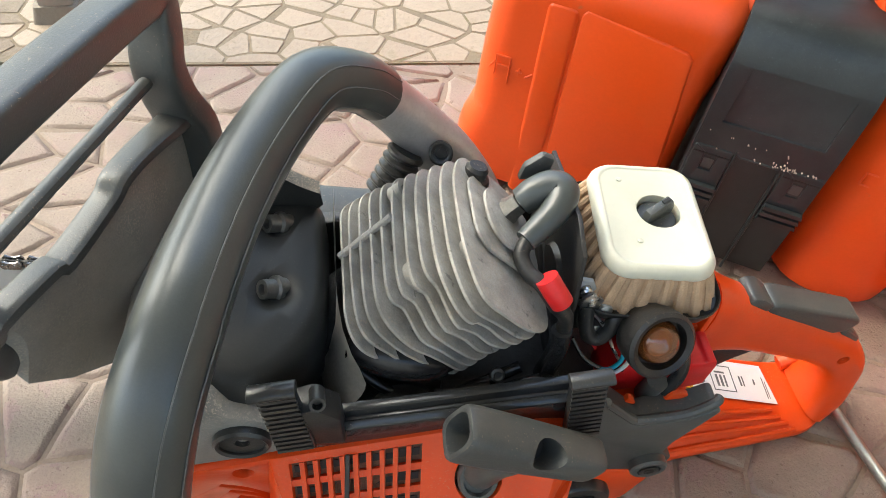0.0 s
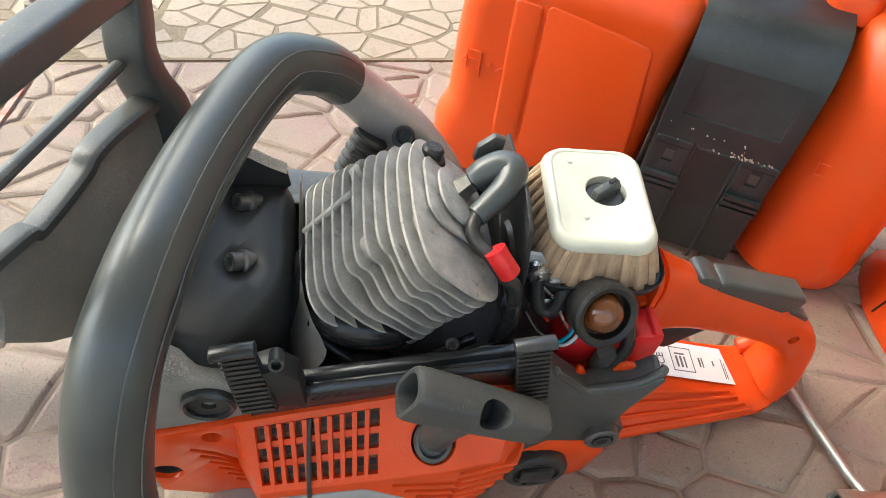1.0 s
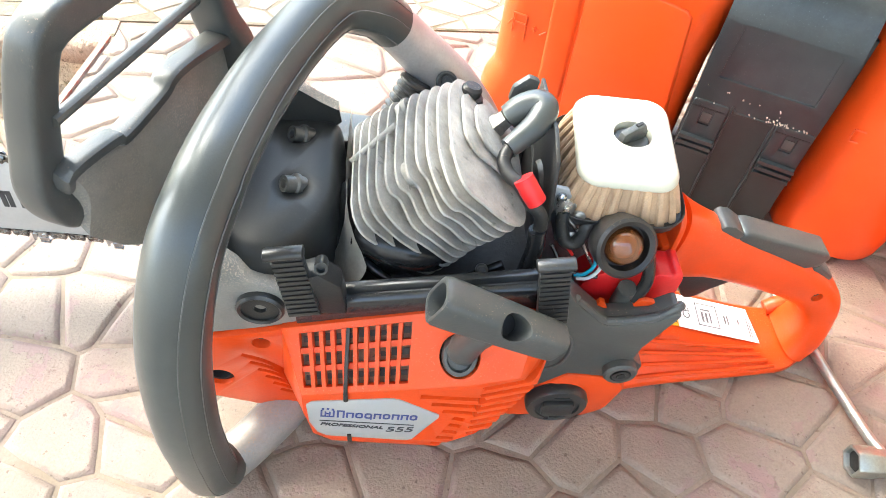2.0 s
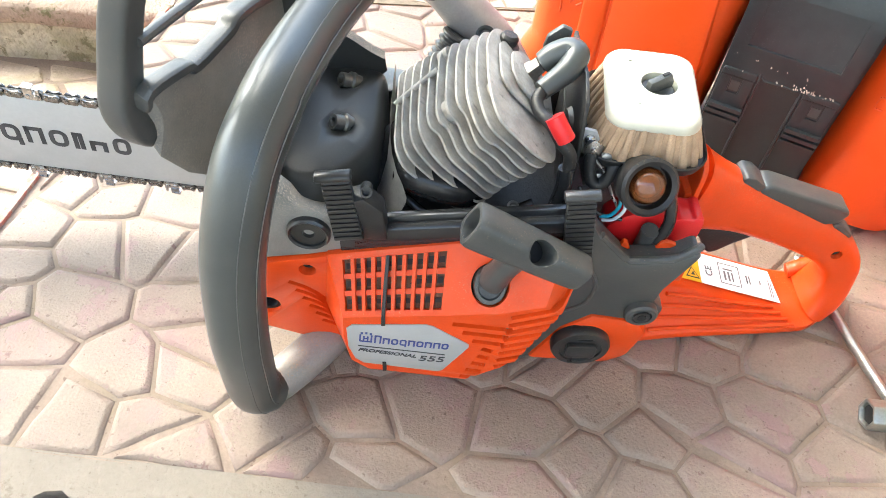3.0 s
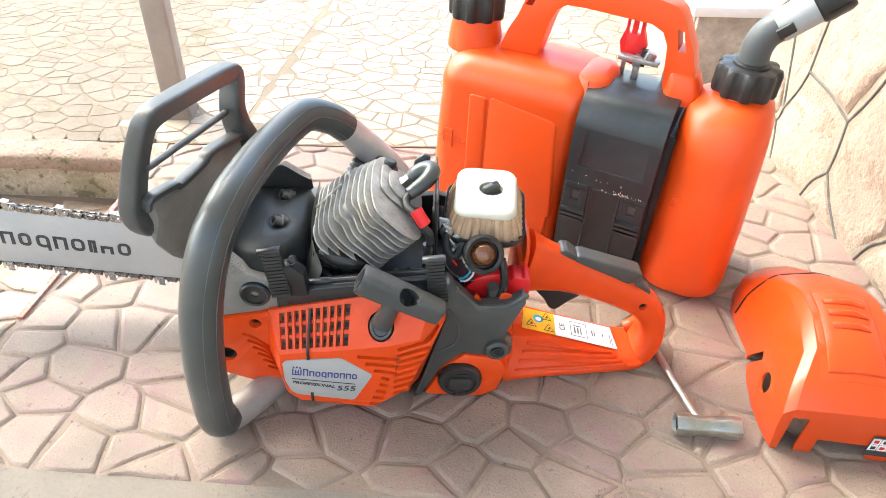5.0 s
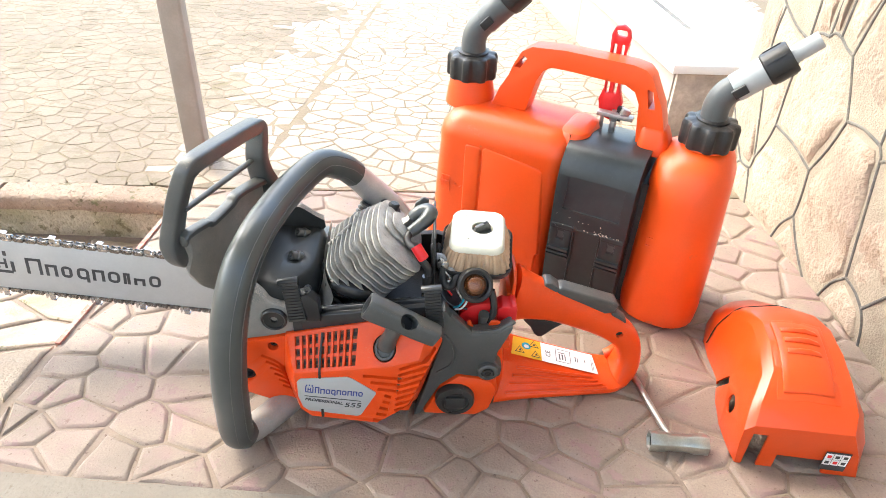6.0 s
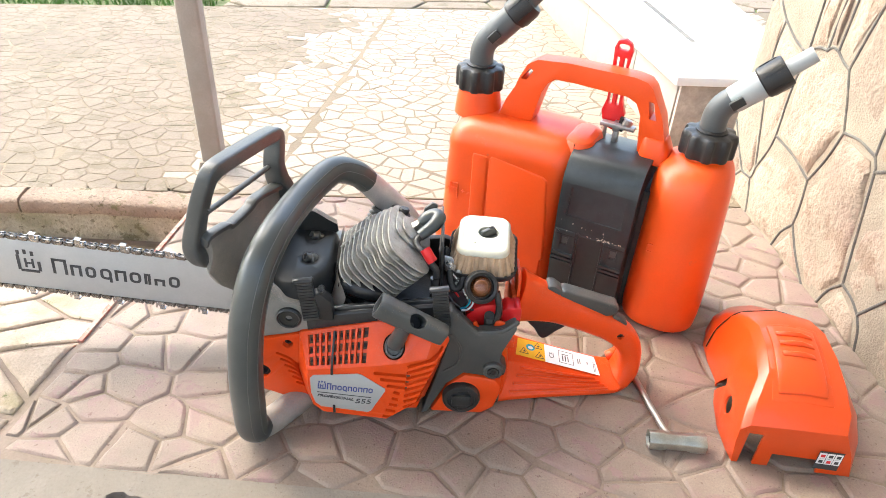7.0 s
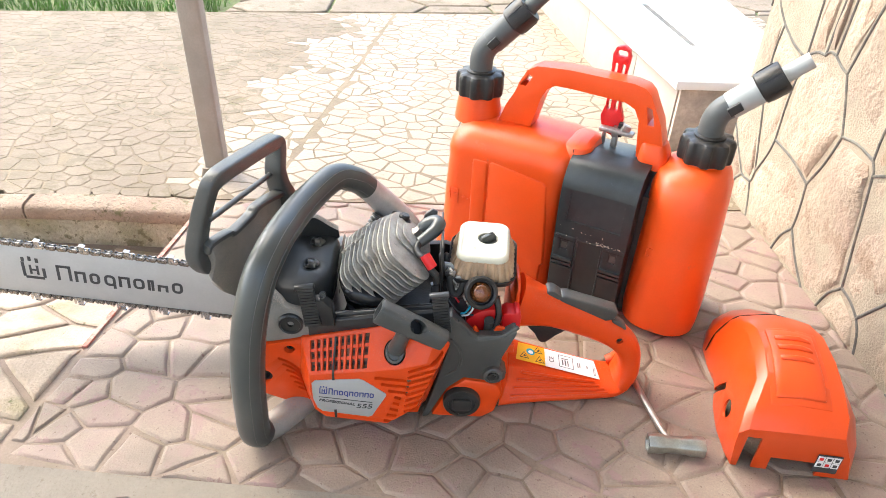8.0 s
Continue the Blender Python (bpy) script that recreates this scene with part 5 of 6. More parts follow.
for cx, cy in ((-0.050, -0.006), (-0.028, -0.0085), (-0.030, 0.009)):
    lab(tri(cx, cy, 0.0068), 0.0002, "warning_triangle", PRINT, label, z=0.0004)
    lab(tri(cx, cy - 0.0002, 0.0052), 0.0002, "triangle_field", LABEL_Y, label, z=0.0006)
    lab([(cx - 0.0018, cy - 0.0030), (cx + 0.0022, cy - 0.0024), (cx + 0.0008, cy + 0.0016)], 0.0002, "triangle_mark", PRINT, label, z=0.0008)
lab([(-0.0405 + 0.0062 * math.cos(a), 0.003 + 0.0062 * math.sin(a)) for a in [k * math.pi / 8 for k in range(16)]], 0.0002, "blue_disc", CYAN, label, z=0.0004)
lab([(-0.0405 + 0.0036 * math.cos(a), 0.0022 + 0.0032 * math.sin(a)) for a in [k * math.pi / 5 for k in range(10)]], 0.0002, "disc_mark", LABEL_W, label, z=0.0006)
for a, b, c, d in ((0.000, 0.021, -0.0115, -0.0107), (0.000, 0.021, 0.0107, 0.0115), (0.000, 0.0008, -0.0115, 0.0115), (0.0202, 0.021, -0.0115, 0.0115), (0.0045, 0.0065, -0.0075, 0.003), (0.0085, 0.0105, -0.0075, 0.003), (0.0125, 0.0140, -0.0075, 0.003), (0.0045, 0.0140, 0.0045, 0.0060), (0.027, 0.0285, -0.005, 0.004), (0.0300, 0.0312, -0.005, 0.004), (0.0405, 0.0420, -0.0025, 0.0025), (0.0500, 0.0508, -0.0135, 0.0055), (0.0520, 0.0526, -0.0135, 0.0020)):
    lab([(a, c), (b, c), (b, d), (a, d)], 0.0002, "print_bar", INK, label, z=0.0004)
lettering("mark", "CE", 0.0095, INK, label, lab_m @ Matrix.Translation((-0.0075, -0.0075, 0.0006)) @ pose(0, 0, 0, 0, 0, 90))

# front handle: rubber grip over a bent tube
GRIP = [(-0.157, -0.107, 0.020), (-0.1626, -0.115, 0.034), (-0.1607, -0.1198, 0.0786), (-0.1571, -0.1215, 0.1294), (-0.1498, -0.1142, 0.1924), (-0.1382, -0.095, 0.2421), (-0.1265, -0.0601, 0.2640), (-0.1160, -0.0179, 0.2695), (-0.1002, 0.0255, 0.2745), (-0.0779, 0.0654, 0.2785), (-0.0565, 0.0850, 0.2660), (-0.0430, 0.0975, 0.2490)]
GRIP_R = [0.0185] * 5 + [0.0182, 0.0176, 0.0171, 0.0167, 0.0164, 0.0162, 0.0162]
handle = part("front_handle", tube([(*p, r, r) for p, r in zip(GRIP, GRIP_R)], None, 28, 8), RUBBER, saw, "dark rubber grip of the front handle with mould lines", sharp=50)
for turn_ in (8, 46, 92, 135):
    rows = smooth_path(GRIP, 8)
    radii = [GRIP_R[min(len(GRIP_R) - 1, i // 8)] for i in range(len(rows))]
    line, s0 = [], Vector((0, 1, 0))
    for i, p in enumerate(rows):
        d = Vector(rows[min(i + 1, len(rows) - 1)] - rows[max(i - 1, 0)]).normalized()
        s0 = (s0 - d * s0.dot(d)).normalized()
        t_ = d.cross(s0)
        line.append(Vector(p) + (s0 * math.cos(radians(turn_ + 180)) + t_ * math.sin(radians(turn_ + 180))) * (radii[i] + 0.0001))
    part("mould_line", tube([(*p,) for p in line[4:]], 0.00040, 5, path=False), LINE, handle)
part("bare_tube", tube([(-0.100, -0.040, 0.026), (-0.120, -0.066, 0.022), (-0.145, -0.094, 0.019), (-0.160, -0.108, 0.0205), (-0.1645, -0.1145, 0.028)], 0.0165, 24, 8), TUBE_LOW, handle, "bare grey metal tube under the saw", sharp=50)
part("tube_end", tube([(-0.0450, 0.0958, 0.2515, 0.0155, 0.0155), (-0.0410, 0.0985, 0.2460, 0.0156, 0.0156), (-0.029, 0.104, 0.230, 0.0162, 0.0160), (-0.014, 0.106, 0.212, 0.018, 0.016), (0.000, 0.105, 0.195, 0.020, 0.013), (0.018, 0.100, 0.170, 0.020, 0.012), (0.03, 0.10, 0.14, 0.02, 0.012)], None, 24, 8, side=(0.7, 0, 0.7)), TUBE, handle, "bare grey metal end of the handle", sharp=50)
part("handle_bolt", lathe([(0.0075, 0), (0.0075, 0.0045), (0.0060, 0.0052), (0.0042, 0.0048), (0.0038, 0.001)], axis((-0.0045, 0.0885, 0.2110), (-0.0075, 0.070, 0.2225)), 20), CLIP, handle, "black handle bolt")
part("damper_bellows", lathe([p for k in range(6) for p in ((0.0100, 0.0055 * k), (0.0122, 0.0055 * k + 0.0017), (0.0122, 0.0055 * k + 0.0032), (0.0100, 0.0055 * k + 0.0048))], axis((-0.0400, 0.0830, 0.1820), (-0.0230, 0.0930, 0.2120)), 24), CLIP, saw, "black rubber damper bellows")

# hand guard: top bar, arms, lower web and thin cross bar
guard = part("hand_guard", tube([(-0.2070, -0.0510, 0.2215, 0.0060, 0.0060), (-0.2100, -0.0540, 0.2280, 0.0088, 0.0077), (-0.2130, -0.0555, 0.2380, 0.0099, 0.0090), (-0.2130, -0.0555, 0.2500, 0.0100, 0.0093), (-0.2085, -0.0540, 0.2680, 0.0096, 0.0090), (-0.1995, -0.0530, 0.2980, 0.0090, 0.0086), (-0.1900, -0.0525, 0.3220, 0.0086, 0.0084), (-0.1845, -0.0495, 0.3320, 0.0086, 0.0084), (-0.1790, -0.0360, 0.3345, 0.0090, 0.0084), (-0.1665, 0.0150, 0.3275, 0.0094, 0.0086), (-0.1545, 0.0660, 0.3190, 0.0096, 0.0088), (-0.1495, 0.0850, 0.3135, 0.0100, 0.0088), (-0.1495, 0.0820, 0.3000, 0.0112, 0.0086), (-0.1510, 0.0760, 0.2820, 0.0118, 0.0084), (-0.1500, 0.0780, 0.2620, 0.0135, 0.0084), (-0.1470, 0.0830, 0.2420, 0.0165, 0.0086), (-0.1500, 0.0850, 0.2150, 0.0205, 0.0090), (-0.156, 0.088, 0.17, 0.026, 0.011)], None, 24, 6, side=(1, -0.35, 0), power=5.0), GREY, saw, "dark grey plastic hand guard, dusty below")
part("guard_bar", tube([(-0.1930, -0.0550, 0.2895, 0.0036, 0.0030), (-0.1560, 0.0660, 0.2790, 0.0036, 0.0030)], None, 10, 4, side=(1, 0, 0)), GREY, guard, "thin cross bar")
part("guard_ledge", tube([(-0.2020, -0.0570, 0.2500, 0.0060, 0.0030), (-0.1965, -0.0560, 0.2600, 0.0062, 0.0034), (-0.1850, -0.0290, 0.2570, 0.0062, 0.0034), (-0.1825, -0.0230, 0.2535, 0.0066, 0.0034), (-0.1710, 0.0110, 0.2545, 0.0066, 0.0034), (-0.1670, 0.0205, 0.2590, 0.0070, 0.0034), (-0.1610, 0.0400, 0.2570, 0.0074, 0.0034), (-0.1490, 0.0740, 0.2500, 0.0085, 0.0040)], None, 14, 4, side=(1, -0.35, 0), power=4.0), GREY, guard)
bm = bmesh.new()
web = [((-0.212, -0.055, 0.240), (-0.212, -0.055, 0.234), (-0.209, -0.053, 0.227)), ((-0.1965, -0.055, 0.257), (-0.196, -0.050, 0.234), (-0.202, -0.056, 0.2105)), ((-0.183, -0.024, 0.252), (-0.182, -0.020, 0.222), (-0.199, -0.034, 0.176)), ((-0.170, 0.012, 0.253), (-0.167, 0.018, 0.212), (-0.188, -0.002, 0.140)), ((-0.160, 0.042, 0.254), (-0.155, 0.060, 0.208), (-0.158, 0.062, 0.150)), ((-0.148, 0.076, 0.248), (-0.146, 0.084, 0.200), (-0.150, 0.090, 0.150))]
grid = []
for row in web:
    grid.append([bm.verts.new(p) for p in smooth_path(row, 4)])
for a, b in zip(grid, grid[1:]):
    for i in range(len(a) - 1):
        bm.faces.new((a[i], a[i + 1], b[i + 1], b[i]))
bmesh.ops.subdivide_edges(bm, edges=bm.edges[:], cuts=1, use_grid_fill=True, smooth=0.6)
bmesh.ops.solidify(bm, geom=bm.faces[:], thickness=0.008)
part("guard_web", bm, DUSTY, guard, "dusty lower web of the guard", bevel=0.0015, sharp=50)

# guide bar and chain
BAR_V, SL = 0.075, -0.115
def bar_z(u):
    return 0.0915 + SL * (u + 0.267)
bar_pts = []
TIP = -0.66
for u in (-0.12, -0.30, -0.48, -0.60):
    bar_pts.append((u, bar_z(u) - 0.0385))
for i in range(9):
    a = radians(-90 - 180 * i / 8)
    bar_pts.append((TIP + 0.035 + 0.036 * math.cos(a), bar_z(TIP + 0.03) + 0.036 * math.sin(a)))
for u in (-0.60, -0.48, -0.30, -0.12):
    bar_pts.append((u, bar_z(u) + 0.0385))
bar = part("guide_bar", prism(bar_pts, BAR_V - 0.0022, BAR_V + 0.0022), BAR, saw, "grey painted guide bar with worn black print", bevel=0.0006)
BAR_FACE = Matrix(((1, 0, 0, 0), (0, 0, -1, 0), (0, 1, 0, 0), (0, 0, 0, 1)))
for i, (w, h) in enumerate(((0.019, 0.025), (0.0145, 0.018), (0.0135, 0.018), (0.0150, 0.018), (0.0150, 0.018), (0.0150, 0.018), (0.0085, 0.018), (0.0140, 0.018), (0.0145, 0.018))):
    u = -0.461 + 0.0190 * i + (0.004 if i else 0) - (0.006 if i > 6 else 0)
    bm = loop_mark(w, h * (0.62 if i == 7 else 1.0), 0.0038, 0.008 if i == 3 else 0.0, i in (0, 1, 4, 6, 7))
    bm.transform(Matrix.Translation((u, BAR_V - 0.0024, bar_z(u) - 0.0105)) @ pose(0, 0, 0, 0, 6.5, 0) @ BAR_FACE)
    part("print_mark", bm, PRINT, bar)
bm = merged(*[box((x, 0, z), (w, 0.0004, h)) for x, z, w, h in ((-0.013, 0, 0.004, 0.024), (0, -0.013, 0.024, 0.004), (0.013, -0.004, 0.004, 0.016), (-0.004, 0, 0.003, 0.015), (0.005, 0, 0.003, 0.015), (0, 0, 0.010, 0.003), (-0.012, 0.016, 0.004, 0.007), (-0.003, 0.018, 0.004, 0.007), (0.006, 0.016, 0.004, 0.007))])
bm.transform(Matrix.Translation((-0.489, BAR_V - 0.0024, bar_z(-0.489) + 0.002)) @ pose(0, 0, 0, 0, 6.5, 0))
part("emblem", bm, PRINT, bar)
chain = part("chain", merged(tube([(u, BAR_V, bar_z(u) + 0.041, 0.0012, 0.004) for u in (-0.12, -0.64)], None, 8, 1), tube([(u, BAR_V, bar_z(u) - 0.041, 0.0012, 0.004) for u in (-0.12, -0.64)], None, 8, 1)), CHAIN, saw, "oily steel saw chain")


def link_mesh(cutter):
    outer = [(-0.0062, -0.0022), (-0.0048, -0.0038), (0.0048, -0.0038), (0.0062, -0.0022), (0.0062, 0.0014), (0.0044, 0.0034), (0.0018, 0.0022), (-0.0018, 0.0022), (-0.0044, 0.0034), (-0.0062, 0.0014)]
    sides = [prism(outer, s - 0.0006, s + 0.0006) for s in (-0.0026, 0.0026)]
    rivets = [lathe([(0.0018, -0.0040), (0.0022, -0.0034), (0.0022, 0.0034), (0.0018, 0.0040)], Matrix.Translation((x, 0, -0.0005)) @ pose(0, 0, 0, 90), 10) for x in (-0.0035, 0.0035)]
    tops = []
    if cutter:
        tops = [prism([(-0.0062, 0.0020), (-0.0055, 0.0085), (0.0005, 0.0075), (0.0015, 0.0022)], -0.0036, -0.0024), prism([(-0.0064, 0.0076), (-0.0064, 0.0090), (0.0008, 0.0080), (0.0008, 0.0068)], -0.0040, 0.0022), prism([(0.0030, 0.0020), (0.0040, 0.0068), (0.0058, 0.0068), (0.0062, 0.0015)], -0.0034, -0.0022)]
    return merged(*sides, *rivets, *tops)


plain = mesh_of(link_mesh(False), "link")
plain.materials.append(CHAIN)
CUT = mat("bright_cutter", (0.5, 0.5, 0.5), 0.2, metal=1.0, vary=0.2, big=90, fine=900, bump=0.05)
cutter = mesh_of(link_mesh(True), "cutter_link")
cutter.materials.append(CUT)
k = 0
u = -0.13
while u > -0.635:
    for sgn in (1, -1):
        cut_here = (k + (2 if sgn < 0 else 0)) % 4 == 0
        ob = new("cutter_link" if cut_here else "link", cutter if cut_here else plain)
        ob.parent = chain
        turn = pose(0, 0, 0, 0, 6.5, 0) if sgn > 0 else pose(0, 0, 0, 0, 6.5 + 180, 0)
        ob.matrix_local = Matrix.Translation((u, BAR_V, bar_z(u) + sgn * 0.0425)) @ turn
    u -= 0.0142
    k += 1


# ---- the double fuel can: w along it, d back into it, z up ----
CAN_M = pose(0.2800, 0.4715, 0, 0, 0, -20)
can = thing("double_fuel_can", "orange double fuel and oil can with a charcoal tool box", "fuel can", CAN_M)


def tank_ring(w0, w1, d0, d1, r, k=6):
    return rounded((w0 + w1) / 2, (d0 + d1) / 2, (w1 - w0) / 2, (d1 - d0) / 2, r, k)


def blown_tank(name, layers, label):
    return part(name, stack([(tank_ring(*ring), z) for ring, z in layers]), ORANGE_CAN, can, label, bevel=0.004, seg=3, sharp=60)


big = blown_tank("large_tank", [((-0.288, -0.100, 0.010, 0.130, 0.022), 0.002), ((-0.297, -0.093, 0.000, 0.140, 0.028), 0.011), ((-0.299, -0.091, -0.002, 0.142, 0.030), 0.054), ((-0.297, -0.091, -0.001, 0.141, 0.030), 0.066), ((-0.288, -0.0905, 0.001, 0.139, 0.029), 0.084), ((-0.285, -0.089, 0.001, 0.140, 0.028), 0.150),
                                ((-0.281, -0.083, 0.001, 0.140, 0.028), 0.203), ((-0.281, -0.080, -0.001, 0.141, 0.029), 0.217), ((-0.278, -0.080, 0.001, 0.139, 0.030), 0.231), ((-0.270, -0.086, 0.010, 0.130, 0.030), 0.245), ((-0.258, -0.094, 0.026, 0.114, 0.026), 0.254), ((-0.24, -0.10, 0.04, 0.10, 0.02), 0.257)], "orange blown plastic fuel tank")
part("ridge", stack([(rounded(-0.2185, 0.108, 0.0150, 0.106, 0.005), 0.004), (rounded(-0.2185, 0.108, 0.0110, 0.103, 0.004), -0.0016)], plane="uz"), ORANGE_CAN, big, bevel=0.0012)
part("raised_panel", stack([([(-0.205, 0.012), (-0.205, 0.211), (-0.201, 0.216), (-0.116, 0.204), (-0.110, 0.198), (-0.100, 0.062), (-0.104, 0.058), (-0.106, 0.012)], 0.004), ([(-0.2025, 0.015), (-0.2025, 0.2085), (-0.199, 0.2130), (-0.1180, 0.2015), (-0.1125, 0.1965), (-0.1030, 0.064), (-0.1065, 0.060), (-0.1085, 0.015)], -0.0012)], plane="uz"), ORANGE_CAN, big, bevel=0.0008)
part("shoulder", stack([(tank_ring(-0.116, -0.064, 0.018, 0.112, 0.024), 0.205), (tank_ring(-0.112, -0.062, 0.020, 0.110, 0.024), 0.240), (tank_ring(-0.108, -0.066, 0.026, 0.104, 0.022), 0.254), (tank_ring(-0.098, -0.074, 0.040, 0.090, 0.012), 0.259)]), ORANGE_CAN, big, bevel=0.005, seg=3, sharp=60)
small = blown_tank("small_tank", [((0.033, 0.127, 0.004, 0.130, 0.038), 0.002), ((0.0265, 0.1340, -0.006, 0.138, 0.044), 0.010), ((0.0250, 0.1355, -0.009, 0.140, 0.046), 0.032), ((0.0250, 0.1335, -0.005, 0.140, 0.045), 0.110), ((0.025, 0.129, 0.000, 0.140, 0.044), 0.200), ((0.025, 0.127, 0.002, 0.138, 0.044), 0.228), ((0.030, 0.122, 0.012, 0.128, 0.044), 0.248), ((0.042, 0.118, 0.028, 0.112, 0.036), 0.259), ((0.050, 0.112, 0.038, 0.100, 0.030), 0.264)], "orange blown plastic oil tank, scuffed")


def sign_strokes(parent, w, z, strokes, name):
    for a, b, c, d in strokes:
        part(name, tube([(w + a, 0.0004, z + b), (w + c, 0.0004, z + d)], 0.0008, 6, 1), ORANGE_CAN, parent)


sign_strokes(big, -0.266, 0.132, ((0, 0, 0, 0.020), (0, 0.020, 0.013, 0.020), (0.013, 0.020, 0.013, -0.006), (0.002, 0.011, 0.012, 0.011), (-0.005, 0.006, 0, 0.014), (0.019, 0.009, 0.025, 0.009), (0.022, 0.006, 0.022, 0.012), (0.028, 0.005, 0.034, 0.010)), "moulded_line")
sign_strokes(small, 0.046, 0.134, ((0, 0, 0.012, 0), (0.012, 0, 0.012, 0.012), (0, 0, 0, 0.012), (0, 0.012, 0.012, 0.012), (0.016, 0.002, 0.028, 0.002), (0.016, 0.002, 0.02, 0.01), (0.028, 0.002, 0.026, 0.01), (0.016, 0.02, 0.022, 0.03), (0.022, 0.03, 0.024, 0.018), (0.016, 0.02, 0.024, 0.018)), "moulded_line")

# charcoal tool box between the tanks
CP = smooth_path([(-0.001, 0.010), (-0.004, 0.060), (-0.005, 0.150), (-0.004, 0.190), (-0.001, 0.212), (0.010, 0.232), (0.026, 0.243), (0.060, 0.247)], 5)
def box_mesh(w0, w1, off):
    bm = bmesh.new()
    prof = [(p[0] + off, p[1] - off * 0.5) for p in CP] + [(0.120, 0.238), (0.120, 0.006)]
    a = [bm.verts.new((w0, d, z)) for d, z in prof]
    b = [bm.verts.new((w1, d, z)) for d, z in prof]
    bm.faces.new(a)
    bm.faces.new(b[::-1])
    for i in range(len(prof)):
        j = (i + 1) % len(prof)
        bm.faces.new((a[i], a[j], b[j], b[i]))
    return bm
tool = part("tool_box", box_mesh(-0.0865, 0.0205, -0.006), BOX_GREY, can, "scuffed charcoal plastic tool box with latches", bevel=0.005, seg=3,
            cuts=[prism([(-0.073, 0.160), (-0.070, 0.212), (-0.066, 0.216), (0.002, 0.218), (0.007, 0.212), (0.007, 0.160)], -0.03, -0.0085), prism([(-0.050, -0.01), (-0.050, 0.126), (-0.047, 0.130), (-0.018, 0.130), (-0.015, 0.126), (-0.015, -0.01)], -0.03, -0.0078)])
part("box_side", box((0.023, 0.07, 0.11), (0.012, 0.09, 0.20)), BOX_GREY, tool)
for w in (-0.0690, 0.0040):
    latch = part("latch", stack([(rounded(w, 0.108, 0.0165, 0.028, 0.003), -0.008), (rounded(w, 0.108, 0.0155, 0.027, 0.003), -0.0125)], plane="uz"), BOX_GREY, tool, "charcoal latch", bevel=0.001, cuts=[prism(rounded(w, 0.119, 0.0050, 0.0085, 0.001), -0.02, -0.0095)])
    part("catch", prism(rounded(w, 0.118, 0.0042, 0.0050, 0.001), -0.0115, -0.0090), GREY, latch, "worn grey catch")
    part("latch_groove", prism([(w - 0.0150, 0.1275), (w + 0.0150, 0.1275), (w + 0.0150, 0.1287), (w - 0.0150, 0.1287)], -0.0129, -0.012), RECESS_SHADE, latch)
    for k in range(3):
        part("latch_rib", prism([(w - 0.0165, 0.081 + 0.0065 * k), (w + 0.0165, 0.081 + 0.0065 * k), (w + 0.0155, 0.0848 + 0.0065 * k), (w - 0.0155, 0.0848 + 0.0065 * k)], -0.0180, -0.013), BOX_GREY, latch)
part("channel_rim", tube([(-0.0515, -0.0098, 0.006), (-0.0515, -0.0104, 0.127), (-0.0475, -0.0104, 0.1318), (-0.0175, -0.0104, 0.1318), (-0.0135, -0.0104, 0.127), (-0.0135, -0.0098, 0.006)], 0.0014, 8, 3), BOX_GREY, tool)
rng = random.Random(11)
bits = []
for i in range(48):
    w, z = rng.gauss(-0.010, 0.008) if i < 32 else rng.uniform(-0.070, 0.010), 0.133 + abs(rng.gauss(0, 0.004))
    if i > 40:
        w, z = rng.uniform(-0.080, -0.03), 0.1475 + rng.uniform(-0.002, 0.004)
    s = rng.uniform(0.0003, 0.0010)
    bits.append(box((w, -0.0118, z), (s * rng.uniform(0.8, 2.6), 0.0012, s), pose(0, 0, 0, 0, rng.uniform(0, 90), 0)))
part("wood_chips", merged(*bits), CHIPS, tool, "pale wood chips stuck to the box")

# carrying handle
ARCH = [(-0.218, 0.255), (-0.208, 0.283), (-0.196, 0.305), (-0.190, 0.322), (-0.180, 0.341), (-0.166, 0.3500), (-0.120, 0.3540), (-0.028, 0.3535), (-0.011, 0.3500), (-0.002, 0.342), (0.018, 0.305), (0.034, 0.252),
        (-0.006, 0.252), (-0.012, 0.304), (-0.020, 0.319), (-0.034, 0.3255), (-0.110, 0.328), (-0.136, 0.3275), (-0.147, 0.320), (-0.155, 0.304), (-0.166, 0.258)]
ch = part("carry_handle", prism(ARCH, 0.054, 0.084), ORANGE_CAN, can, "orange carrying handle with hanging eyes", bevel=0.007, seg=4, sharp=60,
          cuts=[prism([(-0.189, 0.318), (-0.177, 0.336), (-0.171, 0.333), (-0.180, 0.318)], 0.03, 0.1), prism([(-0.005, 0.326), (0.003, 0.324), (0.010, 0.301), (0.001, 0.301)], 0.03, 0.1)])
part("handle_foot", stack([(tank_ring(-0.004, 0.040, 0.044, 0.094, 0.012), 0.240), (tank_ring(-0.004, 0.036, 0.048, 0.090, 0.012), 0.262), (tank_ring(-0.004, 0.030, 0.052, 0.086, 0.010), 0.276)]), ORANGE_CAN, ch, bevel=0.003)


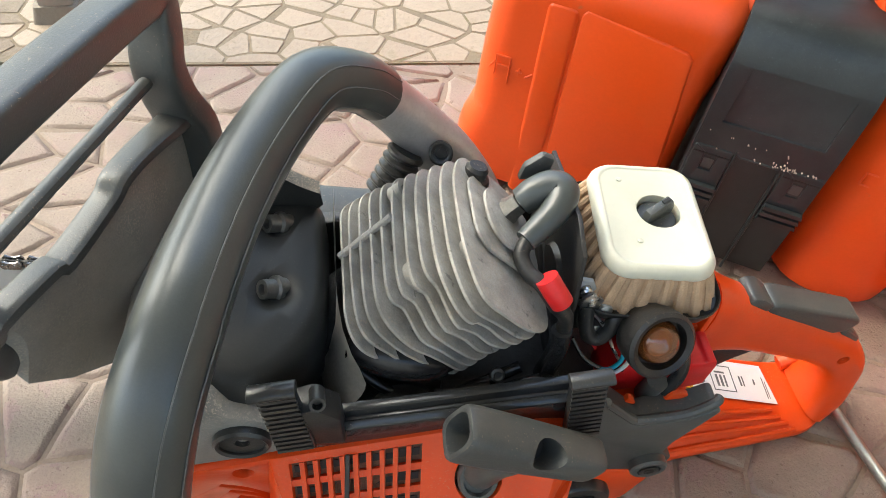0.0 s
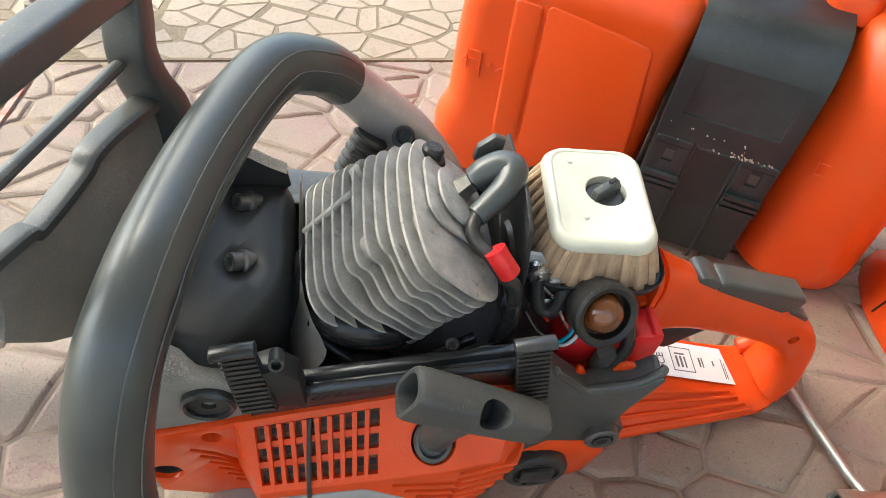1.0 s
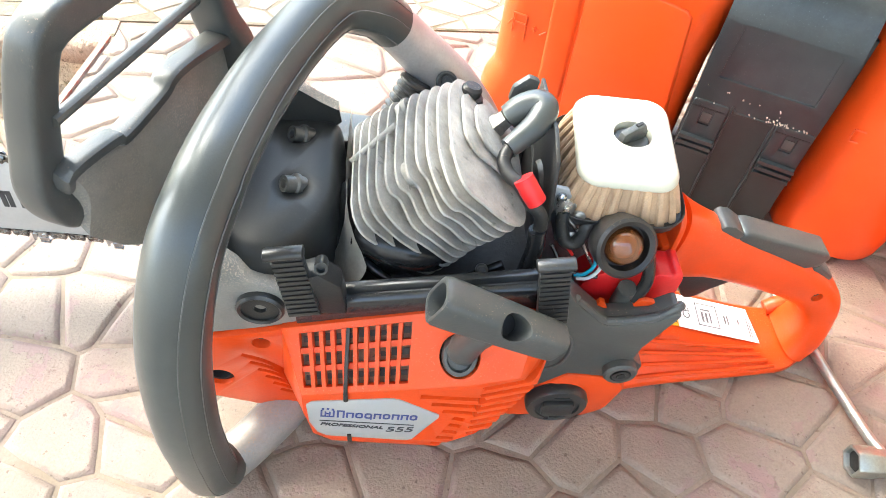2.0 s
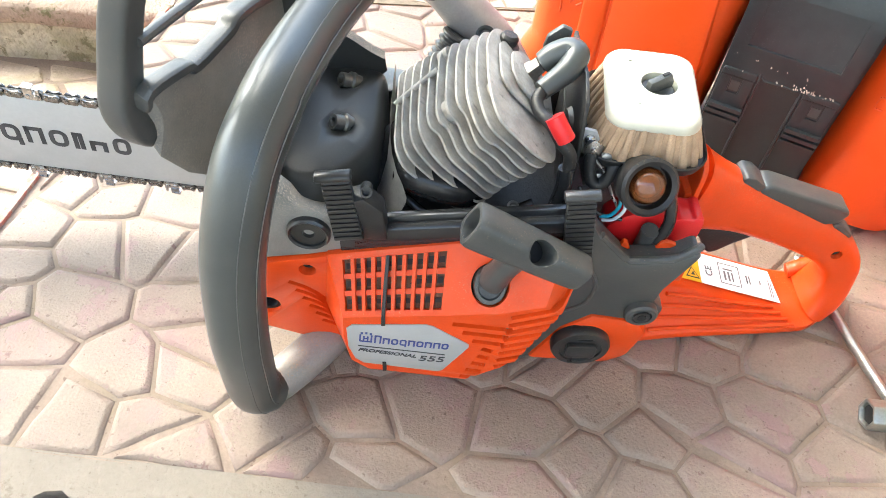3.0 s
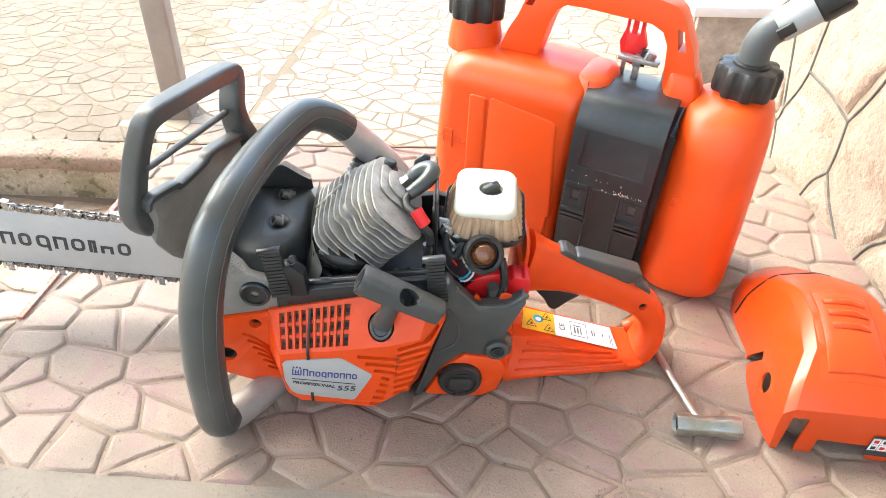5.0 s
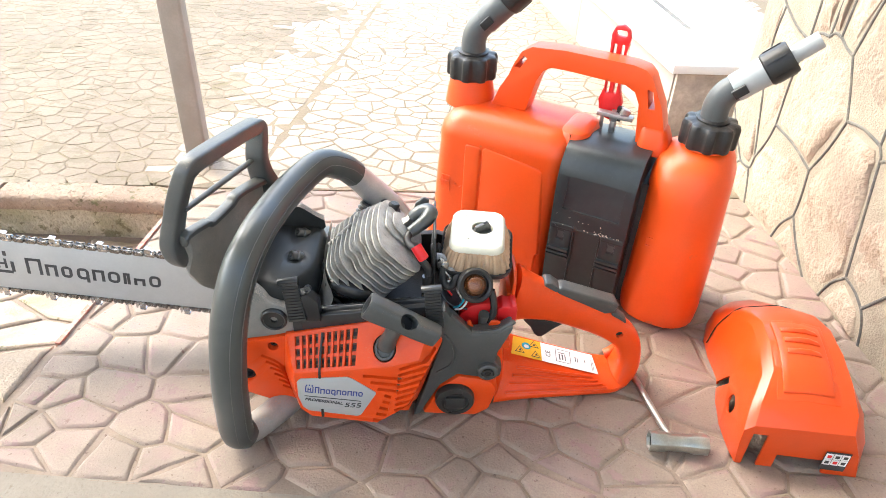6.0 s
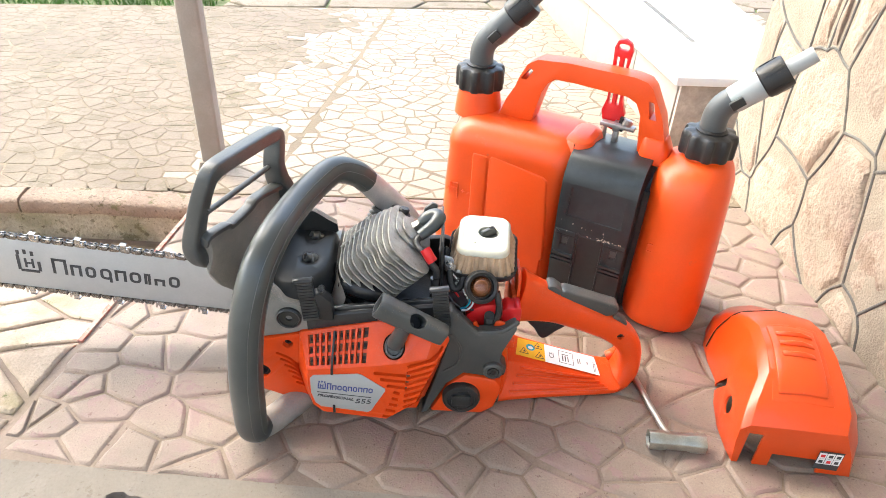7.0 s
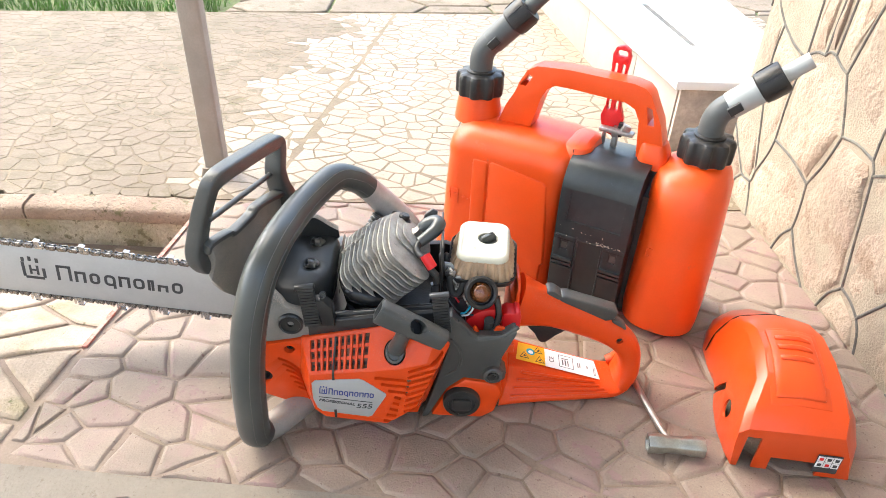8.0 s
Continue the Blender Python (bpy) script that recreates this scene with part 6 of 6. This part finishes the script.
def spout(w, d, z, barrel, angle, size, lift):
    """A screw cap with grip lobes and a bent pouring spout."""
    ring = [(0.0345 + 0.0024 * math.tanh(2.2 * math.cos(9 * a))) for a in [2 * math.pi * i / 90 for i in range(90)]]
    pts = [(r * math.cos(2 * math.pi * i / 90), r * math.sin(2 * math.pi * i / 90)) for i, r in enumerate(ring)]
    bm = stack([([(x * 0.97, y * 0.97) for x, y in pts], 0.0), (pts, 0.003), (pts, 0.027), ([(x * 0.94, y * 0.94) for x, y in pts], 0.032), ([(x * 0.6, y * 0.6) for x, y in pts], 0.034)])
    bm.transform(Matrix.Translation((w, d, z)))
    c = part("screw_cap", bm, BLACK, can, "black lobed screw cap", bevel=0.0008)
    part("neck", lathe([(0.036, -0.04), (0.034, -0.02), (0.030, 0.002)], Matrix.Translation((w, d, z)), 30), ORANGE_CAN, can)
    ca, sa = math.cos(radians(angle)), math.sin(radians(angle))
    cl, sl = math.cos(radians(lift)), math.sin(radians(lift))
    dirn = Vector((cl * ca, cl * sa, sl))
    flat = Vector((ca, sa, 0))
    p0 = Vector((w, d, z + 0.032))
    p1 = p0 + Vector((0, 0, 0.022))
    p2 = p1 + flat * 0.006 + Vector((0, 0, 0.016))
    p3 = p2 + dirn * 0.018
    part("collar", lathe([(size * 1.25, 0.031), (size * 1.25, 0.036), (size * 1.05, 0.0375)], Matrix.Translation((w, d, z)), 28), BLACK, c)
    part("elbow", tube([(*p0, size, size), (*p1, size, size), (*p2, size, size), (*p3, size, size)], None, 24, 6, side=(-sa, ca, 0)), SPOUT_L, c, "dark grey spout elbow", sharp=60)
    q0 = p2 + dirn * 0.010
    at = axis(q0, q0 + dirn)
    part("barrel", lathe([(size * 0.95, 0), (size * 1.06, 0.002), (size * 1.10, 0.046), (size * 1.0, 0.048)], at, 28), barrel, c, "spout barrel", bevel=0.0006)
    sleeve = part("sleeve", lathe([(size * 1.12, 0.040), (size * 1.24, 0.042), (size * 1.24, 0.070), (size * 1.16, 0.073), (size * 0.72, 0.073), (size * 0.70, 0.068)], at, 28), BLACK, c, "black spout sleeve")
    for k in range(6):
        bm = box((size * 1.25, 0, 0.057), (0.0016, 0.0030, 0.022))
        bm.transform(at @ pose(0, 0, 0, 0, 0, 60 * k + 20))
        part("sleeve_rib", bm, BLACK, sleeve)
    part("outlet", lathe([(size * 0.64, 0.066), (size * 0.62, 0.106), (size * 0.52, 0.106), (size * 0.5, 0.08)], at, 24), barrel, c, "spout outlet")
    bm = box((-size * 1.1, 0, 0.006), (0.006, 0.012, 0.018))
    bm.transform(at)
    part("catch", bm, BLACK, c, bevel=0.0015)
    return c


spout(-0.258, 0.068, 0.287, SPOUT_L, 20, 0.0175, 47)
spout(0.081, 0.070, 0.266, SPOUT_W, 15, 0.0168, 42)

# file handle and files standing in the tool box
files = thing("file_guide", "red plastic file handle with files standing in the tool box", "file", CAN_M)
part("red_handle", prism([(-0.074, 0.285), (-0.068, 0.262), (-0.054, 0.258), (-0.045, 0.266), (-0.040, 0.284), (-0.047, 0.303), (-0.049, 0.345), (-0.0455, 0.374), (-0.049, 0.384), (-0.058, 0.389), (-0.068, 0.386), (-0.0715, 0.376), (-0.0695, 0.345), (-0.069, 0.303)], 0.090, 0.099), RED, files, "red plastic handle with cut-outs", bevel=0.002,
     cuts=[prism(rounded(-0.0585, 0.378, 0.0075, 0.0042, 0.0040), 0.07, 0.11), prism(rounded(-0.0640, 0.330, 0.0022, 0.034, 0.002), 0.07, 0.11), prism(rounded(-0.0535, 0.330, 0.0022, 0.034, 0.002), 0.07, 0.11)])
part("file", rod((-0.064, 0.092, 0.20), (-0.064, 0.092, 0.265), 0.003, 12), DULL_STEEL, files)
part("file", rod((-0.012, 0.092, 0.20), (-0.012, 0.092, 0.340), 0.0024, 12), DULL_STEEL, files)
part("file_tang", box((-0.040, 0.086, 0.272), (0.007, 0.008, 0.020)), BLACK, files)
part("clamp", merged(box((-0.046, 0.085, 0.252), (0.008, 0.010, 0.026)), box((-0.046, 0.085, 0.268), (0.010, 0.012, 0.014)), box((-0.044, 0.080, 0.271), (0.050, 0.012, 0.006)), box((-0.032, 0.082, 0.277), (0.012, 0.010, 0.010), pose(0, 0, 0, 0, 20, 25))), DULL_STEEL, files, "bright steel clamp", bevel=0.001)

# ---- wrench on the floor ----
wrench = thing("plug_wrench", "chrome combination plug wrench lying on the floor", "wrench")
ax = axis((0.327, 0.2225, 0.0125), (0.396, 0.2265, 0.0125))
hexr = [(0.0128, 0), (0.0128, 0.016), (0.0112, 0.022), (0.0112, 0.046), (0.0128, 0.052), (0.0128, 0.069)]
part("socket", lathe(hexr, ax @ pose(0, 0, 0, 0, 0, 30), 6), WRENCH, wrench, "hexagonal steel socket", bevel=0.0012, cuts=[lathe([(0.0098, -0.01), (0.0098, 0.03)], ax @ pose(0, 0, 0, 0, 0, 30), 6)])
# dark disc inside the socket, painted as the shade of its hollow
part("socket_hollow", lathe([(0.0094, 0.004), (0.0094, 0.012)], ax @ pose(0, 0, 0, 0, 0, 30), 6), RECESS_SHADE, wrench)
part("shank", tube([(0.3545, 0.228, 0.014, 0.0042, 0.0042), (0.345, 0.255, 0.010, 0.0042, 0.0042), (0.318, 0.345, 0.006, 0.0045, 0.004), (0.306, 0.388, 0.0045, 0.006, 0.0022)], None, 14, 5, side=(1, 0, 0)), WRENCH, wrench, "round steel shank")

# ---- the removed top cover lying against the wall ----
shell = thing("top_cover", "glossy orange plastic top cover lying beside the stone wall", "engine cover")


SHELL = [
    (0.216, (0.428, 0.424, 0.424, 0.480, 0.540, 0.556, 0.566), (0, 0.035, 0.064, 0.067, 0.068, 0.035, 0)),
    (0.235, (0.424, 0.424, 0.430, 0.490, 0.545, 0.568, 0.576), (0, 0.045, 0.083, 0.087, 0.082, 0.040, 0)),
    (0.270, (0.421, 0.431, 0.446, 0.500, 0.545, 0.575, 0.584), (0, 0.055, 0.102, 0.104, 0.096, 0.050, 0)),
    (0.310, (0.424, 0.434, 0.450, 0.500, 0.546, 0.578, 0.588), (0, 0.055, 0.109, 0.111, 0.102, 0.050, 0)),
    (0.352, (0.434, 0.438, 0.452, 0.500, 0.544, 0.577, 0.588), (0, 0.055, 0.106, 0.112, 0.104, 0.050, 0)),
    (0.390, (0.430, 0.434, 0.448, 0.500, 0.540, 0.570, 0.582), (0, 0.050, 0.092, 0.102, 0.094, 0.045, 0)),
    (0.425, (0.430, 0.434, 0.446, 0.495, 0.532, 0.556, 0.570), (0, 0.040, 0.070, 0.080, 0.074, 0.040, 0)),
    (0.460, (0.440, 0.444, 0.455, 0.490, 0.525, 0.545, 0.555), (0, 0.028, 0.048, 0.056, 0.050, 0.025, 0)),
    (0.485, (0.455, 0.460, 0.468, 0.490, 0.512, 0.526, 0.532), (0, 0.015, 0.026, 0.030, 0.026, 0.012, 0))]


def chamfered(xs, zs):
    """The row of a section with a slanting strip between the side wall and the top."""
    row = list(zip(xs, zs))
    x, z = row[2]
    return row[:2] + [(x - 0.001, z - 0.008), (x + 0.009, z + 0.001)] + row[3:]


def shell_z(x, y):
    """Height of the shell's top at a place."""
    for (ya, xa, za), (yb, xb, zb) in zip(SHELL, SHELL[1:]):
        if ya <= y <= yb:
            t = (y - ya) / (yb - ya)
            xs = [p + (q - p) * t for p, q in zip(xa, xb)]
            zs = [p + (q - p) * t for p, q in zip(za, zb)]
            row = chamfered(xs, zs)
            return float(np.interp(x, [p[0] for p in row], [p[1] for p in row]))
    return 0.0


bm = bmesh.new()
grid = [[bm.verts.new((x, y, z + 0.001)) for x, z in chamfered(xs, zs)] for y, xs, zs in SHELL]
for a, b in zip(grid, grid[1:]):
    for i in range(len(a) - 1):
        bm.faces.new((a[i], a[i + 1], b[i + 1], b[i]))
bm.faces.new(grid[0])
bmesh.ops.recalc_face_normals(bm, faces=bm.faces)
if sum(f.normal.z for f in bm.faces) < 0:
    bmesh.ops.reverse_faces(bm, faces=bm.faces[:])
bmesh.ops.solidify(bm, geom=bm.faces[:], thickness=0.003)
shell_body = part("shell", bm, ORANGE_COVER, shell, "glossy orange shell", bevel=0.004, seg=3, sharp=30,
                  cuts=[lathe([(0.0115, -0.05), (0.0115, 0.05)], Matrix.Translation((0.428, 0.277, 0.034)) @ pose(0, 0, 0, 0, 80, 0), 24), box((0.4435, 0.21, 0.018), (0.017, 0.06, 0.070)), box((0.498, 0.21, 0.0), (0.056, 0.06, 0.046)),
                        box((0.428, 0.326, 0.020), (0.04, 0.010, 0.050), pose(0, 0, 0, 35, 0, 0))])


def over_shell(name, corners, lift, n=6):
    """A plate that follows the shell's top between four corners."""
    bm = bmesh.new()
    def at(a, b, d):
        p = Vector(corners[0]).lerp(Vector(corners[1]), a).lerp(Vector(corners[3]).lerp(Vector(corners[2]), a), b)
        return bm.verts.new((p.x, p.y, shell_z(p.x, p.y) + d))
    top = [[at(i / n, j / n, lift if 0 < i < n and 0 < j < n else lift * 0.75) for i in range(n + 1)] for j in range(n + 1)]
    low = [[at(i / n, j / n, -0.004) for i in range(n + 1)] for j in range(n + 1)]
    for g in (top, low):
        for j in range(n):
            for i in range(n):
                bm.faces.new((g[j][i], g[j][i + 1], g[j + 1][i + 1], g[j + 1][i]))
    rim = [(0, i) for i in range(n)] + [(i, n) for i in range(n)] + [(n, n - i) for i in range(n)] + [(n - i, 0) for i in range(n)]
    for (a, b), (c, d) in zip(rim, rim[1:] + rim[:1]):
        bm.faces.new((top[a][b], top[c][d], low[c][d], low[a][b]))
    return part(name, bm, ORANGE_COVER, shell_body, bevel=0.0012)


over_shell("panel_rim", [(0.456, 0.238), (0.527, 0.240), (0.531, 0.352), (0.462, 0.356)], 0.0020)
over_shell("raised_panel", [(0.463, 0.246), (0.520, 0.248), (0.524, 0.344), (0.468, 0.348)], 0.0055)
for k in range(3):
    y = 0.292 + 0.017 * k
    over_shell("grip_rib", [(0.474, y), (0.514 + 0.002 * k, y), (0.512 + 0.002 * k, y + 0.007), (0.474, y + 0.007)], 0.0095, 3)
part("seam", tube([(0.4300, 0.412, 0.010), (0.4345, 0.408, 0.048)] + [(x, 0.405, shell_z(x, 0.405) + 0.0012) for x in (0.449, 0.462, 0.478, 0.496, 0.515)], 0.0009, 6, 4), RECESS_SHADE, shell_body)
st_m = Matrix.Translation((0.533, 0.2140, 0.026)) @ pose(0, 0, 0, 89, 0, 0)
def st(cx, cy, w, h, z, name, m_, parent, label=""):
    bm = box((cx, cy, z), (w, h, 0.0004))
    bm.transform(st_m)
    return part(name, bm, m_, parent, label)
sticker = st(0, 0, 0.028, 0.030, 0.0, "sticker", PRINT, shell_body, "small sticker with six red and white pictograms")
for i in range(3):
    for j in range(2):
        st(-0.009 + 0.009 * i, 0.008 - 0.0095 * j, 0.0082, 0.0088, 0.0004, "pictogram", LABEL_W, sticker)
        st(-0.009 + 0.009 * i, 0.008 - 0.0095 * j, 0.0045, 0.0042, 0.0008, "pictogram_mark", RED if (i + j) % 2 == 0 and i < 2 else PRINT, sticker)

# ---- grass beyond the yard ----
rng = random.Random(5)
bm = bmesh.new()
for i in range(9000):
    x = rng.uniform(-3.4, -0.93)
    y = yard_end(x) + 0.01 + rng.random() ** 1.6 * 1.8
    h, a, w = rng.uniform(0.02, 0.055), rng.uniform(0, 6.3), rng.uniform(0.0015, 0.003)
    dx, dy = math.cos(a) * w, math.sin(a) * w
    lx, ly = rng.uniform(-0.02, 0.02), rng.uniform(-0.02, 0.02)
    v = [bm.verts.new(p) for p in ((x - dx, y - dy, -0.006), (x + dx, y + dy, -0.006), (x + lx, y + ly, h))]
    bm.faces.new(v)
tagged(part("grass", bm, GRASS, None), "short green lawn grass beyond the paving", "grass", kind="stuff")


# ---- pieces of the paving and the wall ----
def tidy(poly, least):
    """Drops corners that lie closer together than least."""
    out = []
    for p in poly:
        if not out or math.dist(p, out[-1]) > least:
            out.append(p)
    if len(out) > 3 and math.dist(out[0], out[-1]) < least:
        out.pop()
    return out


def cell_mesh(poly, gap, z_at, lift, rng, soft):
    """One stamped piece: its sides, a rounded shoulder and a slightly uneven top."""
    a = tidy(inset(tidy(poly, 0.010), gap), 0.008)
    n = len(a)
    if n < 3:
        return None
    area = abs(sum(p[0] * q[1] - q[0] * p[1] for p, q in zip(a, a[1:] + a[:1]))) / 2
    round_ = area / sum(math.dist(p, q) for p, q in zip(a, a[1:] + a[:1])) ** 2
    if area < 0.0004 or round_ < 0.022:
        return None
    perimeter = sum(math.dist(p, q) for p, q in zip(a, a[1:] + a[:1]))
    wide = min(1.0, 2 * area / perimeter / 0.016) * soft
    if soft >= 1.0:
        worn = []
        for p, q in zip(a, a[1:] + a[:1]):
            k = max(1, round(math.dist(p, q) / 0.021))
            for i in range(k):
                w = 0.0009 if i else 0.0004
                worn.append((p[0] + (q[0] - p[0]) * i / k + rng.uniform(-w, w), p[1] + (q[1] - p[1]) * i / k + rng.uniform(-w, w)))
        a, n = worn, len(worn)
    cx, cy = sum(p[0] for p in a) / n, sum(p[1] for p in a) / n
    s = 1 if sum(p[0] * q[1] - q[0] * p[1] for p, q in zip(a, a[1:] + a[:1])) > 0 else -1
    def ring(d):
        """Corners moved in along their bisectors by d."""
        out = []
        for k in range(n):
            p, q, r = a[k - 1], a[k], a[(k + 1) % n]
            e1 = Vector((q[0] - p[0], q[1] - p[1])).normalized()
            e2 = Vector((r[0] - q[0], r[1] - q[1])).normalized()
            n1, n2 = Vector((-e1.y, e1.x)) * s, Vector((-e2.y, e2.x)) * s
            m = n1 + n2
            m = m * (d / max(0.45, m.dot(n1)))
            out.append((q[0] + m.x, q[1] + m.y))
        return out
    dz = rng.uniform(-0.0002, 0.0002)
    tx, ty = rng.uniform(-0.004, 0.004), rng.uniform(-0.004, 0.004)
    bm = bmesh.new()
    rows = []
    for d, h in ((-0.0006, -0.010), (0.0, -0.0023), (0.0010 * wide, -0.0016), (0.0020 * wide, -0.0007), (0.0029 * wide, -0.0001), (0.0038 * wide, lift), (0.0054 * wide, lift)):
        rows.append([bm.verts.new((x, y, z_at(x, y) + h + (dz + tx * (x - cx) + ty * (y - cy) if h > -0.004 else 0))) for x, y in ring(d)])
    for u_, v_ in zip(rows, rows[1:]):
        for k in range(n):
            bm.faces.new((u_[k], u_[(k + 1) % n], v_[(k + 1) % n], v_[k]))
    bm.faces.new(rows[-1])
    return bm


def lay(polys, parent, material, gap, z_at, rng, limit, keep, soft=1.0):
    """Lays pieces: those for which keep() holds as parts, up to a limit, and the rest as one joined part."""
    polys = [p for p in polys if len(p) >= 3]
    single = sorted((p for p in polys if keep(p)), key=lambda p: min(math.dist(q, (0.1, 0.25)) for q in p))[:limit]
    ids = {id(p) for p in single}
    rest = []
    for p in polys:
        bm = cell_mesh(p, gap, z_at, 0.0004, rng, soft)
        if bm is None:
            continue
        if id(p) in ids:
            part("paving_piece", bm, material, parent, sharp=60)
        else:
            rest.append(bm)
    if rest:
        ob = part("paving_pieces", merged(*rest), material, parent, sharp=60)
        tagged(ob, kind="stuff")


def cut_to(polys, sides):
    """Clips cells to a convex region given as (point, outward normal) pairs."""
    out = []
    for p in polys:
        for (mx, my), (nx, ny) in sides:
            p = clip(p, mx, my, nx, ny)
            if len(p) < 3:
                break
        if len(p) >= 3:
            area = abs(sum(a[0] * b[1] - b[0] * a[1] for a, b in zip(p, p[1:] + p[:1]))) / 2
            if area > 0.0002:
                out.append(p)
    return out


EN = (math.sin(EDGE), -math.cos(EDGE))
rng = random.Random(21)
cells = list(voronoi(rng, -0.5, 1.2, 0.0, 1.25, 0.051, 0.86, 1.25))
lay(cut_to(cells, [((0, edge_y(0) + 0.001), EN), ((RAMP_X + 0.003, 0), (-1, 0)), ((0, seam_y(0) - 0.0015), (-0.16, 1)), ((1.2, 0), (1, 0))]), terrace, PAVE, 0.0017, lambda x, y: 0.0, rng, 280, lambda p: max(q[0] for q in p) < 0.75)
rng = random.Random(8)
cells = list(voronoi(rng, -1.9, -0.4, 0.0, 0.72, 0.095, 0.44, 1.1))
lay(cut_to(cells, [((RAMP_X - 0.005, 0), (1, 0)), ((-0.467, 0.652), (-0.151, 1)), ((0, edge_y(-0.447)), EN)]), sunken, MOSSY, 0.004, dip, rng, 70, lambda p: True)
rng = random.Random(13)
cells = list(voronoi(rng, -3.2, 0.9, 0.5, 2.35, 0.036, 0.62, 1.3))
slabs = cut_to(cells, [((0, seam_y(0) + 0.0015), (0.16, -1)), ((-0.53, 1.95), (-0.25, 1))])
# a straight control joint crosses the yard
slabs = cut_to(slabs, [((-0.3505, 0), (1, 0))]) + cut_to(slabs, [((-0.3445, 0), (-1, 0))])


def has_sheen(p):
    """The yard is paler towards the wall, painted for the sky's sheen; the change is patchy."""
    x, y = sum(q[0] for q in p) / len(p), sum(q[1] for q in p) / len(p)
    return x + 0.16 * noise.noise((x * 5, y * 5, 4.0)) + 0.14 * noise.noise((x * 31, y * 31, 9.0)) > -0.50


lay([p for p in slabs if not has_sheen(p)], yard, FARPAVE, 0.0007, lambda x, y: 0.0, rng, 90, lambda p: True, 0.4)
lay([p for p in slabs if has_sheen(p)], yard, PALEPAVE, 0.0007, lambda x, y: 0.0, rng, 200, lambda p: True, 0.4)
rng = random.Random(17)
cells = list(voronoi(rng, -1.3, 1.6, 1.6, 3.4, 0.24, 0.4, 1.2))
lay(cut_to(cells, [((-0.53, 1.965), (0.25, -1)), ((-0.92, 0), (-1, 0))]), ground, FARPAVE, 0.006, lambda x, y: -0.001, rng, 10, lambda p: False)

# stones of the clad wall and the raised pointing between them
rng = random.Random(33)
stones = []
for poly in voronoi(rng, -0.12, 0.74, -0.02, 0.75, 0.185, 0.70, 0.58):
    p = cut_to([poly], [((-0.1, 0), (-1, 0)), ((0.72, 0), (1, 0)), ((0, -0.004), (0, -1)), ((0, 0.9), (0, 1))])
    if p:
        stones.append(p[0])


def stone_mesh(poly, rng):
    """A split stone: irregular outline and a faceted face standing proud of the mortar."""
    c = inset(poly, 0.0080)
    if len(c) < 3:
        return None
    ring = []
    for a, b in zip(c, c[1:] + c[:1]):
        n = max(1, int(math.dist(a, b) / 0.022))
        for i in range(n):
            t = i / n
            k = 0.0028 if i else 0.001
            ring.append((a[0] + (b[0] - a[0]) * t + rng.uniform(-k, k), a[1] + (b[1] - a[1]) * t + rng.uniform(-k, k)))
    cx, cy = sum(p[0] for p in ring) / len(ring), sum(p[1] for p in ring) / len(ring)
    base = rng.uniform(0.0055, 0.0090)
    tx, ty = rng.uniform(-0.05, 0.05), rng.uniform(-0.05, 0.05)
    bm = bmesh.new()
    rings = []
    for k, d in ((1.0, 0.0), (0.99, 0.42), (0.94, 0.66), (0.86, 0.86), (0.70, 0.98), (0.42, 1.0)):
        row = []
        for p in ring:
            x, y = cx + (p[0] - cx) * k, cy + (p[1] - cy) * k
            h = d * (base + tx * (x - cx) + ty * (y - cy)) + (0.0060 * noise.noise((x * 16, y * 16, 2.0)) + 0.0028 * noise.noise((x * 60, y * 60, 5.0)) if d > 0.5 else 0)
            row.append(bm.verts.new((x, y, 0.034 - max(0.0, h) if d else 0.04)))
        rings.append(row)
    for a, b in zip(rings, rings[1:]):
        for i in range(len(a)):
            j = (i + 1) % len(a)
            bm.faces.new((a[i], a[j], b[j], b[i]))
    mid = bm.verts.new((cx, cy, 0.034 - base))
    for i in range(len(ring)):
        bm.faces.new((rings[-1][i], rings[-1][(i + 1) % len(ring)], mid))
    bm.transform(wall_m)
    return bm


seams = []
for poly in stones:
    bm = stone_mesh(poly, rng)
    if bm is not None:
        part("stone", bm, STONE, wall, sharp=28)
    for a, b in zip(poly, poly[1:] + poly[:1]):
        if (a, b) > (b, a) and math.dist(a, b) > 0.012:
            seams.append(tube([(a[0], a[1], 0.0306, 0.0026, 0.0029), ((a[0] + b[0]) / 2 + rng.uniform(-0.007, 0.007), (a[1] + b[1]) / 2 + rng.uniform(-0.007, 0.007), 0.0304, 0.0028, 0.0023), (b[0], b[1], 0.0306, 0.0026, 0.0029)], None, 8, 3, side=(0, 0, 1)))
bm = merged(*seams)
bm.transform(wall_m)
tagged(part("pointing", bm, MORTAR, wall, "dark grey raised pointing"), kind="stuff")
